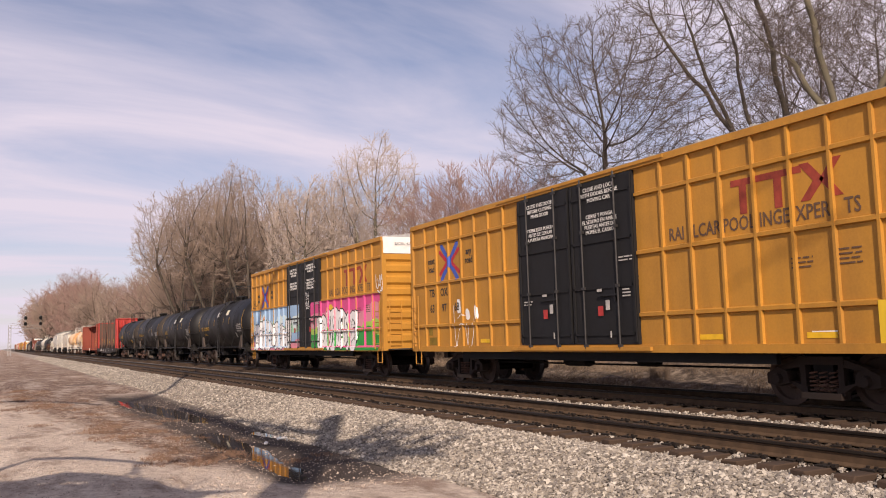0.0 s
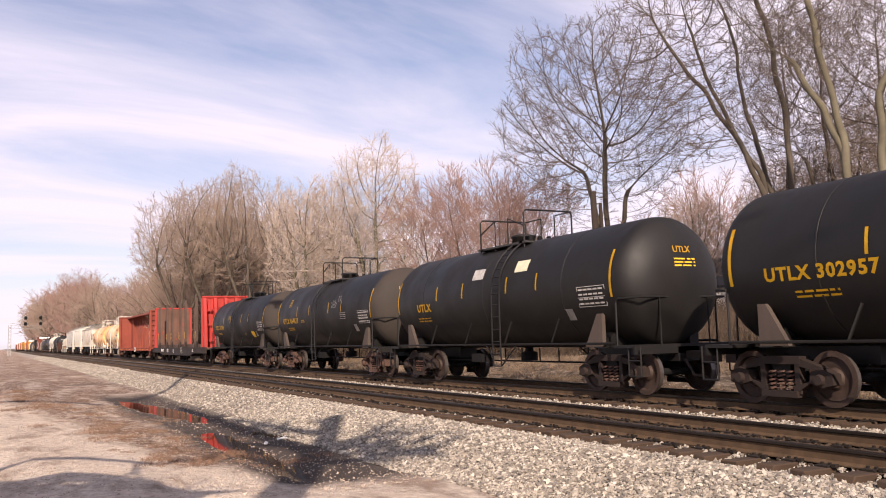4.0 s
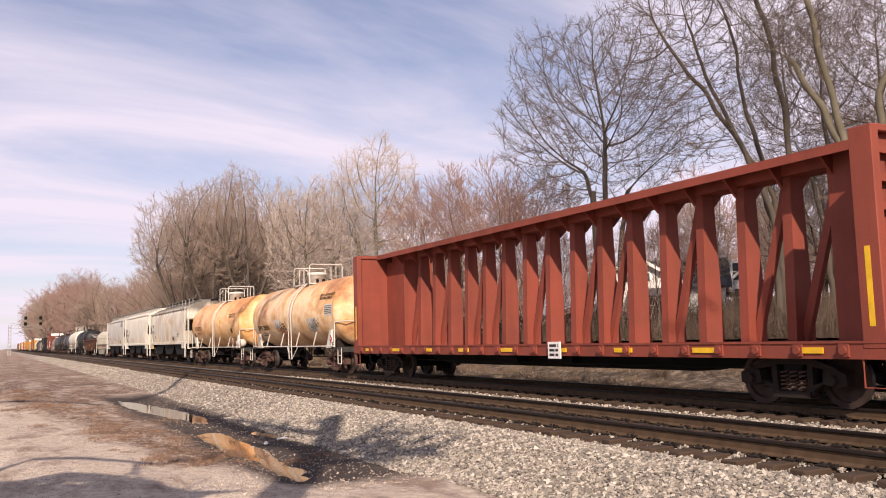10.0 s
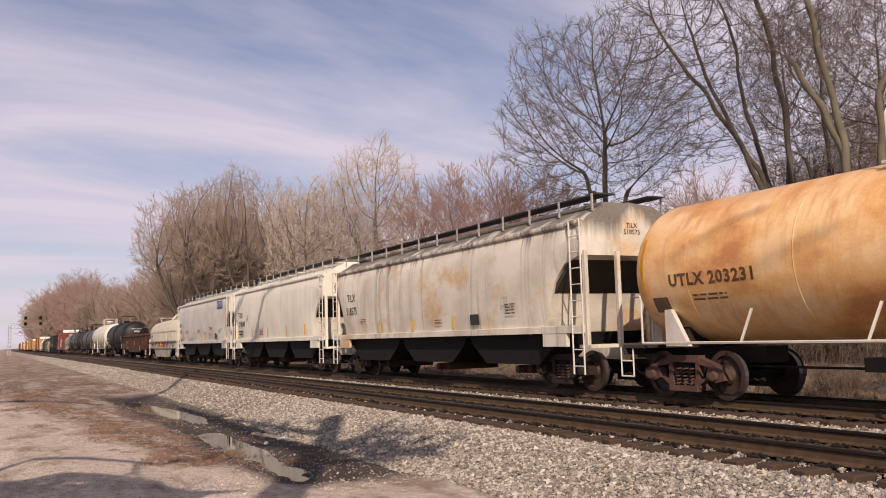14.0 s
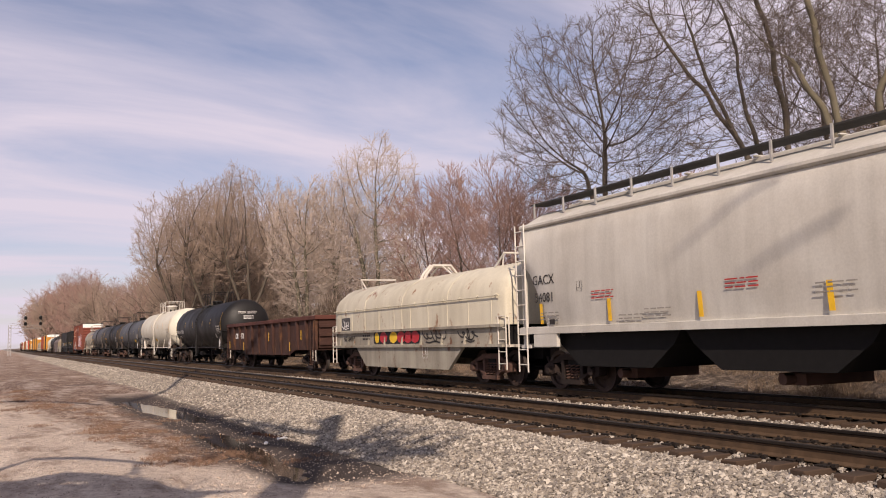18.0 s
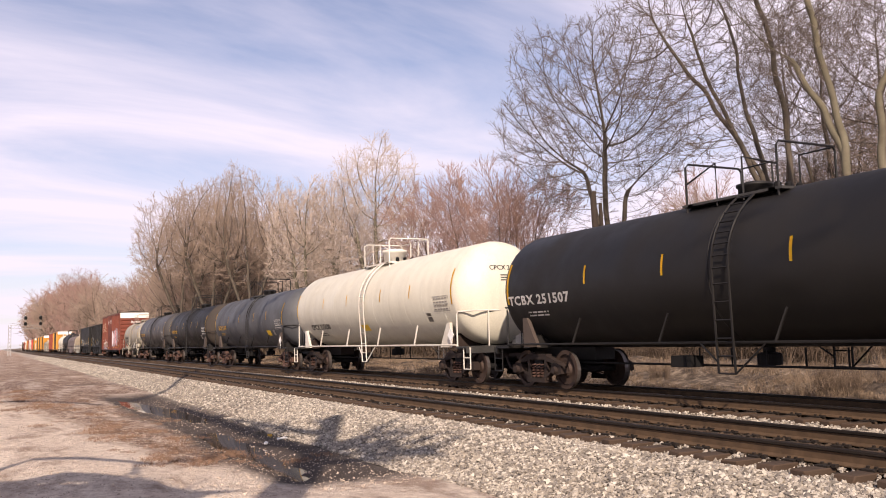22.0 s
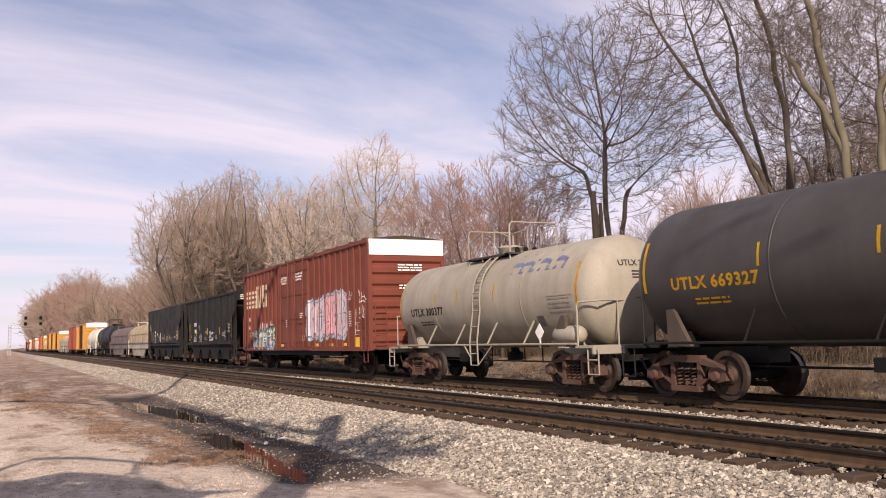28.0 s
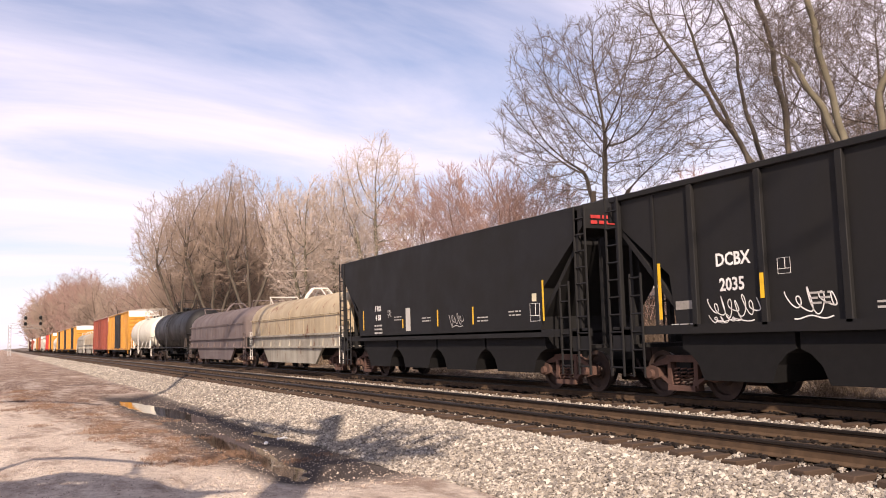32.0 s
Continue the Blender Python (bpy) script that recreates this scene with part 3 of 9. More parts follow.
# ---- ballast stones lying loose on the bed ----
def stone_material():
    m, nt, b = mat_base("crushed_limestone", 0.9)
    g = nt.nodes.new("ShaderNodeNewGeometry")
    c = ramp_node(nt, g.outputs["Random Per Island"], ((0.0, (0.045, 0.035, 0.028)), (0.3, (0.16, 0.135, 0.11)), (0.7, (0.36, 0.31, 0.245)), (1.0, (0.62, 0.56, 0.47))))
    nt.links.new(mix_node(nt, 0.3, c, ramp_node(nt, noise_node(nt, 40, 4), ((0.3, (0.14, 0.12, 0.10)), (0.7, (0.50, 0.46, 0.40))))), b.inputs["Base Color"])
    return m


def stones(count, x0, x1, y0, y1, lo, hi, seed, lift, power=1.0):
    rng = np.random.default_rng(seed)
    base = np.array([(1, 0, 0), (-1, 0, 0), (0, 1, 0), (0, -1, 0), (0, 0, 1), (0, 0, -1)], float)
    tri = np.array([(0, 2, 4), (2, 1, 4), (1, 3, 4), (3, 0, 4), (2, 0, 5), (1, 2, 5), (3, 1, 5), (0, 3, 5)])
    xs = x0 + (x1 - x0) * rng.random(count)
    ys = y0 + (y1 - y0) * rng.random(count) ** power
    zs = np.array([ground_z(a, b) for a, b in zip(xs, ys)])
    size = lo + (hi - lo) * rng.random(count) ** 2
    pts = base[None] * (size[:, None, None] * (0.55 + 0.9 * rng.random((count, 6, 1)))) + rng.normal(0, 0.18, (count, 6, 3)) * size[:, None, None]
    ang = rng.random((count, 3)) * math.tau
    ca, sa, cb, sb = np.cos(ang[:, 0]), np.sin(ang[:, 0]), np.cos(ang[:, 1]), np.sin(ang[:, 1])
    x, y, z = pts[..., 0], pts[..., 1], pts[..., 2]
    x, y = x * ca[:, None] - y * sa[:, None], x * sa[:, None] + y * ca[:, None]
    y, z = y * cb[:, None] - z * sb[:, None], y * sb[:, None] + z * cb[:, None]
    v = np.stack((x + xs[:, None], y + ys[:, None], z * 0.8 + zs[:, None] + lift * size[:, None]), -1).reshape(-1, 3)
    f = (tri[None] + 6 * np.arange(count)[:, None, None]).reshape(-1, 3)
    me = bpy.data.meshes.new("ballast_stones")
    me.from_pydata(v.tolist(), [], f.tolist())
    me.materials.append(FOULED if x0 == 8.0 else STONE if x0 > 5.4 else PEBBLE)
    return me


STONE = stone_material()
PEBBLE = plain("tan_pebbles", (0.46, 0.37, 0.29), 0.9, 0, 0.5, 11)
FOULED = plain("brown_fouled_stones", (0.055, 0.038, 0.026), 0.95, 0, 0.6, 9)
for args in ((42000, 5.5, 7.85, 5.0, 24.0, 0.013, 0.044, 1, 0.35, 1.25), (14000, 5.7, 7.85, 20.0, 70.0, 0.020, 0.050, 2, 0.3, 1.3), (9000, 5.75, 7.85, 62.0, 190.0, 0.05, 0.10, 6, 0.2, 1.3), (9000, 7.78, 8.36, 5.0, 40.0, 0.014, 0.040, 7, 0.2, 1.2), (9000, 10.5, 12.4, 5.0, 40.0, 0.02, 0.045, 3, 0.3, 1.2),
             (6000, 8.0, 10.4, 4.0, 26.0, 0.014, 0.036, 4, 0.3, 1.2), (9000, -0.6, 5.6, 11.0, 34.0, 0.006, 0.02, 5, 0.1, 1.4)):
    tagged(new("ballast_stones", stones(*args)), "loose crushed limestone lying on the track bed", "ballast", kind="stuff")


# ---- bare winter trees ----
CIRCLE = {n: [(math.cos(k * math.tau / n), math.sin(k * math.tau / n)) for k in range(n)] for n in (3, 4, 6, 9)}


def tube_rings(v, f, pts, radii, sides):
    base, last, turn = len(v), len(pts) - 1, CIRCLE[sides]
    pts = [tuple(map(float, p)) for p in pts]
    for i, (px, py, pz) in enumerate(pts):
        p, q = pts[max(i - 1, 0)], pts[min(i + 1, last)]
        dx, dy, dz = q[0] - p[0], q[1] - p[1], q[2] - p[2]
        n = math.sqrt(dx * dx + dy * dy + dz * dz) + 1e-9
        dx, dy, dz = dx / n, dy / n, dz / n
        ax, ay, az = dy * 0.70 - dz * 0.61, dz * 0.37 - dx * 0.70, dx * 0.61 - dy * 0.37
        n = math.sqrt(ax * ax + ay * ay + az * az) + 1e-9
        r = float(radii[i])
        ax, ay, az = ax / n * r, ay / n * r, az / n * r
        bx, by, bz = dy * az - dz * ay, dz * ax - dx * az, dx * ay - dy * ax
        for c, s in turn:
            v.append((px + ax * c + bx * s, py + ay * c + by * s, pz + az * c + bz * s))
    for i in range(last):
        o = base + i * sides
        for k in range(sides):
            j = (k + 1) % sides
            f.append((o + k, o + j, o + sides + j, o + sides + k))


def tree_meshes(seed, height, girth, fork=0.25, kids=(10, 7, 6, 5), angle=(52, 46, 44, 42, 40), wide=5.0, mid=0.58, reach=0.62, twig=0.010, lift=0.35, wander=0.19, stem=0.62, lead=True, stout=0.022):
    """A trunk with its limbs, and a crown of twigs: two meshes of one tree that stands at the origin. The crown fills an uneven egg."""
    rng = np.random.default_rng(seed)
    tv, tf, cv, cf = [], [], [], []
    top = len(kids)
    centre, half = np.array((0.0, 0.0, height * mid)), np.array((wide, wide, height * (1 - mid)))
    lumps = rng.normal(0, 1, (7, 3))

    def room(p, d):
        """How far the egg reaches from p along d."""
        q, e = (p - centre) / half, d / half
        a_, b_, c_ = e @ e, q @ e, q @ q - 1
        disc = b_ * b_ - a_ * c_
        if disc <= 0:
            return 0.4
        t = (-b_ + math.sqrt(disc)) / a_
        n = (p + d * t - centre) / half
        return max(0.3, t * (1.0 + 0.13 * math.sin(lumps[0] @ n * 2.2) + 0.08 * math.sin(lumps[1] @ n * 4.0)))

    def grow(p, d, length, radius, level):
        n = (9, 8, 5, 3, 2, 2)[min(level, 5)]
        pts, radii = [p], [radius]
        end = max(twig * 0.55, radius * (0.30 if level == 0 else 0.25))
        for i in range(n):
            d = d + rng.normal(0, wander * (0.35 if level == 0 else 0.8), 3) + np.array((0, 0, lift * (0.1 if level < 1 else 0.55) / n))
            d = d / np.linalg.norm(d)
            pts.append(pts[-1] + d * length / n)
            radii.append(radius + (end - radius) * ((i + 1) / n) ** 0.8)
        v, f = (tv, tf) if level < 2 else (cv, cf)
        tube_rings(v, f, pts, radii, (9, 6, 4, 3, 3)[min(level, 4)])
        if level >= top:
            return
        k = kids[level]
        for i in range(k):
            t = fork + (1 - fork) * (i + rng.random()) / k if level == 0 else 0.15 + 0.85 * (i + rng.random()) / k
            j = min(n - 1, int(t * n))
            base = pts[j] + (pts[j + 1] - pts[j]) * (t * n - j)
            axis = (pts[j + 1] - pts[j]) / np.linalg.norm(pts[j + 1] - pts[j])
            side = np.cross(axis, rng.normal(0, 1, 3))
            side = side / (np.linalg.norm(side) + 1e-9)
            a_ = radians(angle[level] * rng.uniform(0.6, 1.25) * (1.15 - 0.4 * t))
            cd = axis * math.cos(a_) + side * math.sin(a_)
            free = room(base, cd)
            cl = free * rng.uniform(0.75, 1.0) if level == 0 else min(length * reach * rng.uniform(0.7, 1.15) * (1.15 - 0.5 * t), free * rng.uniform(0.8, 1.05))
            cr = max(twig, (radius + (end - radius) * t) * rng.uniform(0.36, 0.58))
            grow(base, cd, cl, min(cr, 0.012 + cl * stout), level + 1)
        if lead:
            grow(pts[-1], d, min(length * reach * 0.8, room(pts[-1], d)), end, level + 1)
    for sx, sy, part_ in ((rng.normal(0, 0.04), rng.normal(0, 0.04), 1.0),):
        d = np.array((sx, sy, 1.0))
        grow(np.array((sx * 0.3, sy * 0.3, -0.3)), d / np.linalg.norm(d), height * stem * part_, girth * (0.6 + 0.4 * part_), 0)
    out = []
    for nm, v, f in (("trunk", tv, tf), ("crown", cv, cf)):
        me = bpy.data.meshes.new(nm)
        me.from_pydata(v, [], f)
        me.shade_smooth()
        out.append(me)
    return out


def colonised(seed, stems, eggs, count=900, twig=0.0075, power=2.35, step=0.34, kill=0.62, sense=3.2, shoots=3, shoot=0.75, rise=0.10, hollow=0.35, thin=0.03, girth=0.0):
    """A tree grown towards points that fill its crown: x runs to the right of one who looks along y.
    stems: lists of (x, y, z) from the ground up; eggs: (centre, half sizes, share of the points)."""
    rng = np.random.default_rng(seed)
    pos, par = [], []
    for k, line in enumerate(stems):
        prev, ring = -1, [np.array(p, float) for p in line]
        for a, b in zip(ring, ring[1:]):
            n = max(1, round(np.linalg.norm(b - a) / step))
            for i in range(n):
                pos.append(a + (b - a) * i / n + rng.normal(0, 0.075, 3) * (i > 0))
                par.append(prev)
                prev = len(pos) - 1
        pos.append(ring[-1])
        par.append(prev)
    goal, stemmed = [], len(pos)
    for centre, half, share_ in eggs:
        v = rng.normal(0, 1, (int(count * share_), 3))
        v /= np.linalg.norm(v, axis=1)[:, None]
        lump = 1 + 0.10 * np.sin(v @ rng.normal(0, 3.2, 3) + 1) + 0.07 * np.sin(v @ rng.normal(0, 6, 3))
        goal.append(np.array(centre) + v * np.array(half) * (lump * (hollow + (1 - hollow) * rng.random(len(v)) ** 0.6))[:, None])
    goal = np.concatenate(goal)
    P = np.array(pos)
    d2 = ((goal[:, None] - P[None]) ** 2).sum(-1)
    near, dist = d2.argmin(1), np.sqrt(d2.min(1))
    alive = np.ones(len(goal), bool)
    heading = {}
    for turn in range(160):
        pull = alive & (dist < (sense if turn > 14 else 9.0))
        if not pull.any():
            break
        way = collections.defaultdict(lambda: np.zeros(3))
        for g in np.flatnonzero(pull):
            way[near[g]] += (goal[g] - P[near[g]]) / max(dist[g], 1e-6)
        fresh = []
        for i, w in way.items():
            n = np.linalg.norm(w)
            if n < 1e-6:
                continue
            w = w / n + np.array((0, 0, rise)) + rng.normal(0, 0.13, 3) + 0.55 * heading.get(i, np.zeros(3))
            w = w / np.linalg.norm(w)
            q = P[i] + w * step
            if heading.get((i, "last")) is not None and np.linalg.norm(heading[(i, "last")] - q) < 0.08:
                continue
            heading[(i, "last")] = q
            heading[len(P) + len(fresh)] = w
            fresh.append((q, i))
        if not fresh:
            break
        base = len(P)
        Q = np.array([q for q, _ in fresh])
        P = np.concatenate((P, Q))
        par += [i for _, i in fresh]
        d = np.sqrt(((goal[:, None] - Q[None]) ** 2).sum(-1))
        j = d.argmin(1)
        better = d[np.arange(len(goal)), j] < dist
        near = np.where(better, base + j, near)
        dist = np.where(better, d[np.arange(len(goal)), j], dist)
        alive &= dist > kill
    n = len(P)
    kids = [[] for _ in range(n)]
    for i, p in enumerate(par):
        if p >= 0:
            kids[p].append(i)
    order, weight = [], np.zeros(n)
    for root in [i for i in range(n) if par[i] < 0]:
        stack = [root]
        while stack:
            i = stack.pop()
            order.append(i)
            stack += kids[i]
    for i in reversed(order):
        weight[i] = sum(weight[k] for k in kids[i]) or twig ** power
    rad = weight ** (1 / power)
    for i in range(stemmed):
        rad[i] = max(rad[i], girth * max(0.25, 1 - 0.055 * P[i][2]))
    tv, tf, cv, cf = [], [], [], []
    heads = [i for i in range(n) if par[i] < 0]
    while heads:
        i = heads.pop()
        line = [par[i], i] if par[i] >= 0 else [i]
        while kids[i]:
            ks = sorted(kids[i], key=lambda k: -weight[k])
            heads += ks[1:]
            i = ks[0]
            line.append(i)
        pts = P[line].copy()
        for _ in range(2):
            pts[1:-1] = pts[1:-1] * 0.5 + (pts[:-2] + pts[2:]) * 0.25
        rr = rad[line].copy()
        if len(rr) > 1 and par[line[0]] >= -1 and rr[0] > rr[1] * 1.6:
            rr[0] = rr[1] * 1.15
        thick = rr[min(1, len(rr) - 1)] > thin
        if len(pts) > 1:
            tube_rings(*((tv, tf) if thick else (cv, cf)), pts, rr, 9 if rr[0] > 0.12 else 6 if rr[0] > 0.05 else 4 if rr[0] > 0.02 else 3)
        for a in range(1, len(pts)):
            if rr[a] > 0.022:
                continue
            ax = pts[a] - pts[a - 1]
            ax = ax / (np.linalg.norm(ax) + 1e-9)
            for _ in range(shoots if a < len(pts) - 1 else shoots + 2):
                w = ax * 0.85 + rng.normal(0, 0.42, 3) + np.array((0, 0, 0.12))
                w = w / np.linalg.norm(w)
                long_ = shoot * rng.uniform(0.35, 1.15)
                mid = pts[a] + w * long_ * 0.5
                w2 = w + rng.normal(0, 0.22, 3) + np.array((0, 0, 0.12))
                tube_rings(cv, cf, [pts[a], mid, mid + w2 * long_ * 0.5], [twig * 0.8, twig * 0.7, twig * 0.5], 3)
                w3 = w + rng.normal(0, 0.45, 3)
                tube_rings(cv, cf, [mid, mid + w3 / np.linalg.norm(w3) * long_ * 0.5], [twig * 0.65, twig * 0.5], 3)
    out = []
    for nm, v, f in (("trunk", tv, tf), ("crown", cv, cf)):
        me = bpy.data.meshes.new(nm)
        me.from_pydata(v, [], f)
        me.shade_smooth()
        out.append(me)
    return out


M["bark"] = paint("grey_brown_bark", (0.095, 0.076, 0.057), (0.042, 0.033, 0.025), 0.7, 0.9)
M["pale_bark"] = paint("olive_grey_bark", (0.155, 0.135, 0.092), (0.065, 0.053, 0.038), 0.7, 0.9, big=1.6)
M["twigs"] = plain("dark_brown_twigs", (0.135, 0.105, 0.085), 0.9)
M["grove_twigs"] = plain("tan_brown_twigs", (0.345, 0.262, 0.203), 0.9)
M["red_twigs"] = plain("reddish_twigs", (0.335, 0.215, 0.175), 0.9)
M["pale_twigs"] = plain("pale_twigs", (0.50, 0.41, 0.34), 0.9)
M["brush"] = plain("dry_brush_stems", (0.11, 0.078, 0.055), 0.95)

SPECIES = {
    "oak": (colonised(11, [[(0.25, 0, -0.3), (0.15, 0, 4.5), (-0.1, 0, 7.6), (0.1, 0.1, 10.2)], [(-0.05, 0.3, -0.3), (-0.2, 0.3, 4.5), (-0.45, 0.4, 6.6), (-0.95, 0.5, 8.8)], [(0.4, -0.3, -0.3), (0.5, -0.4, 5.0), (0.95, -0.5, 7.6)]],
                      [((-0.5, 0, 11.6), (4.5, 3.9, 5.0), 0.72), ((-2.3, 0.4, 10.2), (3.0, 2.6, 2.3), 0.13), ((1.9, -0.4, 9.6), (2.4, 2.4, 2.8), 0.15)], 4600, 0.0092, 2.3, shoots=2, shoot=0.62, rise=0.08, kill=0.44, step=0.3, girth=0.17, hollow=0.25), "bark", "twigs"),
    "tall": (colonised(12, [[(0, 0, -0.3), (0.1, 0, 5), (-0.15, 0.2, 9), (0.2, 0, 13)], [(0.2, 0.2, -0.3), (0.5, 0.3, 6), (1.2, 0.3, 10)]], [((0.2, 0, 14.0), (3.9, 3.9, 7.0), 1.0)], 2600, 0.0095, 2.25, shoots=2, shoot=0.8, rise=0.15, kill=0.5, girth=0.22), "bark", "twigs"),
    "fan": (colonised(22, [[(0.0, 0, -0.3), (0.1, 0, 4.0), (-0.3, 0, 6.6), (-1.6, 0.2, 8.9), (-2.9, 0.3, 11.2), (-3.7, 0.3, 12.6)], [(-0.1, -0.2, -0.3), (0.0, -0.3, 5.0), (-1.1, -0.4, 8.0), (-1.9, -0.5, 10.0), (-2.5, -0.4, 12.2)],
                            [(0.2, 0.2, -0.3), (0.1, 0.3, 5.2), (-0.75, 0.4, 9.0), (-0.95, 0.5, 11.0), (-1.3, 0.5, 13.2)], [(0.5, 0.1, -0.3), (0.6, 0.1, 6.4), (0.62, 0.1, 8.7), (0.36, 0.0, 10.8), (-0.02, 0.0, 12.6), (-0.3, 0, 14.5)]],
                      [((-3.0, 0.2, 12.3), (2.9, 2.4, 3.9), 0.42), ((-0.4, 0.1, 14.0), (2.9, 2.8, 4.6), 0.40), ((-1.9, 0, 9.0), (2.4, 2.4, 2.0), 0.18)], 4200, 0.0090, 2.2, shoots=2, shoot=0.6, rise=0.10, kill=0.42, step=0.3, girth=0.15), "bark", "twigs"),
    "tall_pale": (colonised(13, [[(0.05, 0, -0.3), (0.05, 0, 4.0), (0.0, 0, 7.2), (-0.27, 0, 8.8), (-0.75, 0, 11.6), (-1.0, 0.1, 13.5)], [(0.03, 0.0, 6.3), (-0.5, 0.1, 7.9), (-1.0, 0.1, 9.1), (-1.35, 0.2, 10.0)],
                                  [(1.1, 0.4, -0.3), (1.05, 0.4, 5.8), (1.2, 0.4, 8.8), (1.75, 0.4, 10.1), (2.3, 0.3, 12.0)]],
                            [((-0.5, 0, 14.4), (3.2, 2.8, 4.6), 0.6), ((2.0, 0.3, 12.0), (2.4, 2.4, 3.6), 0.28), ((-1.2, 0.1, 10.4), (1.6, 1.8, 1.7), 0.12)], 2300, 0.0090, 2.15, shoots=2, shoot=0.65, rise=0.12, kill=0.46, step=0.3, girth=0.20), "pale_bark", "twigs"),
    "sycamore": (colonised(15, [[(0, 0, -0.3), (0.1, 0, 4), (0, 0.1, 9)], [(0.2, 0.2, -0.3), (-0.6, 0.3, 4.5), (-1.2, 0.3, 8)]], [((0, 0, 8.6), (3.3, 3.3, 6.2), 1.0)], 3000, 0.0125, 2.3, shoots=3, shoot=0.75, rise=0.25, step=0.36, kill=0.46, girth=0.2, hollow=0.2), "pale_bark", "pale_twigs"),
    "maple": (colonised(16, [[(0, 0, -0.3), (0.1, 0, 3.0), (-0.3, 0.1, 5.5)], [(0.2, 0.1, -0.3), (0.9, 0.2, 4.0), (1.6, 0, 6.4)]], [((0.1, 0, 9.2), (4.9, 4.6, 5.9), 0.85), ((0, 0, 4.5), (4.0, 4.0, 2.4), 0.15)], 4200, 0.0125, 2.3, shoots=3, shoot=0.75, rise=0.12, step=0.38, kill=0.48, girth=0.24, hollow=0.2), "bark", "grove_twigs"),
    "ash": (colonised(26, [[(0, 0, -0.3), (-0.1, 0, 4.0), (0.2, 0.1, 8.0)], [(0.2, 0.1, 2.5), (1.3, 0.2, 6.0), (1.9, 0.2, 8.4)], [(0, 0, 2.8), (-1.3, 0.1, 6.2), (-2.2, 0.1, 8.8)]], [((0.4, 0, 11.2), (2.6, 2.8, 4.3), 0.45), ((-2.3, 0, 10.3), (2.1, 2.6, 3.7), 0.3), ((2.6, 0, 9.3), (1.9, 2.6, 3.4), 0.25)], 3600, 0.0125, 2.25, shoots=3, shoot=0.7, rise=0.15, step=0.38, kill=0.46, girth=0.16, hollow=0.2), "bark", "grove_twigs"),
    "sumac": (tree_meshes(14, 10.6, 0.13, 0.06, (13, 7, 6, 4), angle=(48, 44, 42, 40), wide=3.7, mid=0.55, twig=0.011, lift=0.45), "bark", "red_twigs"),
    "wood": (tree_meshes(17, 16, 0.22, 0.10, (15, 8, 7), angle=(58, 50, 48), wide=4.8, mid=0.54, twig=0.024, lift=0.2), "bark", "grove_twigs"),
    "wood2": (tree_meshes(18, 15, 0.20, 0.10, (15, 8, 7), angle=(56, 50, 48), wide=4.6, mid=0.52, twig=0.024, lift=0.2), "bark", "red_twigs"),
    "yard": (tree_meshes(19, 13, 0.32, 0.30, (9, 4, 3), angle=(75, 50, 45), wide=6.5, mid=0.66, twig=0.03, lift=0.1, stout=0.05), "bark", "twigs"),
}
TREE_WORDS = {"yard": "bare yard tree whose limbs throw shade on the gravel", "oak": "bare spreading tree with fine twigs and a dark trunk", "tall": "tall bare tree with a dark leaning trunk", "fan": "tall bare tree with dark crooked stems fanning from one base", "tall_pale": "tall bare tree with pale mottled trunk",
              "sumac": "low bare tree with reddish twigs", "sycamore": "bare tree with pale upright twigs", "maple": "bare rounded tree with brown twigs", "ash": "bare forked tree with a dark trunk and brown twigs", "wood": "bare woodland tree in a brown belt", "wood2": "bare woodland tree with reddish twigs"}
MADE = {}


def tree(kind, x, y, scale=1.0, turn=0.0):
    (trunk_me, crown_me), bark, twigs = SPECIES[kind]
    if kind not in MADE:
        trunk_me.materials.append(M[bark])
        crown_me.materials.append(M[twigs])
        MADE[kind] = True
    e = tagged(new("tree"), TREE_WORDS[kind], "tree", "bare trees along the line")
    for nm, me in (("trunk", trunk_me), ("crown", crown_me)):
        share(nm, me, e)
    e.matrix_basis = pose(x, y, ground_z(x, y), 0, 0, turn) @ Matrix.Diagonal((scale, scale, scale, 1))
    return e


def polar(px_deg, dist):
    return math.sin(radians(px_deg)) * dist, math.cos(radians(px_deg)) * dist


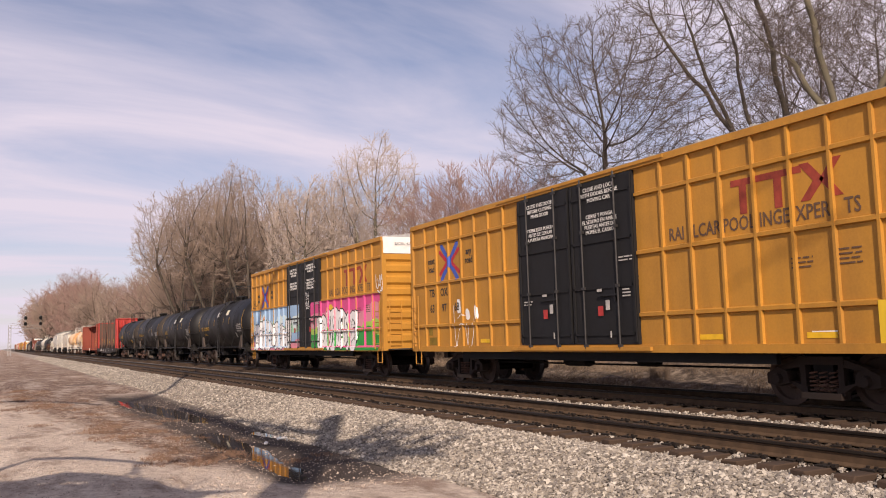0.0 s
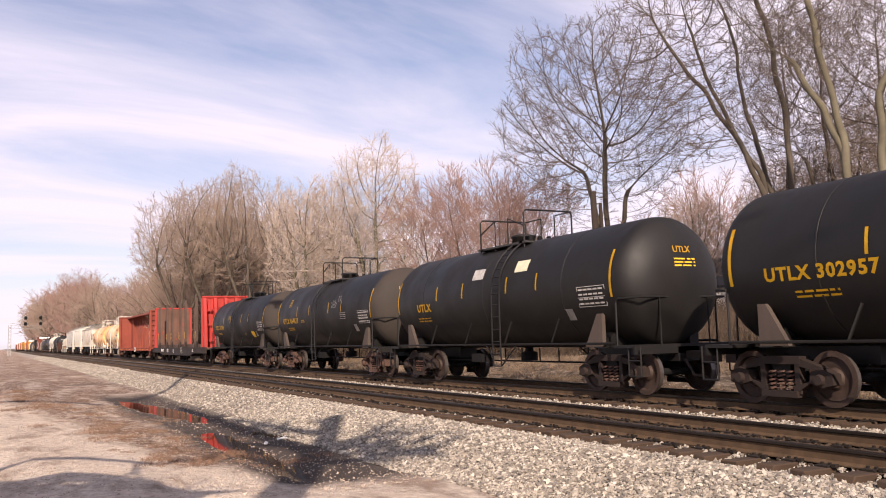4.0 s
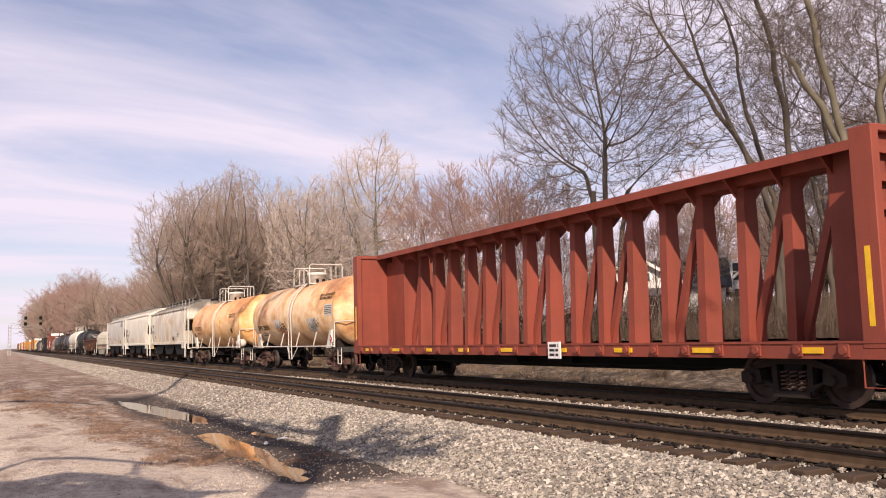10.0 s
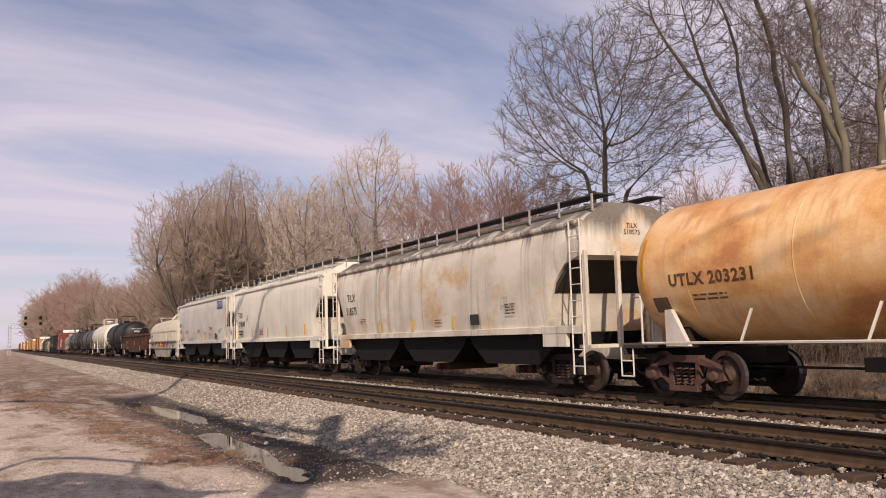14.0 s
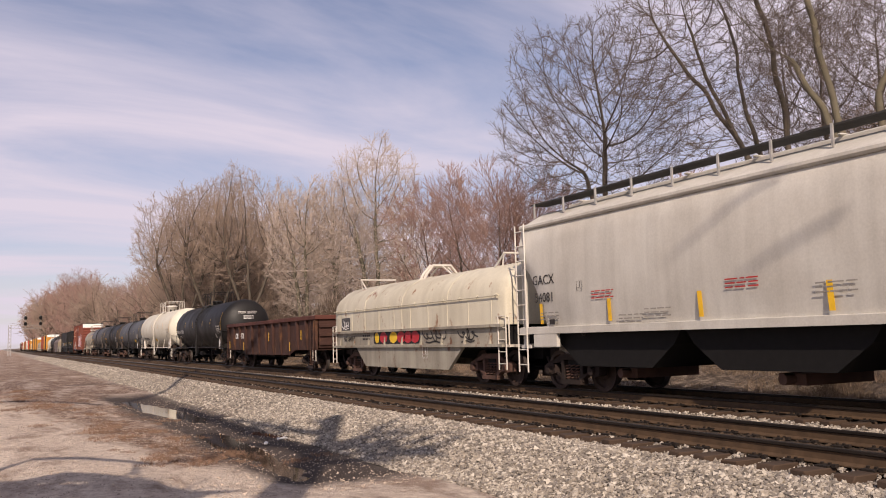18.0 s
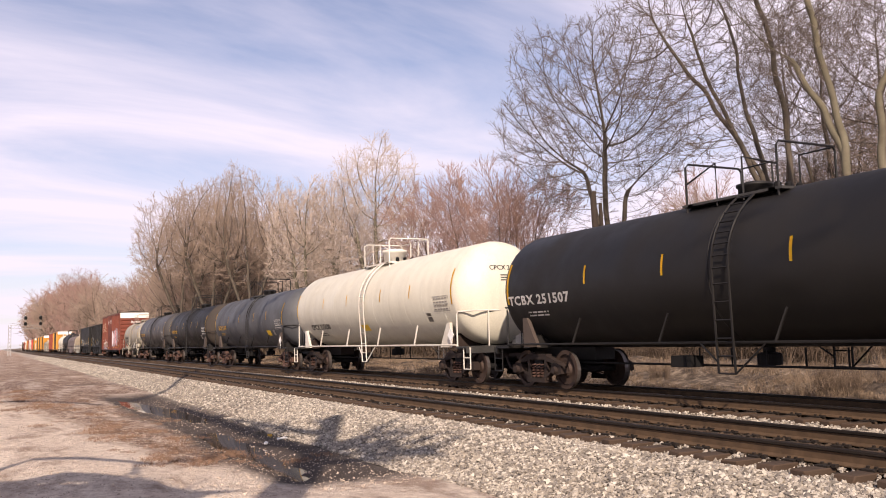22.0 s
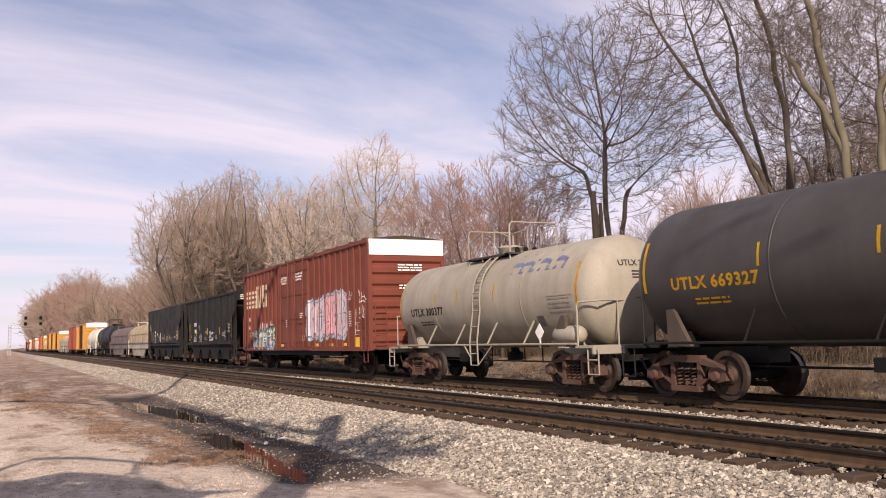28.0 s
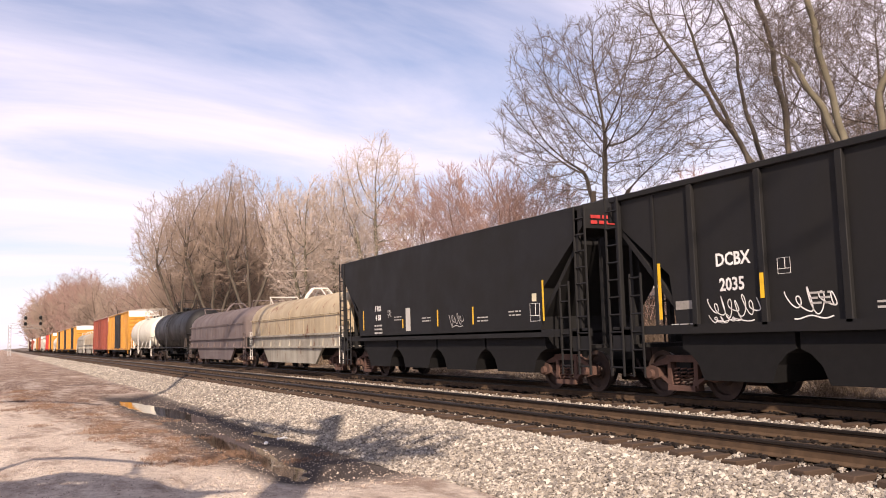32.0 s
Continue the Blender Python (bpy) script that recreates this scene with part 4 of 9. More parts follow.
# trees one can tell apart: bearing from the camera, distance, size
for kind, bearing, dist, scale, turn in (
        ("oak", 38.0, 41, 1.0, -38), ("fan", 48.3, 33, 1.0, -48), ("tall_pale", 52.5, 30, 1.0, -52), ("tall", 51.6, 46, 0.84, 130), ("tall", 49.4, 50, 0.86, 20), ("tall", 54.6, 44, 0.80, 250), ("maple", 50.8, 50, 0.62, 10), ("maple", 53.8, 48, 0.72, 80),
        ("maple", 43.4, 60, 0.60, 40), ("maple", 48.6, 62, 0.7, 90), ("maple", 56.0, 50, 0.8, 190), ("sumac", 40.9, 40, 0.62, 10),
        ("sumac", 30.9, 44, 1.0, 15), ("sumac", 28.4, 47, 1.0, 140), ("sumac", 33.0, 45, 0.93, 250), ("sumac", 26.2, 52, 1.02, 60), ("sumac", 34.8, 50, 0.72, 60),
        ("sycamore", 22.7, 62, 1.05, 0), ("sycamore", 20.0, 66, 0.93, 100), ("sycamore", 18.1, 64, 0.90, 40), ("sycamore", 24.6, 68, 0.82, 200), ("maple", 17.9, 84, 0.98, 120),
        ("ash", 14.5, 80, 1.10, 160), ("ash", 12.2, 82, 1.12, -12), ("ash", 10.3, 84, 1.05, -10), ("maple", 13.4, 88, 0.95, 220), ("maple", 10.4, 92, 0.95, 20), ("maple", 16.2, 92, 1.0, 300), ("maple", 13.4, 96, 1.15, 40), ("maple", 21.0, 84, 0.9, 70), ("maple", 11.4, 100, 1.12, 70)):
    tree(kind, *polar(bearing, dist), scale, turn)

rng = random.Random(5)
# the belt beyond, running with the line into the distance, taller further off
y = 106.0
while y < 700:
    for row in range(2 if y > 260 else 3):
        x = 21 + row * 7 + rng.uniform(-2.5, 4)
        tree(rng.choice(("wood", "wood2", "wood")), x, y + rng.uniform(-4, 4), rng.uniform(0.88, 1.06) * (0.98 + 1.15 * smooth(120, 430, y)), rng.uniform(0, 360))
    y += 8.0 if y < 220 else 15
# woods behind the near trees and the house
for k in range(64):
    b, d = rng.uniform(10, 57), rng.uniform(78, 130)
    tree(rng.choice(("wood", "wood2")), *polar(b, d), rng.uniform(0.55, 0.75) * (1.3 if b > 40 else 1.0), rng.uniform(0, 360))
# trees on the near side of the yard: only their shade is seen
for x, y, sc, tn in ((-10.5, 30.0, 1.25, 120), (-12, 46.0, 1.3, 200), (-12.0, 64.0, 1.3, 300), (-14, 84, 1.4, 20)):
    tree("yard", x, y, sc, tn)


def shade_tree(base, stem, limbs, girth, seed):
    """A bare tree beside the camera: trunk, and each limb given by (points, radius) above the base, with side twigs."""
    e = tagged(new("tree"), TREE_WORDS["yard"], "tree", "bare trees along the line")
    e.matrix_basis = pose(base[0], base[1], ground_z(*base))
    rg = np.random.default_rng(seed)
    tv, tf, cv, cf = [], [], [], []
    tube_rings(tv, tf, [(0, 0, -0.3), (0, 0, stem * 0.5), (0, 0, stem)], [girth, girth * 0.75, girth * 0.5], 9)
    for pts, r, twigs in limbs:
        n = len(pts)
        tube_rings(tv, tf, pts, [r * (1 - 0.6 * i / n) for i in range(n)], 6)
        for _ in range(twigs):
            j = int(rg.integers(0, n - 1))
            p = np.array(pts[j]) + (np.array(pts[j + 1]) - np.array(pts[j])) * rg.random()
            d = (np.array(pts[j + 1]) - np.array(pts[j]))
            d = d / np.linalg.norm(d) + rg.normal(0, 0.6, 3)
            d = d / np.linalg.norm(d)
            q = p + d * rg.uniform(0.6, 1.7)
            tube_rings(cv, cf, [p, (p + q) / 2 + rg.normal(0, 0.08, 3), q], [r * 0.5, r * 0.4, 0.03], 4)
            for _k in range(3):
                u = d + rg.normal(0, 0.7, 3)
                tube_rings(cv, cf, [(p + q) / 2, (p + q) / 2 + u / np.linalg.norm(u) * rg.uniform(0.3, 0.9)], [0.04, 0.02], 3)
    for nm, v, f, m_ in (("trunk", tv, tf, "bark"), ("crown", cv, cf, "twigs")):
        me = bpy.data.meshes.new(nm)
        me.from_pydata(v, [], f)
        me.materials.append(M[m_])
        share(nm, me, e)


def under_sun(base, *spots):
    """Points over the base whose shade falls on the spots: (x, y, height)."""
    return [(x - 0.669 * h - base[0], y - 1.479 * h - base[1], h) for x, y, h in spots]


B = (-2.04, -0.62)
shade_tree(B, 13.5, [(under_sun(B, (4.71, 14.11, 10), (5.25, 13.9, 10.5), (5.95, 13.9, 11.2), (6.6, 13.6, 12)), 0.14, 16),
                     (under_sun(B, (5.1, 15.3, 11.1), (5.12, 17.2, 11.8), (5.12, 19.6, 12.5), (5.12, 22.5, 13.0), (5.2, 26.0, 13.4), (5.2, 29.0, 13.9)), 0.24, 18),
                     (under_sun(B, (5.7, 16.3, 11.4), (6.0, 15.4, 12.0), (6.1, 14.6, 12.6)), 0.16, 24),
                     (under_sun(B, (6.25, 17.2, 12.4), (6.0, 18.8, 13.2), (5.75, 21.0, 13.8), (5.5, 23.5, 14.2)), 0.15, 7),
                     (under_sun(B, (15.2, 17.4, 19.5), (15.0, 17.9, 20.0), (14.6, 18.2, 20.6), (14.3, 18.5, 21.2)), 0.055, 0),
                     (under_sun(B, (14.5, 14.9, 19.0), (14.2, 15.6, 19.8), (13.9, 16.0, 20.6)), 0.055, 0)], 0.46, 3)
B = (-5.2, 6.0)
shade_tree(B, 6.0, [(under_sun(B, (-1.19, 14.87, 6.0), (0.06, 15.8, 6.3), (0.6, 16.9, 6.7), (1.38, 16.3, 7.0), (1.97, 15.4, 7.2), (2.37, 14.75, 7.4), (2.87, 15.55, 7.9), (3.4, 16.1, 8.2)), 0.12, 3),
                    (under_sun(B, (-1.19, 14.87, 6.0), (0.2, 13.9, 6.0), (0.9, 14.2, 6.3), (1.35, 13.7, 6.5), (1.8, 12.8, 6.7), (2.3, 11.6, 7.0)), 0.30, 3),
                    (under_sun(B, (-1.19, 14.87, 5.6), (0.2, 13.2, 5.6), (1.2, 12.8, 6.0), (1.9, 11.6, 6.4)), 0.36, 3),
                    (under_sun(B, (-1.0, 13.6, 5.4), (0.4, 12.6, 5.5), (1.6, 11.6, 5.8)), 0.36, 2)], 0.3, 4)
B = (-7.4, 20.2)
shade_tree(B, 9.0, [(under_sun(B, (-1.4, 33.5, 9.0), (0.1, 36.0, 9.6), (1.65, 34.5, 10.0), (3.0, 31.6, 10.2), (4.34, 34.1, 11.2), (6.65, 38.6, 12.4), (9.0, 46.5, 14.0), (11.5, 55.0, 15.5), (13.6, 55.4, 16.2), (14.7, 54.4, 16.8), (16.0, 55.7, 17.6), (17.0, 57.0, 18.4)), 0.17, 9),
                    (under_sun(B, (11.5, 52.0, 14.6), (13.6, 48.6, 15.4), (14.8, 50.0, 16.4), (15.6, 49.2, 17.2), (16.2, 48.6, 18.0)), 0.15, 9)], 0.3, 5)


def thicket_mesh(seed, wide, deep, high, count, r):
    rg = np.random.default_rng(seed)
    v, f = [], []
    for _ in range(count):
        p = np.array((rg.uniform(-deep, deep), rg.uniform(-wide, wide), 0.0))
        d = np.array((rg.normal(0, 0.28), rg.normal(0, 0.28), 1.0))
        length = high * rg.uniform(0.35, 1.0)
        pts = [p]
        for _k in range(3):
            d = d + rg.normal(0, 0.16, 3)
            d = d / np.linalg.norm(d)
            pts.append(pts[-1] + d * length / 3)
        tube_rings(v, f, pts, [r, r * 0.8, r * 0.6, r * 0.3], 3)
        for q in range(4):
            j = rg.integers(1, 3)
            s = d + rg.normal(0, 0.7, 3)
            s = s / np.linalg.norm(s)
            tube_rings(v, f, [pts[j], pts[j] + s * length * 0.16, pts[j] + s * length * 0.3 + np.array((0, 0, 0.1))], [r * 0.6, r * 0.4, r * 0.25], 3)
    me = bpy.data.meshes.new("thicket")
    me.from_pydata(v, [], f)
    me.materials.append(M["brush"])
    return me


BRUSH = [thicket_mesh(k, 3.0, 1.8, 3.2, 260, 0.016) for k in range(3)]
for k in range(170):
    y = -2 + k * 1.7 + rng.uniform(-1, 1)
    x = 22.5 + rng.uniform(-1.2, 3.5) + (2 if y < 40 else 0)
    e = tagged(new("thicket", BRUSH[k % 3]), "tangle of dry brown stems on the bank", "brush", kind="stuff")
    s = rng.uniform(0.5, 0.85) if y < 45 else rng.uniform(1.0, 1.7)
    e.matrix_basis = pose(x, y, ground_z(x, y) - 0.1, 0, 0, rng.uniform(-25, 25)) @ Matrix.Diagonal((s, s, s, 1))
for k in range(30):
    y = 22 + k * 1.3 + rng.uniform(-1, 1)
    x = 29.5 + rng.uniform(-1.5, 4.0)
    e = tagged(new("thicket", BRUSH[k % 3]), "tangle of dry brown stems on the bank", "brush", kind="stuff")
    q = rng.uniform(0.7, 1.0)
    e.matrix_basis = pose(x, y, ground_z(x, y) - 0.1, 0, 0, rng.uniform(-25, 25)) @ Matrix.Diagonal((q, q, q, 1))
GRASS = [thicket_mesh(20 + k, 2.2, 1.4, 0.55, 420, 0.007) for k in range(2)]
M["dry_grass"] = plain("dry_straw_grass", (0.20, 0.145, 0.10), 0.95, 0, 0.75, 2)
for g in GRASS:
    g.materials.clear()
    g.materials.append(M["dry_grass"])
for k in range(60):
    y = 2 + (k // 2) * 2.4 + rng.uniform(-1, 1)
    x = 17.8 + (k % 2) * 2.4 + rng.uniform(-0.5, 0.5)
    e = tagged(new("dry_grass", GRASS[k % 2]), "dry straw-coloured grass on the bank", "grass", kind="stuff")
    e.matrix_basis = pose(x, y, ground_z(x, y) - 0.03, rng.uniform(-4, 4), 0, rng.uniform(0, 360)) @ Matrix.Diagonal((1, 1, rng.uniform(0.3, 0.7), 1))


for x, y, q in ((18.3, 14.6, 0.42), (18.8, 15.3, 0.34), (19.4, 11.8, 0.30), (18.6, 21.5, 0.28), (18.9, 8.8, 0.34)):
    e = tagged(new("shrub", BRUSH[1]), "dark leafless shrub on the dry bank", "shrub", kind="stuff")
    e.matrix_basis = pose(x, y, ground_z(x, y) - 0.05, 0, 0, 40) @ Matrix.Diagonal((q * 0.55, q * 0.35, q * 0.9, 1))

M["dead_weed"] = plain("dead_brown_weeds", (0.22, 0.135, 0.09), 0.95, 0, 0.5)
WEED = [thicket_mesh(40 + k, 0.32, 0.25, 0.16, 60, 0.004) for k in range(3)]
for g in WEED:
    g.materials.clear()
    g.materials.append(M["dead_weed"])
for k in range(150):
    y = 14.5 + 30 * rng.random() ** 1.4
    x = 3.3 - 0.10 * (y - 13) + rng.gauss(0.3, 0.75)
    e = tagged(new("dead_weeds", WEED[k % 3]), "low brown dead weeds on the yard", "weeds", kind="stuff")
    s = rng.uniform(0.4, 1.1)
    e.matrix_basis = pose(x, y, ground_z(x, y) - 0.01, 0, 0, rng.uniform(0, 360)) @ Matrix.Diagonal((s, s, s * 0.38, 1))


# ---- houses beyond the trees ----
M["siding"] = plain("white_clapboard", (0.74, 0.72, 0.68), 0.7, 0, 0.1)
M["slate_roof"] = plain("dark_shingle_roof", (0.05, 0.05, 0.055), 0.85)
M["pane"] = plain("dark_window_glass", (0.02, 0.025, 0.03), 0.08, 0, 0.1)


def house(x, y, turn, wide, deep, wall_h, rise, label):
    z = ground_z(x, y)
    e = tagged(new("house"), label, "house")
    e.matrix_basis = pose(x, y, z, 0, 0, turn)
    w, d = wide / 2, deep / 2
    bm = bmesh.new()
    prism(bm, [(-w, -0.5), (w, -0.5), (w, wall_h), (0, wall_h + rise), (-w, wall_h)], -d, d)
    part("wall", fix(bm), M["siding"], e)
    for k in range(int(wall_h / 0.32)):
        bm = bmesh.new()
        box(bm, -w - 0.025, -d - 0.025, 0.3 + k * 0.32, w + 0.025, d + 0.025, 0.33 + k * 0.32)
        part("clapboard", fix(bm), M["siding"], e)
    for s in (-1, 1):
        bm = bmesh.new()
        prism(bm, [(s * (w + 0.45), wall_h - 0.28), (0, wall_h + rise + 0.12), (0, wall_h + rise + 0.28), (s * (w + 0.5), wall_h - 0.12)][::s], -d - 0.4, d + 0.4)
        roof = part("roof", fix(bm), M["slate_roof"], e)
        for q in (-1, 1):
            bm = bmesh.new()
            y0 = q * (d + 0.42)
            prism(bm, [(s * (w + 0.5), wall_h - 0.42), (0, wall_h + rise - 0.02), (0, wall_h + rise + 0.2), (s * (w + 0.5), wall_h - 0.18)][::s], y0 - 0.04, y0 + 0.04)
            part("bargeboard", fix(bm), M["siding"], roof)
    for (wx, wz) in ((-w * 0.5, 1.0), (w * 0.45, 1.0), (-0.5, wall_h - 0.1), (0.5, wall_h - 0.1)):
        bm = bmesh.new()
        box(bm, wx - 0.45, -d - 0.06, wz, wx + 0.45, -d - 0.02, wz + 1.3)
        win = part("window", fix(bm), M["siding"], e)
        for q in (0, 1):
            bm = bmesh.new()
            box(bm, wx - 0.36, -d - 0.075, wz + 0.08 + q * 0.6, wx + 0.36, -d - 0.055, wz + 0.6 + q * 0.6)
            part("pane", fix(bm), M["pane"], win)
    bm = bmesh.new()
    prism(bm, [(-d - 2.4, wall_h * 0.62), (-d, wall_h * 0.8), (-d, wall_h * 0.86), (-d - 2.5, wall_h * 0.68)], -w * 0.2, w + 0.3, "x")
    part("porch_roof", fix(bm), M["slate_roof"], e)
    for px in (-w * 0.15, w * 0.5, w + 0.1):
        bm = bmesh.new()
        box(bm, px - 0.08, -d - 2.3, -0.3, px + 0.08, -d - 2.14, wall_h * 0.64)
        part("porch_post", fix(bm), M["siding"], e)
    return e


house(*polar(39.6, 60), -39, 5.0, 8.0, 3.2, 1.5, "white clapboard house with dark gabled roof behind trees")
house(*polar(42.9, 62), 47, 7.0, 4.6, 2.6, 1.7, "white house wing with long dark roof")
house(*polar(46.4, 62), -45, 1.7, 4.0, 2.8, 0.8, "narrow white gabled shed among trees")
house(*polar(19.6, 88), -24, 6.0, 7.0, 2.3, 1.6, "white house with pale gable boards behind the thicket")
house(*polar(28.3, 75), -30, 6.5, 7.0, 2.8, 1.8, "white house half hidden by the thicket")


# ---- line-side pole and signal ----
M["pole_wood"] = paint("tarred_pole_wood", (0.05, 0.036, 0.028), (0.02, 0.016, 0.013), 0.5, 0.9)
px, py = polar(37.4, 37)
e = tagged(new("utility_pole"), "dark wooden pole standing among bare trees", "pole")
e.matrix_basis = pose(px, py, ground_z(px, py), 0, -1.5, 0)
bm = bmesh.new()
pipe(bm, [(0, 0, -0.3), (0, 0, 3.5), (0, 0, 7.1)], 0.13, 10)
part("post", fix(bm), M["pole_wood"], e)
bm = bmesh.new()
pipe(bm, [(0.35, 0, 4.2), (0.35, 0, 6.6)], 0.08, 8)
part("brace", fix(bm), M["pole_wood"], e)


def litter(x, y, turn, length):
    """A crushed white bottle lying in the mud."""
    bm = bmesh.new()
    lathe(bm, [(-length / 2, 0.01), (-length / 2, 0.038), (-length * 0.2, 0.045), (length * 0.1, 0.036), (length * 0.28, 0.04), (length * 0.38, 0.016), (length / 2, 0.016)], "x", 12)
    for v in bm.verts:
        v.co.z *= 0.7 + 0.3 * math.sin(v.co.x * 30)
    e = tagged(new("bottle"), "crushed white plastic bottle lying in the mud", "bottle")
    e.matrix_basis = pose(x, y, max(WATER_Z, ground_z(x, y)) + 0.03, 0, 0, turn)
    part("shell", fix(bm), M["white"], e, "", True)
    bm = bmesh.new()
    lathe(bm, [(length / 2 - 0.01, 0.019), (length / 2 + 0.02, 0.019)], "x", 10)
    part("cap", fix(bm), M["white"], e)


litter(5.37, 18.16, 20, 0.22)
litter(4.78, 17.27, 70, 0.12)


def signal_mast():
    x, y = 2.7, 276.0
    z = ground_z(x, y)
    e = tagged(new("railway_signal"), "pale lattice signal mast with an arm and two dark signal heads", "railway signal")
    e.matrix_basis = pose(x, y, z)
    steel = M["roof"]
    for dx in (-0.4, 0.4):
        for dy in (-0.4, 0.4):
            bm = bmesh.new()
            pipe(bm, [(dx, dy, 0), (dx * 0.8, dy * 0.8, 8.6)], 0.09, 6)
            part("leg", bm, steel, e)
    for k in range(8):
        bm = bmesh.new()
        z0 = k * 1.05
        for dy in (-0.4, 0.4):
            pipe(bm, [(-0.4, dy, z0), (0.4, dy, z0 + 1.0)], 0.05, 5)
            pipe(bm, [(0.4, dy, z0), (-0.4, dy, z0 + 1.0)], 0.05, 5)
        part("lattice", bm, steel, e)
    bm = bmesh.new()
    for zz in (7.6, 8.5):
        pipe(bm, [(0, 0, zz), (8.2, 0, zz)], 0.045, 6)
    for k in range(8):
        pipe(bm, [(k * 1.0, 0, 7.6), (k * 1.0 + 0.5, 0, 8.5), (k * 1.0 + 1.0, 0, 7.6)], 0.025, 5)
    part("arm", bm, steel, e)
    for dx in (4.0, 7.9):
        bm = bmesh.new()
        pipe(bm, [(dx, -0.2, 7.6), (dx, -0.2, 11.4)], 0.08, 6)
        part("mast", bm, steel, e)
        for zz in (8.9, 10.6):
            bm = bmesh.new()
            box(bm, dx - 0.3, -0.6, zz - 0.5, dx + 0.3, -0.2, zz + 0.5)
            lathe(bm, [(-0.05, 0.45), (0.0, 0.45)], "y", 16, (dx, -0.65, zz))
            part("signal_head", fix(bm), M["under"], e)
    return e


signal_mast()


# ---- spray paint laid on the relief of a car's side ----
def near_strokes(Y, Z, strokes):
    d = np.full(Y.shape, 9.0)
    for line in strokes:
        for (a, b), (c, e_) in zip(line, line[1:]):
            vy, vz = c - a, e_ - b
            t = np.clip(((Y - a) * vy + (Z - b) * vz) / (vy * vy + vz * vz + 1e-9), 0, 1)
            d = np.minimum(d, np.hypot(Y - a - t * vy, Z - b - t * vz))
    return d


def spray(e, y0, y1, z0, z1, inside, depth, material, name="spray_paint", cell=0.035, lift=0.006, label=""):
    """A skin of paint over the cells of the side where inside(Y, Z) holds; depth(y, z) tells how far the side stands out there."""
    ys, zs = np.arange(y0, y1, cell), np.arange(z0, z1, cell)
    Y, Z = np.meshgrid(ys + cell / 2, zs + cell / 2, indexing="ij")
    keep = inside(Y, Z)
    ids, verts, faces, rim = {}, [], [], collections.defaultdict(list)

    def at(i, j):
        if (i, j) not in ids:
            ids[i, j] = len(verts)
            verts.append((y0 + i * cell, z0 + j * cell))
        return ids[i, j]
    full = np.pad(keep, 1)
    for i, j in zip(*np.nonzero(keep)):
        i, j = int(i), int(j)
        a, b, c, d = at(i + 1, j), at(i, j), at(i, j + 1), at(i + 1, j + 1)
        faces.append((a, b, c, d))
        for there, p, q in ((full[i, j + 1], b, c), (full[i + 2, j + 1], a, d), (full[i + 1, j], a, b), (full[i + 1, j + 2], c, d)):
            if not there:
                rim[p].append(q)
                rim[q].append(p)
    # the brush leaves no steps: draw the rim smooth
    flat_ = np.array(verts) if verts else np.zeros((0, 2))
    loop = [(k, v) for k, v in rim.items() if len(v) == 2]
    if loop:
        k_, a_, b_ = (np.array(q) for q in zip(*[(k, v[0], v[1]) for k, v in loop]))
        for _ in range(3):
            flat_[k_] = 0.5 * flat_[k_] + 0.25 * (flat_[a_] + flat_[b_])
    verts = [(-depth(y, z) - lift, y, z) for y, z in flat_.tolist()]
    me = bpy.data.meshes.new(name)
    me.from_pydata(verts, [], faces)
    me.materials.append(material)
    return share(name, me, e, None, label)


def glyphs(seed, y0, y1, z0, z1, n, slant=0.12):
    """A row of fat leaning strokes, hooks and loops, as sprayed pieces have; it spells nothing."""
    rg = random.Random(seed)
    out, w = [], (y1 - y0) / n
    for k in range(n):
        a, q = y1 - (k + 0.5) * w, w * 0.36
        lo, hi, md = z0 + rg.uniform(0, 0.2), z1 - rg.uniform(0, 0.3), (z0 + z1) / 2 + rg.uniform(-0.15, 0.15)
        u = rg.uniform(-0.3, 0.3) * q
        out.append([(a + q, hi), (a + q * 0.7 + u, md), (a + q, lo)])
        out.append([(a + q * 0.6, hi - 0.1), (a + u, hi + 0.05), (a - q * 0.8, hi - 0.15), (a - q * 0.2, md + 0.05)])
        out.append([(a + q * 0.2, md - 0.1), (a - q, md - 0.05), (a - q * 0.7, lo + 0.1), (a + u, lo - 0.05)])
        if k % 2:
            out.append([(a - q, hi + 0.08), (a - q * 0.5, lo - 0.08)])
    return out


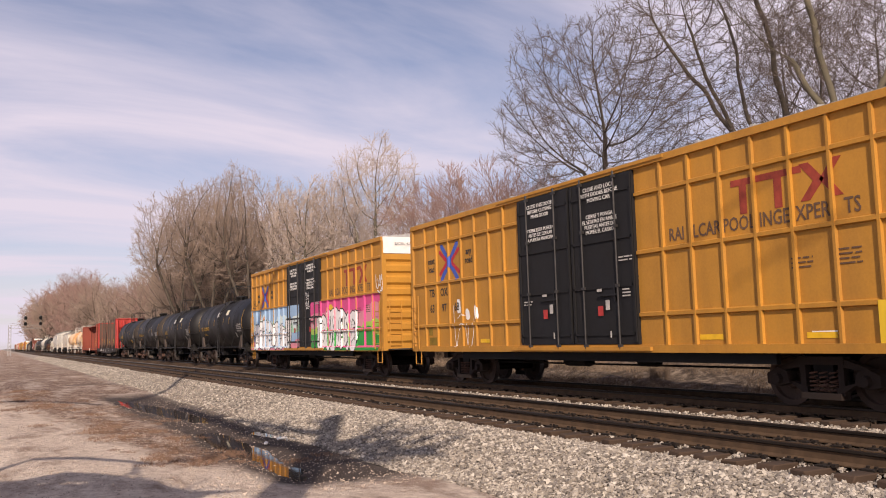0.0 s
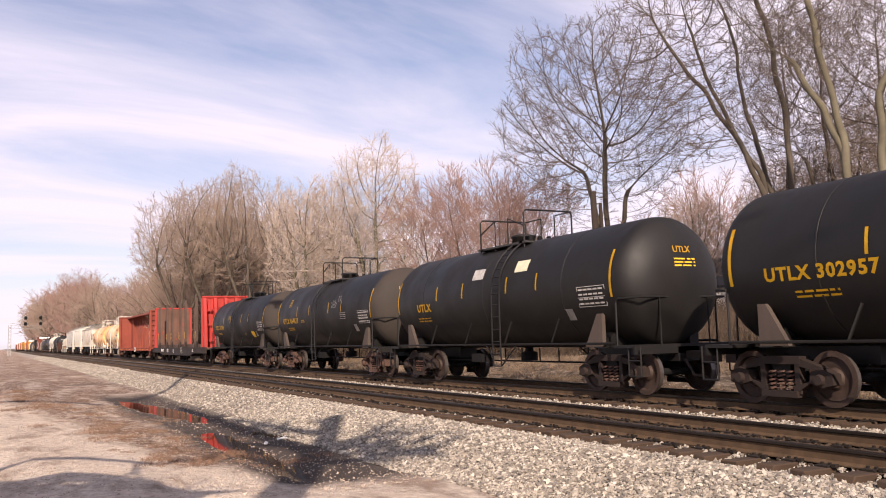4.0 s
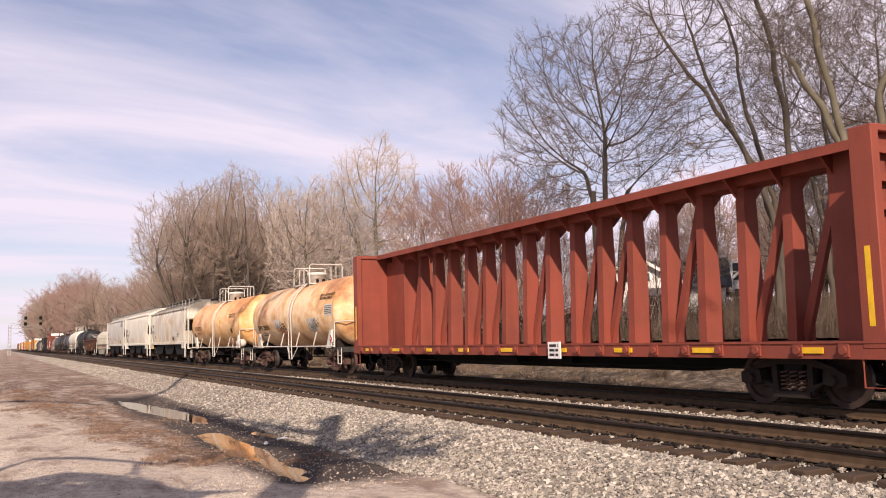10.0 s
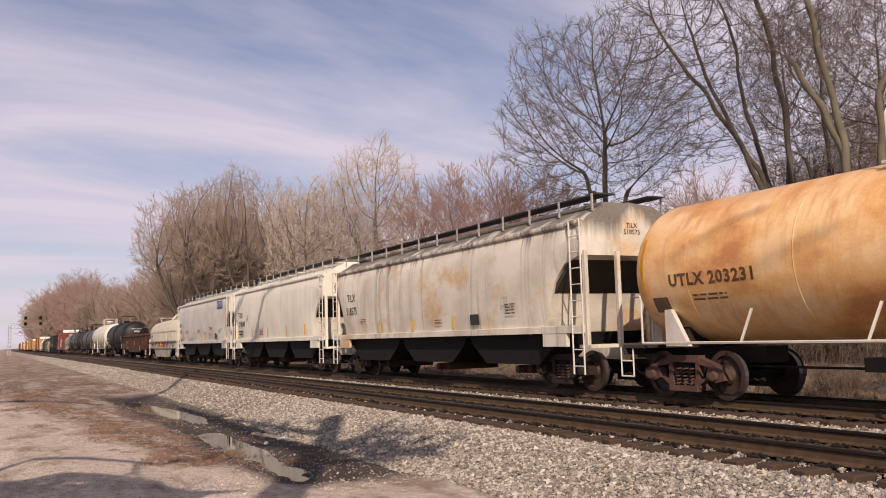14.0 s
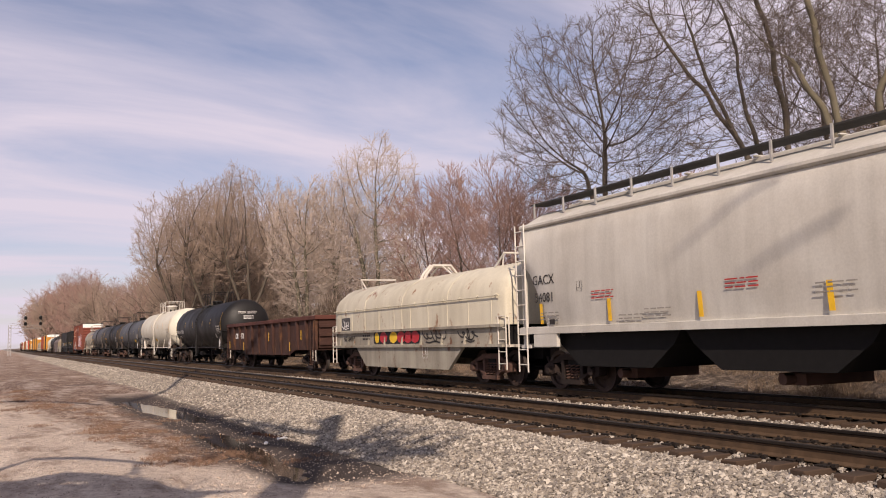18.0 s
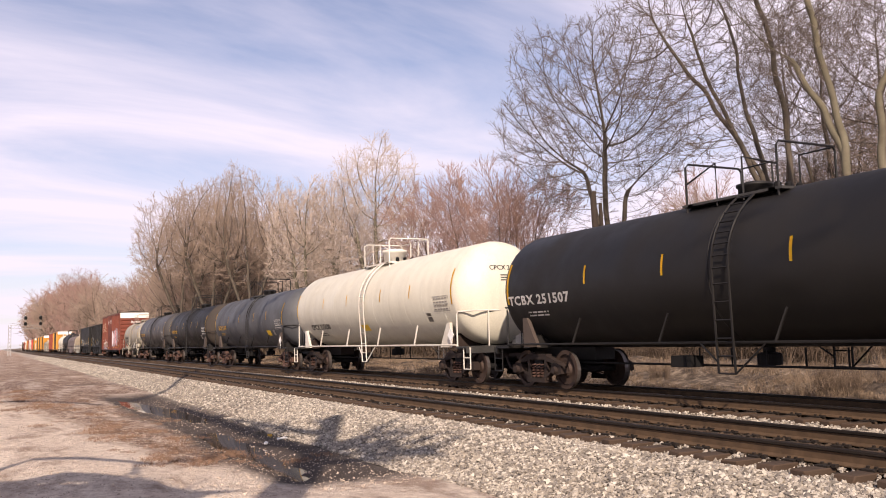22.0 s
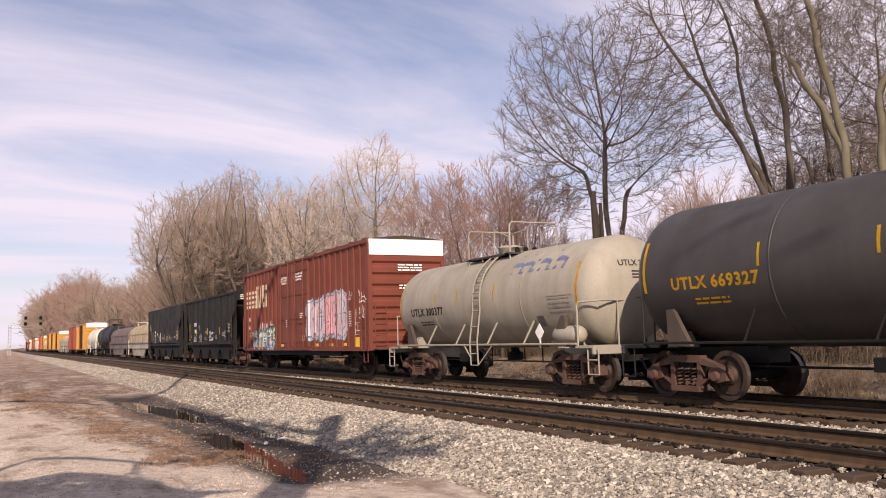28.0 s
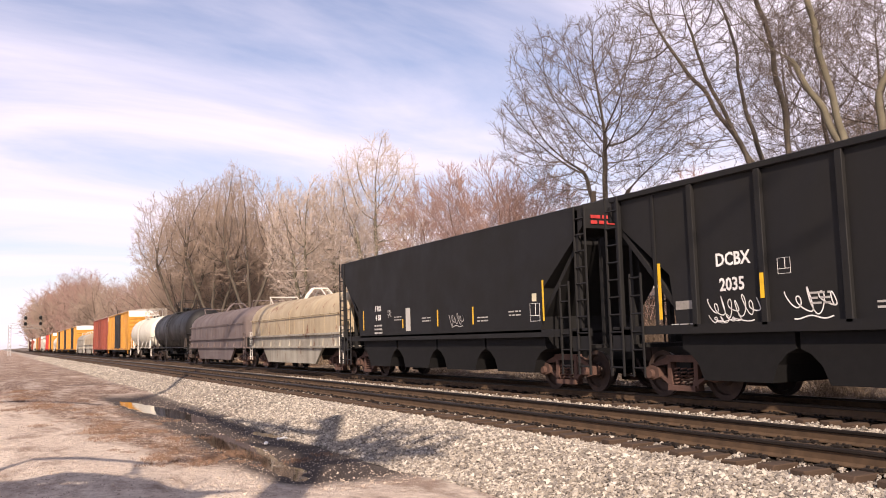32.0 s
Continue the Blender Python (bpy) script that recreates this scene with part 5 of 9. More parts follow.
def scrawl(e, y, z, wide, high, material, x=-1.59, seed=0, n=5, r=0.022, depth=None, name="scrawl"):
    """A quick tag: one thin line of loops with a stroke under it."""
    rg = random.Random(seed)
    lines = []
    main, steps = [], n * 26
    p1, p2, k1 = rg.uniform(0, 6), rg.uniform(0, 6), rg.uniform(0.8, 1.2)
    for k in range(steps + 1):
        t = k / steps
        a = t * n * math.tau * k1
        main.append((y + wide / 2 - wide * t + wide / n * 0.42 * math.sin(a + 0.6), z + high * (0.55 + (0.30 + 0.14 * math.sin(a * 0.37 + p1)) * math.cos(a + 0.5 * math.sin(a * 0.6 + p2)))))
    lines.append(main)
    lines.append([(y + wide * 0.4 - wide * 0.8 * t, z + high * (0.06 + 0.05 * math.sin(t * 9 + p2))) for t in np.linspace(0, 1, 12)])
    bm = bmesh.new()
    for line in lines:
        rows = []
        for i, (a, b) in enumerate(line):
            p, q = line[max(i - 1, 0)], line[min(i + 1, len(line) - 1)]
            n_ = math.hypot(q[0] - p[0], q[1] - p[1]) + 1e-6
            oy, oz = -(q[1] - p[1]) / n_ * r, (q[0] - p[0]) / n_ * r
            xx = (-depth(a, b) - 0.008) if depth else x
            rows.append((bm.verts.new((xx, a + oy, b + oz)), bm.verts.new((xx, a - oy, b - oz))))
        for (a, b), (c, d) in zip(rows, rows[1:]):
            bm.faces.new((a, b, d, c))
    return part(name, bm, material, e)


def slab(e, quads, x, material, name, label=""):
    """Flat painted shapes, each a polygon of (y, z)."""
    bm = bmesh.new()
    for q in quads:
        prism(bm, q, x, x + 0.004, "x")
    return part(name, fix(bm), material, e, label)


POSTS = {}


def patch(e, y0, y1, z0, z1, material, r, zc, lift=0.006, name="decal", label=""):
    """A flat painted panel wrapped on a tank's shell."""
    bm = bmesh.new()
    rows = [[bm.verts.new((-math.sqrt(r * r - (z - zc) ** 2) - lift, y, z)) for y in (y0, y1)] for z in np.linspace(z0, z1, 7)]
    for a, b in zip(rows, rows[1:]):
        bm.faces.new((a[0], b[0], b[1], a[1]))
    return part(name, fix(bm), material, e, label)


# ---- freight cars; y runs along the car, -x is the side seen ----
def tank_car(name, s0, s1, label, paint_, r=1.5, zc=2.5, marks="yellow_mark", mark="", sub=2, rail="black_tank", look_="truck", bands=3,
             head_mark=True, mark_at=(1.95, -0.22), mark_wide=1.0, print_=True, plate="", stripes=4, far=False, jacket=None, gap=0.24, ladder_at=0.35, bottle=False, tall_dome=False):
    e, half = car(name, s0, s1, label, "tank car", 1.65, look_)
    L = half - gap
    bulge = 0.74

    def head(d):
        return math.sqrt(max(0.0, 1 - d * d))
    prof = [(-L + bulge - bulge * math.sin(a), r * math.cos(a)) for a in np.linspace(math.pi / 2 - 0.02, 0, 9)]
    prof += [(-y, q) for y, q in prof[::-1]]
    bm = bmesh.new()
    lathe(bm, prof, "y", 24 if far else 44, (0, 0, zc))
    shell = part("tank", fix(bm), M[paint_], e, "", True)
    if paint_ == "black_tank" and look_ == "rust_truck":
        shell.data.materials.append(M["dusty"])
        for f in shell.data.polygons:
            if abs(f.center.y) > L - bulge:
                f.material_index = 1

    def skin(p, lift=0.006):
        """Lays a point on the shell, side or head."""
        if abs(p.y) <= L - bulge:
            a = math.atan2(p.z - zc, p.x)
            return Vector((math.cos(a) * (r + lift), p.y, zc + math.sin(a) * (r + lift)))
        q = min(0.99, math.hypot(p.x, p.z - zc) / r)
        return Vector((p.x, math.copysign(L - bulge + bulge * head(q) + lift, p.y), p.z))

    def side(p):
        """Wraps flat work on the near side round the shell."""
        a = math.pi - (p.z - zc) / r
        return Vector((math.cos(a) * (r + 0.006), p.y, zc + math.sin(a) * (r + 0.006)))
    # seams
    for k in range(bands):
        y = (-1 + 2 * (k + 0.5) / bands) * (L - bulge)
        bm = bmesh.new()
        sw, sh = (0.010, 0.003) if bands >= 5 else (0.02, 0.007)
        lathe(bm, [(-sw, r - 0.02), (-sw, r + sh), (sw, r + sh), (sw, r - 0.02)], "y", 44, (0, y, zc))
        part("seam_band", fix(bm), M[jacket or paint_], e, "", True)
    # stub sills, bolsters and saddles
    for s in (-1, 1):
        bm = bmesh.new()
        box(bm, -0.3, s * (half - 3.1) if s > 0 else -half + 0.25, 0.70, 0.3, half - 0.25 if s > 0 else -(half - 3.1), 1.02)
        prism(bm, [(-1.42, 1.02), (1.42, 1.02), (1.30, 1.16), (0.95, zc - r + 0.42), (-0.95, zc - r + 0.42), (-1.30, 1.16)], s * (half - 1.65) - 0.15, s * (half - 1.65) + 0.15)
        part("stub_sill", fix(bm), M[rail if rail != "white_rail" else "truck"], e)
        for x in (-1, 1):
            bm = bmesh.new()
            prism(bm, [(s * (half - 1.5), 1.05), (s * (half - 1.5), 1.80), (s * (half - 1.68), 1.80), (s * (half - 2.15), 1.05)], x * 1.34 - 0.05, x * 1.34 + 0.05, "x")
            part("saddle_bracket", fix(bm), M[rail if rail == "white_rail" else "dusty_steel"], e)
        bm = bmesh.new()
        box(bm, -1.5, min(s * (half - 0.25), s * (half - 0.95)), 1.02, 1.5, max(s * (half - 0.25), s * (half - 0.95)), 1.08)
        box(bm, -1.5, min(s * (half - 0.25), s * (half - 0.31)), 0.88, 1.5, max(s * (half - 0.25), s * (half - 0.31)), 1.02)
        part("end_platform", fix(bm), M["grate" if rail == "white_rail" else rail], e)
        bm = bmesh.new()
        y = s * (half - 0.32)
        pipe(bm, [(-1.47, y - s * 0.55, 1.08), (-1.47, y - s * 0.55, 2.02), (-1.45, y - s * 0.5, 2.1), (-1.2, y, 2.12), (1.2, y, 2.12), (1.45, y - s * 0.5, 2.1), (1.47, y - s * 0.55, 2.02), (1.47, y - s * 0.55, 1.08)], 0.024)
        pipe(bm, [(-0.7, y, 1.08), (-0.7, y, 2.12)], 0.02, 5)
        pipe(bm, [(0.7, y, 1.08), (0.7, y, 2.12)], 0.02, 5)
        part("end_handrail", bm, M[rail], e)
        for x in (-1.46, 1.46):
            bm = bmesh.new()
            for zz in (0.42, 0.75):
                pipe(bm, [(x, y - 0.2, zz), (x, y + 0.2, zz)], 0.02, 5)
            pipe(bm, [(x, y - 0.2, 1.05), (x, y - 0.2, 0.42)], 0.02, 5)
            pipe(bm, [(x, y + 0.2, 1.05), (x, y + 0.2, 0.42)], 0.02, 5)
            part("stirrup_step", bm, M[rail], e)
    # long side rails on slanted brackets
    for x in (-1, 1):
        bm = bmesh.new()
        pipe(bm, [(x * 1.5, -half + 0.9, 1.12), (x * 1.5, half - 0.9, 1.12)], 0.028)
        part("side_handrail", bm, M[rail], e)
        n = 4
        for k in range(n):
            y = (-1 + 2 * (k + 0.5) / n) * (half - 2.3)
            bm = bmesh.new()
            pipe(bm, [(x * 1.49, y, 1.12), (x * (r * 0.92), y - 0.22, 1.42 + (zc - r) * 0.3)], 0.028, 5)
            part("rail_bracket", bm, M[rail], e)
    # dome, platform and safety rail
    bm = bmesh.new()
    lathe(bm, [(0, 0.33), (0.22, 0.33), (0.24, 0.37), (0.29, 0.37), (0.33, 0.22)] if not tall_dome else [(0, 0.42), (0.42, 0.42), (0.44, 0.48), (0.54, 0.48), (0.58, 0.3)], "z", 24, (0, 0.1, zc + r - 0.06))
    part("manway_dome", fix(bm), M[rail], e, "", True)
    bm = bmesh.new()
    top = zc + r
    for x in (-0.62, 0.62):
        box(bm, x - 0.22, -1.15, top - 0.12, x + 0.22, 1.15, top - 0.07)
    for y in (-1.15, 1.15):
        box(bm, -0.84, y - 0.16, top - 0.12, 0.84, y + 0.16, top - 0.07)
    part("dome_platform", fix(bm), M["grate" if rail != "white_rail" else rail], e)
    for s in (-1, 1):
        bm = bmesh.new()
        y = s * 1.2
        pipe(bm, [(-0.8, y, top - 0.3), (-0.8, y, top + 0.72), (-0.72, y, top + 0.8), (0.72, y, top + 0.8), (0.8, y, top + 0.72), (0.8, y, top - 0.3)], 0.025)
        pipe(bm, [(-0.8, y, top + 0.36), (-0.8, s * 0.35, top + 0.66), (-0.8, s * 0.35, top - 0.2)], 0.022, 5)
        pipe(bm, [(0.8, y, top + 0.8), (0.8, s * 0.35, top + 0.8), (0.8, s * 0.35, top - 0.2)], 0.022, 5)
        part("dome_handrail", bm, M[rail], e)
    for k in range(3):
        bm = bmesh.new()
        lathe(bm, [(0, 0.07), (0.16, 0.07), (0.19, 0.04)], "z", 10, (-0.25 + 0.3 * k, -0.7, top - 0.04))
        part("valve", fix(bm), M["under"], e)
    # ladder that bends over the shell
    for x in (-1, 1):
        bm = bmesh.new()
        ring = [(x * math.cos(a) * (r + 0.10), zc + math.sin(a) * (r + 0.10)) for a in np.linspace(0.0, 1.15, 9)]
        ring = [(x * 1.58, 0.55), (x * 1.60, 1.2), (x * (r + 0.10), zc - 0.3)] + ring
        for s in (-0.21, 0.21):
            pipe(bm, [(px, ladder_at + s, pz) for px, pz in ring], 0.024, 5)
        for a, b in zip(ring, ring[1:]):
            n = max(1, round(math.dist(a, b) / 0.36))
            for k in range(n):
                px, pz = (a[i] + (b[i] - a[i]) * k / n for i in (0, 1))
                pipe(bm, [(px, ladder_at - 0.21, pz), (px, ladder_at + 0.21, pz)], 0.017, 5)
        pipe(bm, [(x * 1.58, ladder_at - 0.21, 0.55), (x * 1.5, ladder_at - 0.9, 1.12)], 0.02, 5)
        pipe(bm, [(x * 1.58, ladder_at + 0.21, 0.75), (x * 1.5, ladder_at + 0.75, 1.12)], 0.02, 5)
        part("ladder", bm, M[rail], e)
    # underside: outlet and pipe hangers
    bm = bmesh.new()
    lathe(bm, [(0, 0.24), (0.22, 0.24), (0.26, 0.12), (0.42, 0.12)], "z", 14, (0, 0, zc - r - 0.36))
    box(bm, -0.85, 1.3, 0.60, -0.5, 1.9, 0.84)
    for k in range(5):
        pipe(bm, [(-0.5, -2.2 + k * 0.9, zc - r), (-0.5, -2.2 + k * 0.9, 0.62)], 0.02, 5)
    pipe(bm, [(-0.5, -half + 2.5, 0.64), (-0.5, half - 2.5, 0.64)], 0.026, 5)
    part("bottom_outlet", fix(bm), M["under"], e)
    # brake wheel at one end
    bm = bmesh.new()
    ring = [(0.55 + math.cos(a) * 0.26, -half + 0.62, 1.75 + math.sin(a) * 0.26) for a in np.linspace(0, math.tau, 17)]
    pipe(bm, ring, 0.018, 5)
    for a in (0.4, 1.5, 2.6):
        pipe(bm, [(0.55 + math.cos(a) * 0.26, -half + 0.62, 1.75 + math.sin(a) * 0.26), (0.55 - math.cos(a) * 0.26, -half + 0.62, 1.75 - math.sin(a) * 0.26)], 0.014, 4)
    box(bm, 0.42, -half + 0.65, 1.08, 0.68, -half + 0.85, 1.95)
    part("hand_brake", bm, M[rail], e)
    if bottle:
        bm = bmesh.new()
        lathe(bm, [(-0.55, 0.08), (-0.5, 0.17), (-0.38, 0.22), (0.38, 0.22), (0.5, 0.17), (0.55, 0.08)], "y", 20, (-1.22, -half + 1.55, 1.34))
        part("air_reservoir", fix(bm), M[rail], e, "", True)
    if far:
        return e
    # reflective stripes, lettering and panels of small print
    for k in range(stripes):
        y = (L - bulge) * ((0.50, 0.21, -0.22, -0.475) if half < 7.2 else (0.535, 0.175, -0.27, -0.60))[k]
        bm = bmesh.new()
        for q in range(4):
            box(bm, 0, y - 0.032, zc - 0.02 + q * 0.11, 0.004, y + 0.032, zc + 0.09 + q * 0.11)
        for v in bm.verts:
            v.co = side(v.co)
        part("reflective_stripe", bm, M["yellow_mark"], e)
    for s in (-1, 1):
        bm = bmesh.new()
        y = s * (L - bulge - 0.02)
        for q in range(10):
            box(bm, 0, y - 0.04, zc - 0.35 + q * 0.11, 0.004, y + 0.04, zc - 0.24 + q * 0.11)
        for v in bm.verts:
            v.co = side(v.co)
        part("end_stripe", bm, M["yellow_mark"], e)
    if mark:
        lettering(mark, 0.33, M[marks], e, 0, L - bulge - mark_at[0], zc + mark_at[1], wrap=side, bold=0.012, wide=1.08 * mark_wide, spread=1.12)
        if head_mark:
            lettering(mark, 0.2, M[marks], e, 0.0, -L, zc + r * 0.45, TAIL, wrap=skin, bold=0.004)
            bars(e, M[marks], 0.05, -L, zc + r * 0.32, 3, 0.62, 0.035, 0.04, TAIL, wrap=skin, seed=2)
        bars(e, M["dark_flat" if marks == "dark_mark" else marks], 0, L - bulge - mark_at[0] + 0.1, zc + mark_at[1] - 0.3, 2, 0.9, 0.04, 0.05, wrap=side, seed=3)
    if print_:
        bm = bmesh.new()
        for row in range(4):
            for col in range(5):
                box(bm, -0.006, -L + bulge + 0.32 + col * 0.19, zc - 0.48 + row * 0.11, -0.003, -L + bulge + 0.47 + col * 0.19, zc - 0.44 + row * 0.11)
        for a in (0.24, 1.28):
            box(bm, -0.006, -L + bulge + a, zc - 0.54, -0.003, -L + bulge + a + 0.015, zc - 0.05)
        for a in (-0.54, -0.32, -0.07):
            box(bm, -0.006, -L + bulge + 0.255, zc + a, -0.003, -L + bulge + 1.28, zc + a + 0.015)
        for v in bm.verts:
            lift = -v.co.x
            v.co = side(v.co)
            v.co.x -= lift
        part("panel_print", bm, M["dull_print" if marks not in ("dark_mark", "faded_mark", "dim_mark") else "grey_print"], e)
        bm = bmesh.new()
        box(bm, 0, -L + bulge + 1.62, zc - 0.86, 0.003, -L + bulge + 1.94, zc - 0.56)
        for v in bm.verts:
            v.co = side(v.co)
        part("load_stencil", bm, M["dull_print" if marks not in ("dark_mark", "faded_mark", "dim_mark") else "grey_print"], e)
    if plate:
        bm = bmesh.new()
        y = -half + (2.45 if bottle else 1.25)
        prism(bm, [(y, 1.20), (y + 0.2, 1.42), (y, 1.64), (y - 0.2, 1.42)], -1.50, -1.49, "x")
        pipe(bm, [(-1.48, y, 1.05), (-1.48, y, 1.25)], 0.02, 4)
        board = part("placard", fix(bm), M["white"], e, "diamond-shaped hazard placard")
        if plate != "white":
            bm = bmesh.new()
            prism(bm, [(y, 1.24), (y + 0.16, 1.42), (y, 1.60), (y - 0.16, 1.42)], -1.506, -1.502, "x")
            part("placard_field", fix(bm), M[plate], board)
            bars(board, M["white"], -1.508, y, 1.46, 1, 0.16, 0.06, 0.05, seed=1)
    return e


def box_car(name, s0, s1, label, paint_, z0=0.95, z1=5.0, w=1.58, posts=9, belts=(), door=(-2.4, 2.2), door_mat=None, doors=2, roof="roof", end_white=True, far=False, post_d=0.10, post_w=0.09):
    e, half = car(name, s0, s1, label, "boxcar", 2.6)
    h = half
    bm = bmesh.new()
    box(bm, -w + 0.06, -h, z0, w - 0.06, h, z1 - 0.12)
    part("body", fix(bm), M[paint_], e)
    # roof with a low ridge and cross ribs
    bm = bmesh.new()
    prism(bm, [(-w + 0.02, z1 - 0.12), (w - 0.02, z1 - 0.12), (w - 0.02, z1), (0, z1 + 0.14), (-w + 0.02, z1)], -h + 0.02, h - 0.02)
    n = 13
    for k in range(n):
        y = -h + 0.6 + k * (2 * h - 1.2) / (n - 1)
        prism(bm, [(-w + 0.06, z1), (0, z1 + 0.13), (w - 0.06, z1), (w - 0.06, z1 + 0.05), (0, z1 + 0.19), (-w + 0.06, z1 + 0.05)], y - 0.04, y + 0.04)
    part("roof", fix(bm), M[roof], e)
    for x in (-1, 1):
        bm = bmesh.new()
        box(bm, x * (w + 0.02) if x < 0 else w - 0.06, -h, z1 - 0.16, -w + 0.06 if x < 0 else w + 0.02, h, z1 - 0.02)
        part("top_chord", fix(bm), M[paint_], e)
        bm = bmesh.new()
        box(bm, x * (w + 0.02) if x < 0 else w - 0.06, -h, z0 - 0.02, -w + 0.06 if x < 0 else w + 0.02, h, z0 + 0.14)
        part("side_sill", fix(bm), M[paint_], e)
        bm = bmesh.new()
        box(bm, x * (w - 0.1) if x < 0 else w - 0.2, -h + 3.2, z0 - 0.22, -w + 0.2 if x < 0 else w - 0.1, h - 3.2, z0 - 0.02)
        part("sill_stiffener", fix(bm), M["under"], e)
    # corner posts and side posts
    side_posts = [(-h + 0.05, 0.10)] + [(h - 0.05, 0.10)]
    for a, b in ((-h + 0.15, door[0]), (door[1], h - 0.15)):
        k = max(2, round((b - a) / ((2 * h - (door[1] - door[0])) / (2 * posts))))
        for i in range(1, k):
            side_posts.append((a + (b - a) * i / k, post_w / 2))
    POSTS[e.name] = ([p for p, q in side_posts], belts, w, door, post_d)
    for y, q in side_posts:
        for x in ((-1, 1) if not far else (-1,)):
            bm = bmesh.new()
            if post_d >= 0.09:
                prism(bm, [(x * (w + 0.0), y - q * 0.6), (x * (w + 0.0), y + q * 0.6), (x * (w - post_d), y + q), (x * (w - post_d), y - q)][::-x], z0 + 0.14, z1 - 0.16, "z")
            else:
                box(bm, min(x * w, x * (w - post_d)), y - q, z0 + 0.14, max(x * w, x * (w - post_d)), y + q, z1 - 0.16)
            part("side_post", fix(bm), M[paint_], e)
    for z in belts:
        for a, b in ((-h + 0.1, door[0]), (door[1], h - 0.1)):
            bm = bmesh.new()
            prism(bm, [(-w + 0.005, z - 0.035), (-w + 0.005, z + 0.035), (-w + 0.07, z + 0.06), (-w + 0.07, z - 0.06)], a, b)
            part("belt_rail", fix(bm), M[paint_], e)
    # doors with their locking rods
    dm = M[door_mat or paint_]
    dw = (door[1] - door[0]) / doors
    for k in range(doors):
        y = door[0] + k * dw
        bm = bmesh.new()
        box(bm, -w - 0.02, y + 0.03, z0 + 0.16, -w + 0.07, y + dw - 0.03, z1 - 0.18)
        d = part("door", fix(bm), dm, e)
        bm = bmesh.new()
        for q in range(4):
            zz = z0 + 0.35 + q * (z1 - z0 - 0.5) / 3.4
            box(bm, -w - 0.05, y + 0.08, zz, -w - 0.02, y + dw - 0.08, zz + 0.06)
        for yy in (y + 0.05, y + dw - 0.12):
            box(bm, -w - 0.05, yy, z0 + 0.2, -w - 0.02, yy + 0.07, z1 - 0.22)
        part("door_rib", fix(bm), dm, d)
        for yy in (y + dw * 0.25, y + dw * 0.78):
            bm = bmesh.new()
            pipe(bm, [(-w - 0.075, yy, z0 + 0.05), (-w - 0.075, yy, z1 - 0.1)], 0.022, 6)
            for zz in (z0 + 0.1, z0 + 1.4, z0 + 2.7, z1 - 0.25):
                box(bm, -w - 0.10, yy - 0.05, zz, -w - 0.03, yy + 0.05, zz + 0.06)
            part("locking_rod", fix(bm), dm if door_mat is None else M["door_rod"], d)
        bm = bmesh.new()
        box(bm, -w - 0.06, y + dw * 0.3, z0 + 1.1, -w - 0.03, y + dw * 0.3 + 0.06, z0 + 1.5)
        box(bm, -w - 0.08, y + dw * 0.25, z0 + 1.22, -w - 0.05, y + dw * 0.55, z0 + 1.27)
        part("door_handle", fix(bm), dm, d)
    bm = bmesh.new()
    box(bm, -w - 0.09, door[0] - 0.4, z0 + 0.02, -w + 0.02, door[1] + 0.4, z0 + 0.10)
    box(bm, -w - 0.05, door[0] - 1.0, z1 - 0.10, -w + 0.02, door[1] + 1.0, z1 - 0.04)
    part("door_track", fix(bm), M[paint_], e)
    # corrugated ends
    for s in (-1, 1):
        n = 8
        for k in range(n):
            z = z0 + 0.25 + k * (z1 - 0.75 - z0) / n
            bm = bmesh.new()
            y = s * h
            prism(bm, [(y, z), (y + s * 0.07, z + 0.08), (y + s * 0.07, z + 0.26), (y, z + 0.34)][::s], -w + 0.16, w - 0.16, "x")
            part("end_rib", fix(bm), M[paint_], e)
        bm = bmesh.new()
        box(bm, -w + 0.05, min(s * h, s * (h + 0.08)), z1 - 0.62, w - 0.05, max(s * h, s * (h + 0.08)), z1 - 0.03)
        part("end_panel", fix(bm), M["white" if end_white else paint_], e, "white clearance panel across the top of the end" if end_white else "")
        for x in (-1, 1):
            bm = bmesh.new()
            box(bm, min(x * (w - 0.006), x * (w - 0.16)), min(s * h, s * (h + 0.056)), z0, max(x * (w - 0.006), x * (w - 0.16)), max(s * h, s * (h + 0.056)), z1 - 0.17)
            part("corner_post", fix(bm), M[paint_], e)
        ladder(e, -w - 0.06, s * (h - 0.35), z0 + 0.05, z0 + 1.75, M[paint_], 0.45)
        ladder(e, -w + 0.45, s * (h + 0.14), z0 + 0.05, z0 + 1.75, M[paint_], 0.45, "x")
        stirrup(e, -w + 0.03, s * (h - 0.35), M[paint_], z0, z0 - 0.42)
        bm = bmesh.new()
        box(bm, -w + 0.2, min(s * h, s * (h + 0.35)), z0 + 0.02, w - 0.2, max(s * h, s * (h + 0.35)), z0 + 0.06)
        part("crossover_platform", fix(bm), M["grate"], e)
    bm = bmesh.new()
    box(bm, 0.15, -h - 0.16, z0 + 0.6, 0.55, -h - 0.06, z0 + 1.15)
    pipe(bm, [(0.35 + math.cos(a) * 0.28, -h - 0.2, z0 + 0.95 + math.sin(a) * 0.28) for a in np.linspace(0, math.tau, 17)], 0.018, 5)
    part("hand_brake", bm, M[paint_], e)
    brake_rigging(e, h)
    return e


def box_depth(e):
    """How far a boxcar's side stands out at a place."""
    ys, belts, w, door, d = POSTS[e.name]

    def depth(y, z):
        if z < 1.09:
            return w + 0.021
        if door[0] < y < door[1]:
            return w + 0.022
        if any(abs(y - p) < 0.045 for p in ys):
            return w
        if any(abs(z - b) < 0.04 for b in belts):
            return w - 0.005
        return w - 0.06
    return depth


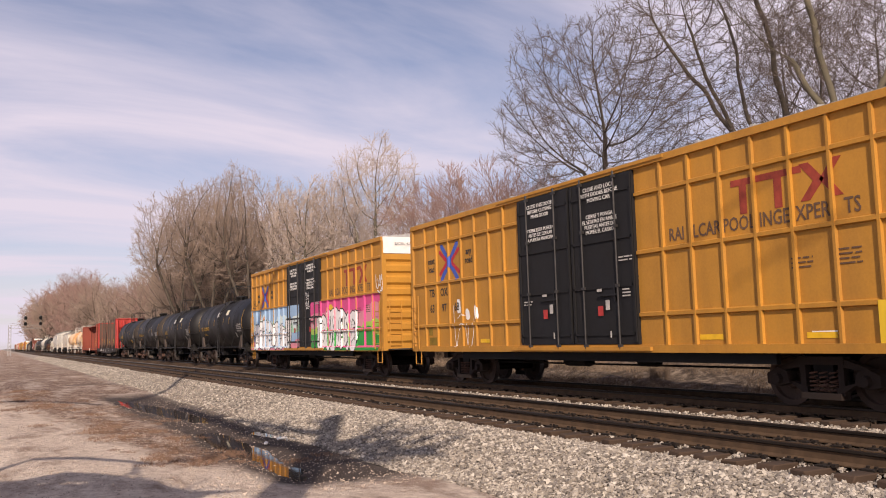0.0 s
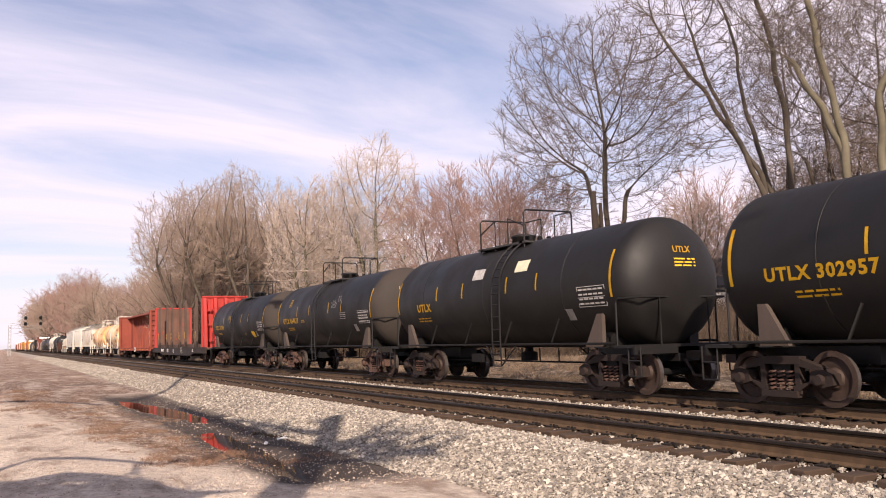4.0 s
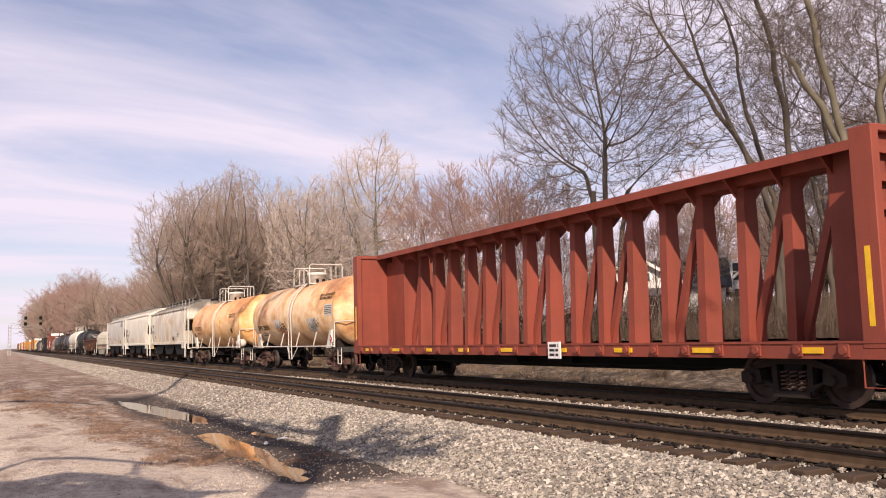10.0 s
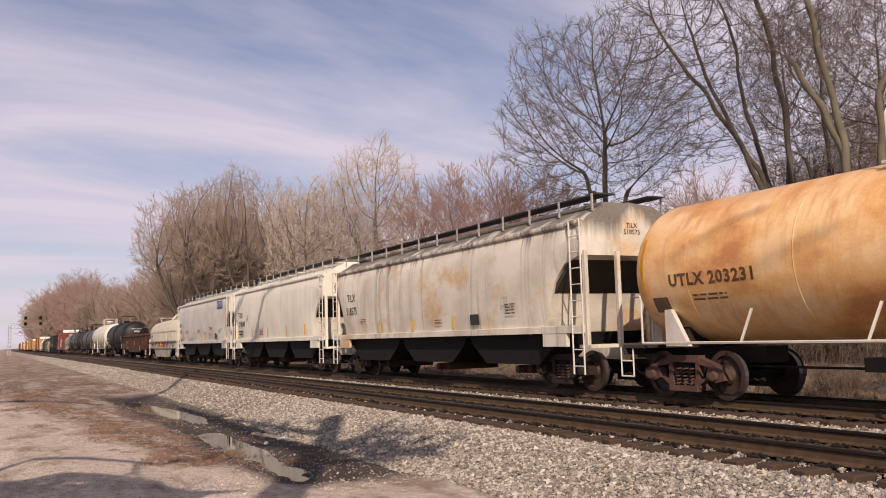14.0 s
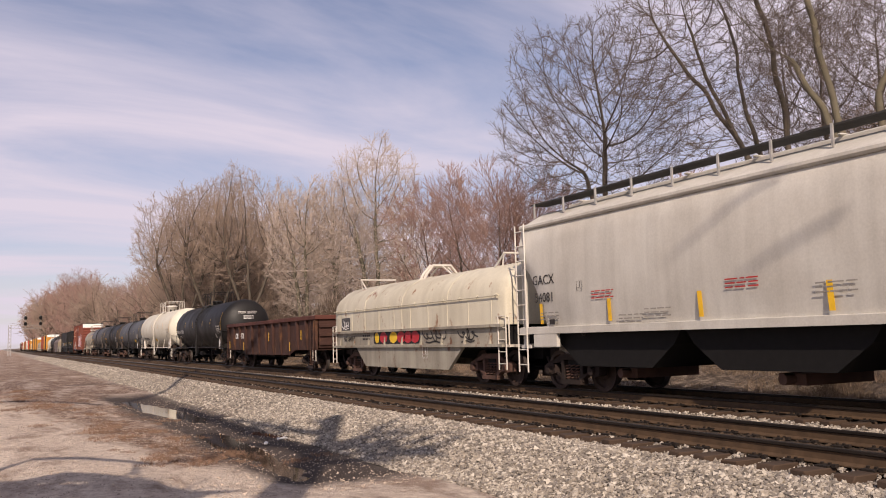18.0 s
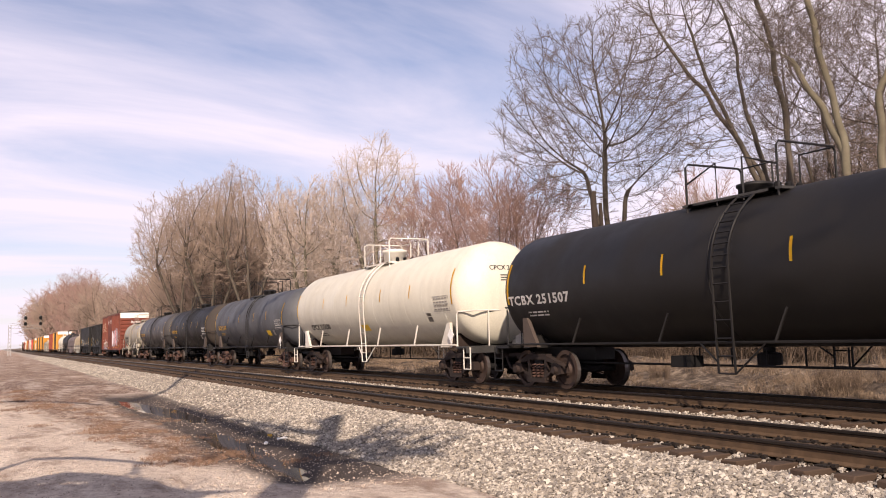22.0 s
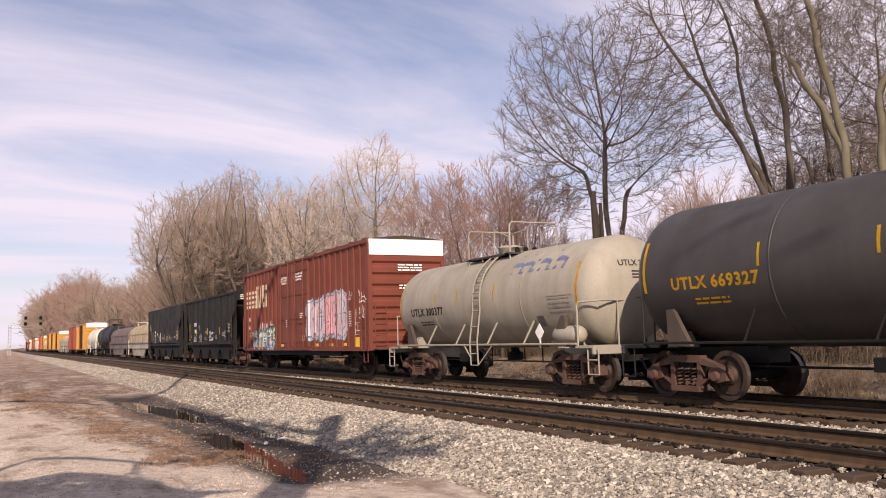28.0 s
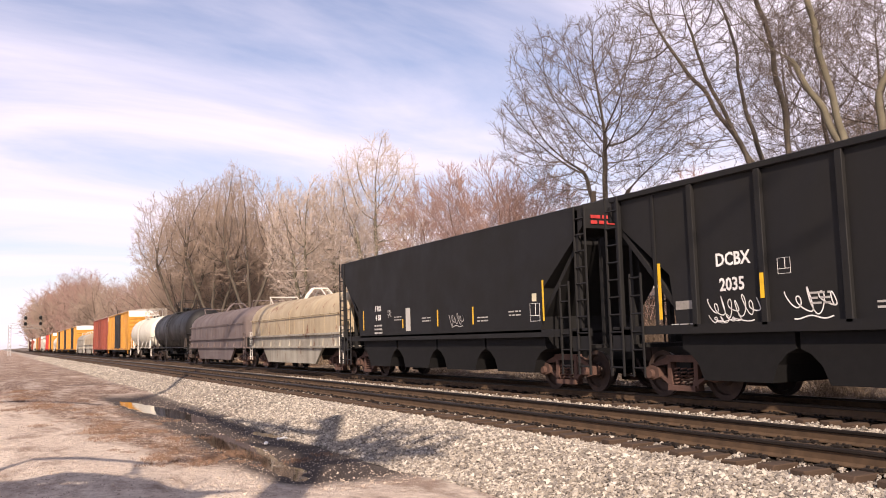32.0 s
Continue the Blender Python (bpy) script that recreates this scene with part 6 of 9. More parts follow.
M["dull_print"] = plain("dull_white_print", (0.42, 0.40, 0.37), 0.6)
M["door_rod"] = plain("dull_steel_rod", (0.05, 0.047, 0.045), 0.5, 0.4)


def flat_car(s0, s1):
    e, h = car("bulkhead_flatcar", s0, s1, "dark bulkhead flatcar with red end walls and tall stakes, empty", "flatcar", 2.4)
    bm = bmesh.new()
    box(bm, -1.45, -h + 0.1, 0.98, 1.45, h - 0.1, 1.06)
    part("deck", fix(bm), M["stake"], e, "worn rusty deck")
    for x in (-1, 1):
        bm = bmesh.new()
        xo, xi = x * 1.56, x * 1.45
        prism(bm, [(-h + 0.1, 1.13), (h - 0.1, 1.13), (h - 0.1, 0.72), (h - 4.0, 0.72), (h - 5.2, 0.55), (-h + 5.2, 0.55), (-h + 4.0, 0.72), (-h + 0.1, 0.72)], min(xo, xi), max(xo, xi), "x")
        part("side_sill", fix(bm), M["dark_flat"], e)
    bm = bmesh.new()
    prism(bm, [(-h + 0.2, 0.98), (h - 0.2, 0.98), (h - 0.2, 0.7), (h - 4, 0.66), (h - 5.5, 0.42), (-h + 5.5, 0.42), (-h + 4, 0.66), (-h + 0.2, 0.7)], -0.35, 0.35, "x")
    part("centre_sill", fix(bm), M["under"], e)
    for s in (-1, 1):
        y = s * (h - 1.35)
        inner, outer = y, y + s * 0.9
        bm = bmesh.new()
        box(bm, -1.42, min(y, y + s * 0.12), 1.12, 1.42, max(y, y + s * 0.12), 4.42)
        part("bulkhead_wall", fix(bm), M["worn_red"], e, "scraped and rusted inner face of the red bulkhead")
        bm = bmesh.new()
        box(bm, -1.42, min(y + s * 0.125, y + s * 0.16), 1.12, 1.42, max(y + s * 0.125, y + s * 0.16), 4.42)
        part("bulkhead_back", fix(bm), M["bright_red"], e)
        bm = bmesh.new()
        for x in (-1.48, 1.48):
            box(bm, x - 0.07, min(y - s * 0.03, y + s * 0.2), 1.06, x + 0.07, max(y - s * 0.03, y + s * 0.2), 4.50)
        box(bm, -1.55, min(y - s * 0.03, y + s * 0.25), 4.42, 1.55, max(y - s * 0.03, y + s * 0.25), 4.54)
        part("bulkhead_frame", bevelled(bm, 0.015), M["bright_red"], e)
        for x in (-1.4, -0.7, 0.0, 0.7, 1.4):
            bm = bmesh.new()
            a, b = y + s * 0.12, y + s * 0.86
            prism(bm, [(a, 1.1), (b, 1.1), (b - s * 0.1, 2.6), (a + s * 0.32, 4.4), (a, 4.4)][::s], x - 0.1, x + 0.1, "x")
            part("bulkhead_brace", fix(bm), M["bright_red"], e)
        for z in (1.5, 2.55, 3.5):
            bm = bmesh.new()
            box(bm, -1.46, min(y + s * 0.12, y + s * 0.40), z, 1.46, max(y + s * 0.12, y + s * 0.40), z + 0.14)
            part("bulkhead_girt", fix(bm), M["bright_red"], e)
        ladder(e, -0.9, y + s * 0.92, 1.1, 4.3, M["bright_red"], 0.42, "x")
        stirrup(e, -1.5, s * (h - 0.45), M["dark_flat"], 0.75, 0.38)
    for y in (-7.5, -3.6, -1.45, 2.0, 4.2, 7.8):
        for x in (-1, 1):
            bm = bmesh.new()
            xo = x * 1.44
            box(bm, xo - 0.07, y - 0.14, 1.06, xo + 0.07, y - 0.09, 4.55)
            box(bm, xo - 0.07, y + 0.09, 1.06, xo + 0.07, y + 0.14, 4.55)
            box(bm, xo - 0.03, y - 0.1, 1.06, xo + 0.03, y + 0.1, 4.50)
            st = part("stake", fix(bm), M["stake"], e)
            bm = bmesh.new()
            for q in (-1, 1):
                prism(bm, [(x * 1.565, 0.8), (x * 1.565, 1.2), (x * 1.50, 1.55), (x * 1.42, 1.55), (x * 1.42, 0.8)][::x], y + q * 0.20 - 0.03, y + q * 0.20 + 0.03)
            part("stake_pocket", fix(bm), M["dark_flat"], st)
            if x < 0:
                bm = bmesh.new()
                box(bm, xo - 0.078, y + 0.092, 1.75, xo - 0.07, y + 0.138, 2.25)
                part("reflective_stripe", bm, M["yellow_mark"], st)
    for x in (-1, 1):
        for k in range(7):
            y = -h + 2.6 + k * (2 * h - 5.2) / 7
            bm = bmesh.new()
            box(bm, min(x * 1.36, x * 1.24), y + 0.06, 1.062, max(x * 1.36, x * 1.24), y + (2 * h - 5.2) / 7 - 0.06, 1.36)
            part("side_timber", bevelled(bm, 0.012), M["stake"], e)
    for k in range(8):
        y = -h + 4.6 + k * 1.95
        bm = bmesh.new()
        box(bm, -1.35, y - 0.12, 1.06, 1.35, y + 0.12, 1.30)
        part("bunk_rail", fix(bm), M["stake" if k % 3 else "red_steel"], e)
    lettering("JTSX 900033", 0.27, M["white"], e, -1.568, 5.78, 0.90, bold=0.004, wide=0.88)
    stencil(e, -1.568, 3.6, 0.76, 0.26)
    lettering("LD LMT", 0.13, M["white"], e, -1.568, 3.1, 0.96, bold=0.003)
    lettering("LT WT", 0.13, M["white"], e, -1.568, 3.1, 0.80, bold=0.003)
    bars(e, M["white"], -1.568, h - 10.2, 0.98, 3, 0.4, 0.05, 0.04, seed=3)
    stencil(e, -1.568, h - 13.5, 0.72, 0.42)
    bars(e, M["white"], -1.568, -h + 4.2, 0.98, 2, 0.4, 0.05, 0.04, seed=5)
    brake_rigging(e, h)
    return e


def stencil(e, x, y, z, size, material="white"):
    """The boxed block of test dates."""
    bm = bmesh.new()
    t = 0.02
    for a, b, c, d in ((-1, -1, 1, -1 + t * 2), (-1, 1 - t * 2, 1, 1), (-1, -1, -1 + t * 2, 1), (1 - t * 2, -1, 1, 1), (-0.2, -0.4, -0.12, 1), (-1, -0.4, 1, -0.34)):
        box(bm, x, y + a * size / 2, z + (b + 1) * size / 2, x + 0.004, y + c * size / 2, z + (d + 1) * size / 2)
    return part("service_stencil", fix(bm), M[material], e)


def centre_beam(s0, s1):
    e, h = car("centerbeam_flatcar", s0, s1, "oxide red centerbeam lumber flatcar, empty, seen through", "flatcar", 2.4)
    P = M["red_steel"]
    bm = bmesh.new()
    box(bm, -1.5, -h + 0.1, 1.0, 1.5, h - 0.1, 1.08)
    part("deck", fix(bm), P, e)
    for x in (-1, 1):
        bm = bmesh.new()
        box(bm, min(x * 1.58, x * 1.48), -h + 0.05, 0.84, max(x * 1.58, x * 1.48), h - 0.05, 1.13)
        box(bm, min(x * 1.60, x * 1.48), -h + 0.05, 1.09, max(x * 1.60, x * 1.48), h - 0.05, 1.13)
        part("side_sill", fix(bm), P, e)
    bm = bmesh.new()
    prism(bm, [(-h + 0.2, 1.0), (h - 0.2, 1.0), (h - 0.2, 0.72), (h - 4, 0.7), (h - 5.5, 0.5), (-h + 5.5, 0.5), (-h + 4, 0.7), (-h + 0.2, 0.72)], -0.3, 0.3, "x")
    part("centre_sill", fix(bm), M["under"], e)
    # the beam: top chord, posts and slanted struts
    bm = bmesh.new()
    box(bm, -0.74, -h + 0.4, 4.45, 0.74, h - 0.4, 4.53)
    for x in (-1, 1):
        box(bm, min(x * 0.74, x * 0.68), -h + 0.4, 4.36, max(x * 0.74, x * 0.68), h - 0.4, 4.45)
    box(bm, -0.30, -h + 0.9, 4.24, 0.30, h - 0.9, 4.445)
    part("top_chord", fix(bm), P, e)
    n = 17
    for k in range(n):
        y = -h + 1.9 + k * (2 * h - 3.8) / (n - 1)
        bm = bmesh.new()
        prism(bm, [(0.26, 1.08), (-0.26, 1.08), (-0.16, 4.26), (0.16, 4.26)], y - 0.11, y + 0.11)
        part("post", fix(bm), P, e)
        if k in (0, 1, 3, 5, 6, 8, 10, 11, 13, 15):
            bm = bmesh.new()
            y2 = y + (2 * h - 3.8) / (n - 1) * 0.92
            prism(bm, [(y, 4.15), (y + 0.18, 4.15), (y2 + 0.1, 1.1), (y2 - 0.08, 1.1)], -0.06, 0.06, "x")
            part("strut", fix(bm), P, e)
        for x in (-1, 1):
            bm = bmesh.new()
            prism(bm, [(x * 0.22, 4.445), (x * 0.66, 4.445), (x * 0.27, 4.02)][::-x], y - 0.03, y + 0.03)
            part("gusset", fix(bm), P, e)
    # solid end panels of the beam
    for s in (-1, 1):
        bm = bmesh.new()
        y0, y1 = sorted((s * (h - 0.42), s * (h - 2.0)))
        box(bm, -0.32, y0, 1.08, 0.32, y1, 4.24)
        part("beam_end_plate", fix(bm), P, e)
        y = s * (h - 0.30)
        bm = bmesh.new()
        box(bm, -1.5, min(y, y - s * 0.14), 1.1, 1.5, max(y, y - s * 0.14), 4.42)
        part("bulkhead_wall", fix(bm), P, e)
        bm = bmesh.new()
        for x in (-1.5, 1.5):
            box(bm, x - 0.09, min(y + s * 0.16, y - s * 0.26), 1.0, x + 0.09, max(y + s * 0.16, y - s * 0.26), 4.50)
        box(bm, -1.5, min(y + s * 0.14, y - s * 0.2), 4.40, 1.5, max(y + s * 0.14, y - s * 0.2), 4.52)
        part("bulkhead_frame", bevelled(bm, 0.015), P, e)
        for k in range(7):
            bm = bmesh.new()
            z = 1.35 + k * 0.45
            box(bm, -1.42, min(y, y + s * 0.14), z, 1.42, max(y, y + s * 0.14), z + 0.12)
            part("bulkhead_girt", fix(bm), P, e)
        for x in (-0.5, 0.55):
            bm = bmesh.new()
            box(bm, x - 0.05, min(y, y + s * 0.18), 1.1, x + 0.05, max(y, y + s * 0.18), 4.4)
            part("bulkhead_stile", fix(bm), P, e)
        ladder(e, -0.95, y + s * 0.2, 0.9, 4.3, P, 0.4, "x")
        stirrup(e, -1.55, s * (h - 0.4), P, 0.85, 0.4)
        bm = bmesh.new()
        box(bm, -1.594, s * (h - 0.36) - 0.05, 1.35, -1.588, s * (h - 0.36) + 0.05, 2.6)
        part("reflective_stripe", bm, M["yellow_mark"], e)
    for k in range(9):
        y = -h + 1.6 + k * (2 * h - 3.2) / 8
        bm = bmesh.new()
        box(bm, -1.606, y - 0.3, 0.93, -1.583, y + 0.3, 1.03)
        part("reflective_stripe", bm, M["yellow_mark"], e)
    for k in range(24):
        y = -h + 0.9 + k * (2 * h - 1.8) / 23
        bm = bmesh.new()
        lathe(bm, [(0, 0.07), (0.12, 0.07)], "x", 10, (-1.66, y, 0.98))
        box(bm, -1.62, y - 0.09, 0.88, -1.58, y + 0.09, 1.08)
        part("tie_down_winch", fix(bm), P, e)
    bm = bmesh.new()
    box(bm, -1.70, -2.6, 0.78, -1.66, -2.1, 1.18)
    sign = part("placard_board", fix(bm), M["white"], e)
    bars(sign, M["dark_mark"], -1.704, -2.35, 1.12, 3, 0.36, 0.06, 0.05)
    brake_rigging(e, h)
    return e


def round_hopper(name, s0, s1, label, paint_, z0=1.4, z1=4.15, zr=4.62, w=1.58, dark=None, outlets=3, far=False, rail="white_rail"):
    """Covered hopper with rounded sides, a hatch trough with running boards, and slope-sheet ends."""
    e, h = car(name, s0, s1, label, "covered hopper", 1.75, "truck")
    P = M[paint_]
    L = h - 0.25
    cut = 1.15

    def ring(y, lo):
        pts = [(-w + 0.10, lo), (-w + 0.02, lo + (z1 - lo) * 0.25), (-w, lo + (z1 - lo) * 0.5), (-w + 0.03, z1 - 0.5), (-w + 0.12, z1 - 0.12), (-w + 0.30, z1 + 0.10), (-0.75, zr - 0.08), (0, zr)]
        pts += [(-a, b) for a, b in pts[-2::-1]]
        return [(a, y, b) for a, b in pts]
    bm = bmesh.new()
    ys = [(-L, 3.2), (-L + 0.07, 3.16), (-L + 0.36, 2.9), (-L + 0.66, 2.45), (-L + 0.96, 1.85), (-L + cut, z0)]
    lead = [(-L, 3.2), (-L + 0.11, 3.18), (-L + 0.68, 3.05), (-L + 1.13, 2.65), (-L + 1.40, 2.0), (-L + 1.58, z0)]
    n = 8
    rows = lead + [(-L + 1.58 + (2 * L - 1.58 - cut) * k / n, z0) for k in range(1, n)] + [(-y, z) for y, z in ys[::-1]]
    rings = [[bm.verts.new(p) for p in ring(y, lo)] for y, lo in rows]
    for a, b in zip(rings, rings[1:]):
        for k in range(len(a) - 1):
            bm.faces.new((a[k], a[k + 1], b[k + 1], b[k]))
        bm.faces.new((a[-1], a[0], b[0], b[-1]))
    bm.faces.new(rings[0])
    bm.faces.new(rings[-1][::-1])
    body = part("body", fix(bm), P, e, "", True)
    body.data.set_sharp_from_angle(angle=0.62)
    for x in (-1, 1):
        bm = bmesh.new()
        prism(bm, [(x * (w + 0.01), z0 - 0.02), (x * (w + 0.01), z0 + 0.14), (x * (w - 0.1), z0 + 0.16), (x * (w - 0.1), z0 - 0.02)][::-x], -h + 0.2, h - 0.2)
        part("side_sill", fix(bm), P, e)
        bm = bmesh.new()
        pipe(bm, [(x * (w - 0.12), -L, z1 - 0.02), (x * (w - 0.12), L, z1 - 0.02)], 0.075, 8)
        part("top_chord", bm, P, e)
        # shear plate ends and corner ladders
        for s in (-1, 1):
            ladder(e, x * (w + 0.01), s * (h - 0.35), 0.42, z1 + 0.05, M[rail], 0.42)
            bm = bmesh.new()
            box(bm, min(x * w, x * (w - 0.1)), s * (h - 1.35) - 0.5, 1.06, max(x * w, x * (w - 0.1)), s * (h - 1.35) + 0.5, z0)
            part("bolster_plate", fix(bm), P, e)
    # running boards on stanchions
    for x in (-0.78, 0.78):
        bm = bmesh.new()
        box(bm, x - 0.26, -h + 0.1, zr + 0.14, x + 0.26, h - 0.1, zr + 0.17)
        part("running_board", fix(bm), M["grate"], e)
    k, m_ = 0, 13
    for k in range(m_):
        y = -h + 0.3 + k * (2 * h - 0.6) / (m_ - 1)
        for x in (-1, 1):
            bm = bmesh.new()
            box(bm, x * 1.06 - 0.02, y - 0.022, zr - 0.22, x * 1.06 + 0.02, y + 0.022, zr + 0.18)
            part("board_stanchion", fix(bm), M["roof" if "roof" in M else "grate"], e)
    bm = bmesh.new()
    box(bm, -0.35, -L + 0.6, zr - 0.02, 0.35, L - 0.6, zr + 0.10)
    for k in range(8):
        y = -L + 1.2 + k * (2 * L - 2.4) / 7
        box(bm, -0.45, y - 0.05, zr + 0.1, 0.45, y + 0.05, zr + 0.14)
    part("hatch_cover", bevelled(bm, 0.02), P, e)
    # end frames
    for s in (-1, 1):
        bm = bmesh.new()
        box(bm, -1.45, min(s * (h - 0.05), s * (h - 0.5)), 1.02, 1.45, max(s * (h - 0.05), s * (h - 0.5)), 1.10)
        for x in (-1.4, -0.45, 0.45, 1.4):
            box(bm, x - 0.05, min(s * (h - 0.18), s * (h - 0.28)), 1.1, x + 0.05, max(s * (h - 0.18), s * (h - 0.28)), 3.3)
        box(bm, -0.3, min(s * (h - 0.1), s * (h - 3)), 0.72, 0.3, max(s * (h - 0.1), s * (h - 3)), 1.02)
        part("end_frame", fix(bm), P, e)
        bm = bmesh.new()
        prism(bm, [(s * (h - 0.6), 3.3), (s * (h - 0.6), 3.15), (s * (h - 2.7), z0 - 0.1), (s * (h - 2.7), z0 + 0.1)][::s], -w + 0.16, w - 0.16, "x")
        # the overhang's shade is put into the sheet's colour, not the body paint
        part("slope_sheet", fix(bm), M["dusty"], e, "slope sheet coloured dark for the overhang's shade")
    # discharge hoppers
    m_ = outlets
    for k in range(m_):
        y = (-1 + 2 * (k + 0.5) / m_) * (L - cut)
        q = (L - cut) / m_ - 0.06
        bm = bmesh.new()
        prism(bm, [(y - q, z0), (y + q, z0), (y + q * 0.9, 1.1), (y + q * 0.58, 0.6), (y - q * 0.58, 0.6), (y - q * 0.9, 1.1)], -w + 0.26, w - 0.26, "x")
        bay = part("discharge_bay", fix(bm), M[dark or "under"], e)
        bm = bmesh.new()
        box(bm, -0.9, y - 0.3, 0.34, 0.9, y + 0.3, 0.55)
        lathe(bm, [(-1.15, 0.1), (-0.9, 0.1)], "x", 12, (0, y, 0.45))
        part("outlet_gate", fix(bm), M["rust_truck"], bay)
    bm = bmesh.new()
    pipe(bm, [(0.6 + math.cos(a) * 0.27, -h + 0.12, 1.9 + math.sin(a) * 0.27) for a in np.linspace(0, math.tau, 17)], 0.018, 5)
    box(bm, 0.45, -h + 0.15, 1.1, 0.75, -h + 0.3, 2.1)
    part("hand_brake", bm, M[rail], e)
    return e


def ribbed_hopper(name, s0, s1, label, ribs=7, rail="black_hop", z1=4.34):
    """Black covered hopper with flat sides: outside posts where ribs > 0."""
    e, h = car(name, s0, s1, label, "covered hopper", 1.75, "rust_truck")
    P = M["black_hop"]
    w, z0 = 1.57, 1.42
    L = h - 0.2
    bm = bmesh.new()
    x = w - (0.08 if ribs else 0.0)
    prism(bm, [(-L, 3.85), (-L, z1 - 0.1), (L, z1 - 0.1), (L, 3.85), (L - 1.75, 2.5), (L - 1.9, z0), (-L + 1.9, z0), (-L + 1.75, 2.5)][::-1], -x, x, "x")
    part("body", fix(bm), P, e)
    bm = bmesh.new()
    prism(bm, [(-w, z1 - 0.12), (w, z1 - 0.12), (w, z1), (0.6, z1 + 0.22), (-0.6, z1 + 0.22), (-w, z1)], -L, L)
    for k in range(9):
        y = -L + 0.8 + k * (2 * L - 1.6) / 8
        box(bm, -0.55, y - 0.6, z1 + 0.2, 0.55, y + 0.6, z1 + 0.26)
    part("roof", bevelled(bm, 0.015), P, e)
    for s in (-1, 1):
        xx = s * w
        bm = bmesh.new()
        box(bm, min(xx, xx - s * 0.12), -h + 0.15, z0 - 0.12, max(xx, xx - s * 0.12), h - 0.15, z0 + 0.06)
        part("side_sill", fix(bm), P, e)
        for k in range(ribs):
            y = (-1 + 2 * k / (ribs - 1)) * (L - 2.5)
            lo = z0
            bm = bmesh.new()
            box(bm, min(xx, xx - s * 0.1), y - 0.07, lo, max(xx, xx - s * 0.1), y + 0.07, z1 - 0.12)
            part("side_post", bevelled(bm, 0.012), P, e)
        for q in (-1, 1):
            ladder(e, s * (w + 0.02), q * (h - 0.30), 0.42, z1, M[rail], 0.42, r=0.022)
            ladder(e, s * (w + 0.02), q * (h - 1.0), 0.42, 2.6, M[rail], 0.36, r=0.02)
            bm = bmesh.new()
            y = q * (h - 0.45)
            box(bm, min(xx, xx - s * 0.06), y - 0.32, 0.95, max(xx, xx - s * 0.06), y + 0.32, z0)
            box(bm, min(xx, xx - s * 0.08), y - 0.06, z0, max(xx, xx - s * 0.08), y + 0.06, z1 - 0.1)
            part("corner_post", fix(bm), P, e)
    for s in (-1, 1):
        bm = bmesh.new()
        box(bm, -1.45, min(s * (h - 0.05), s * (h - 0.5)), 1.02, 1.45, max(s * (h - 0.05), s * (h - 0.5)), 1.10)
        for xx in (-1.0, 0.0, 1.0):
            box(bm, xx - 0.06, min(s * (h - 0.2), s * (h - 0.3)), 1.1, xx + 0.06, max(s * (h - 0.2), s * (h - 0.3)), 3.6)
        box(bm, -0.3, min(s * (h - 0.1), s * (h - 3)), 0.72, 0.3, max(s * (h - 0.1), s * (h - 3)), 1.02)
        part("end_frame", fix(bm), P, e)
        bm = bmesh.new()
        prism(bm, [(s * (L - 0.3), 3.6), (s * (L - 0.3), 3.45), (s * (L - 2.3), z0 - 0.1), (s * (L - 2.3), z0 + 0.1)][::s], -w + 0.1, w - 0.1, "x")
        part("slope_sheet", fix(bm), P, e)
        bm = bmesh.new()
        box(bm, -w + 0.03, min(s * (h - 0.12), s * (h - 0.2)), z1 - 0.55, -0.55, max(s * (h - 0.12), s * (h - 0.2)), z1 - 0.2)
        part("warning_board", fix(bm), P, e)
    m_ = 4
    for k in range(m_):
        y = (-1 + 2 * (k + 0.5) / m_) * (L - 1.9)
        q = (L - 1.9) / m_ - 0.05
        bm = bmesh.new()
        prism(bm, [(y - q, z0), (y + q, z0), (y + q, 1.0), (y + q * 0.86, 0.92), (y + q * 0.70, 0.72), (y + q * 0.60, 0.40), (y - q * 0.60, 0.40), (y - q * 0.70, 0.72), (y - q * 0.86, 0.92), (y - q, 1.0)], -w + 0.15, w - 0.15, "x")
        part("discharge_bay", fix(bm), M["under"], e)
    return e, h


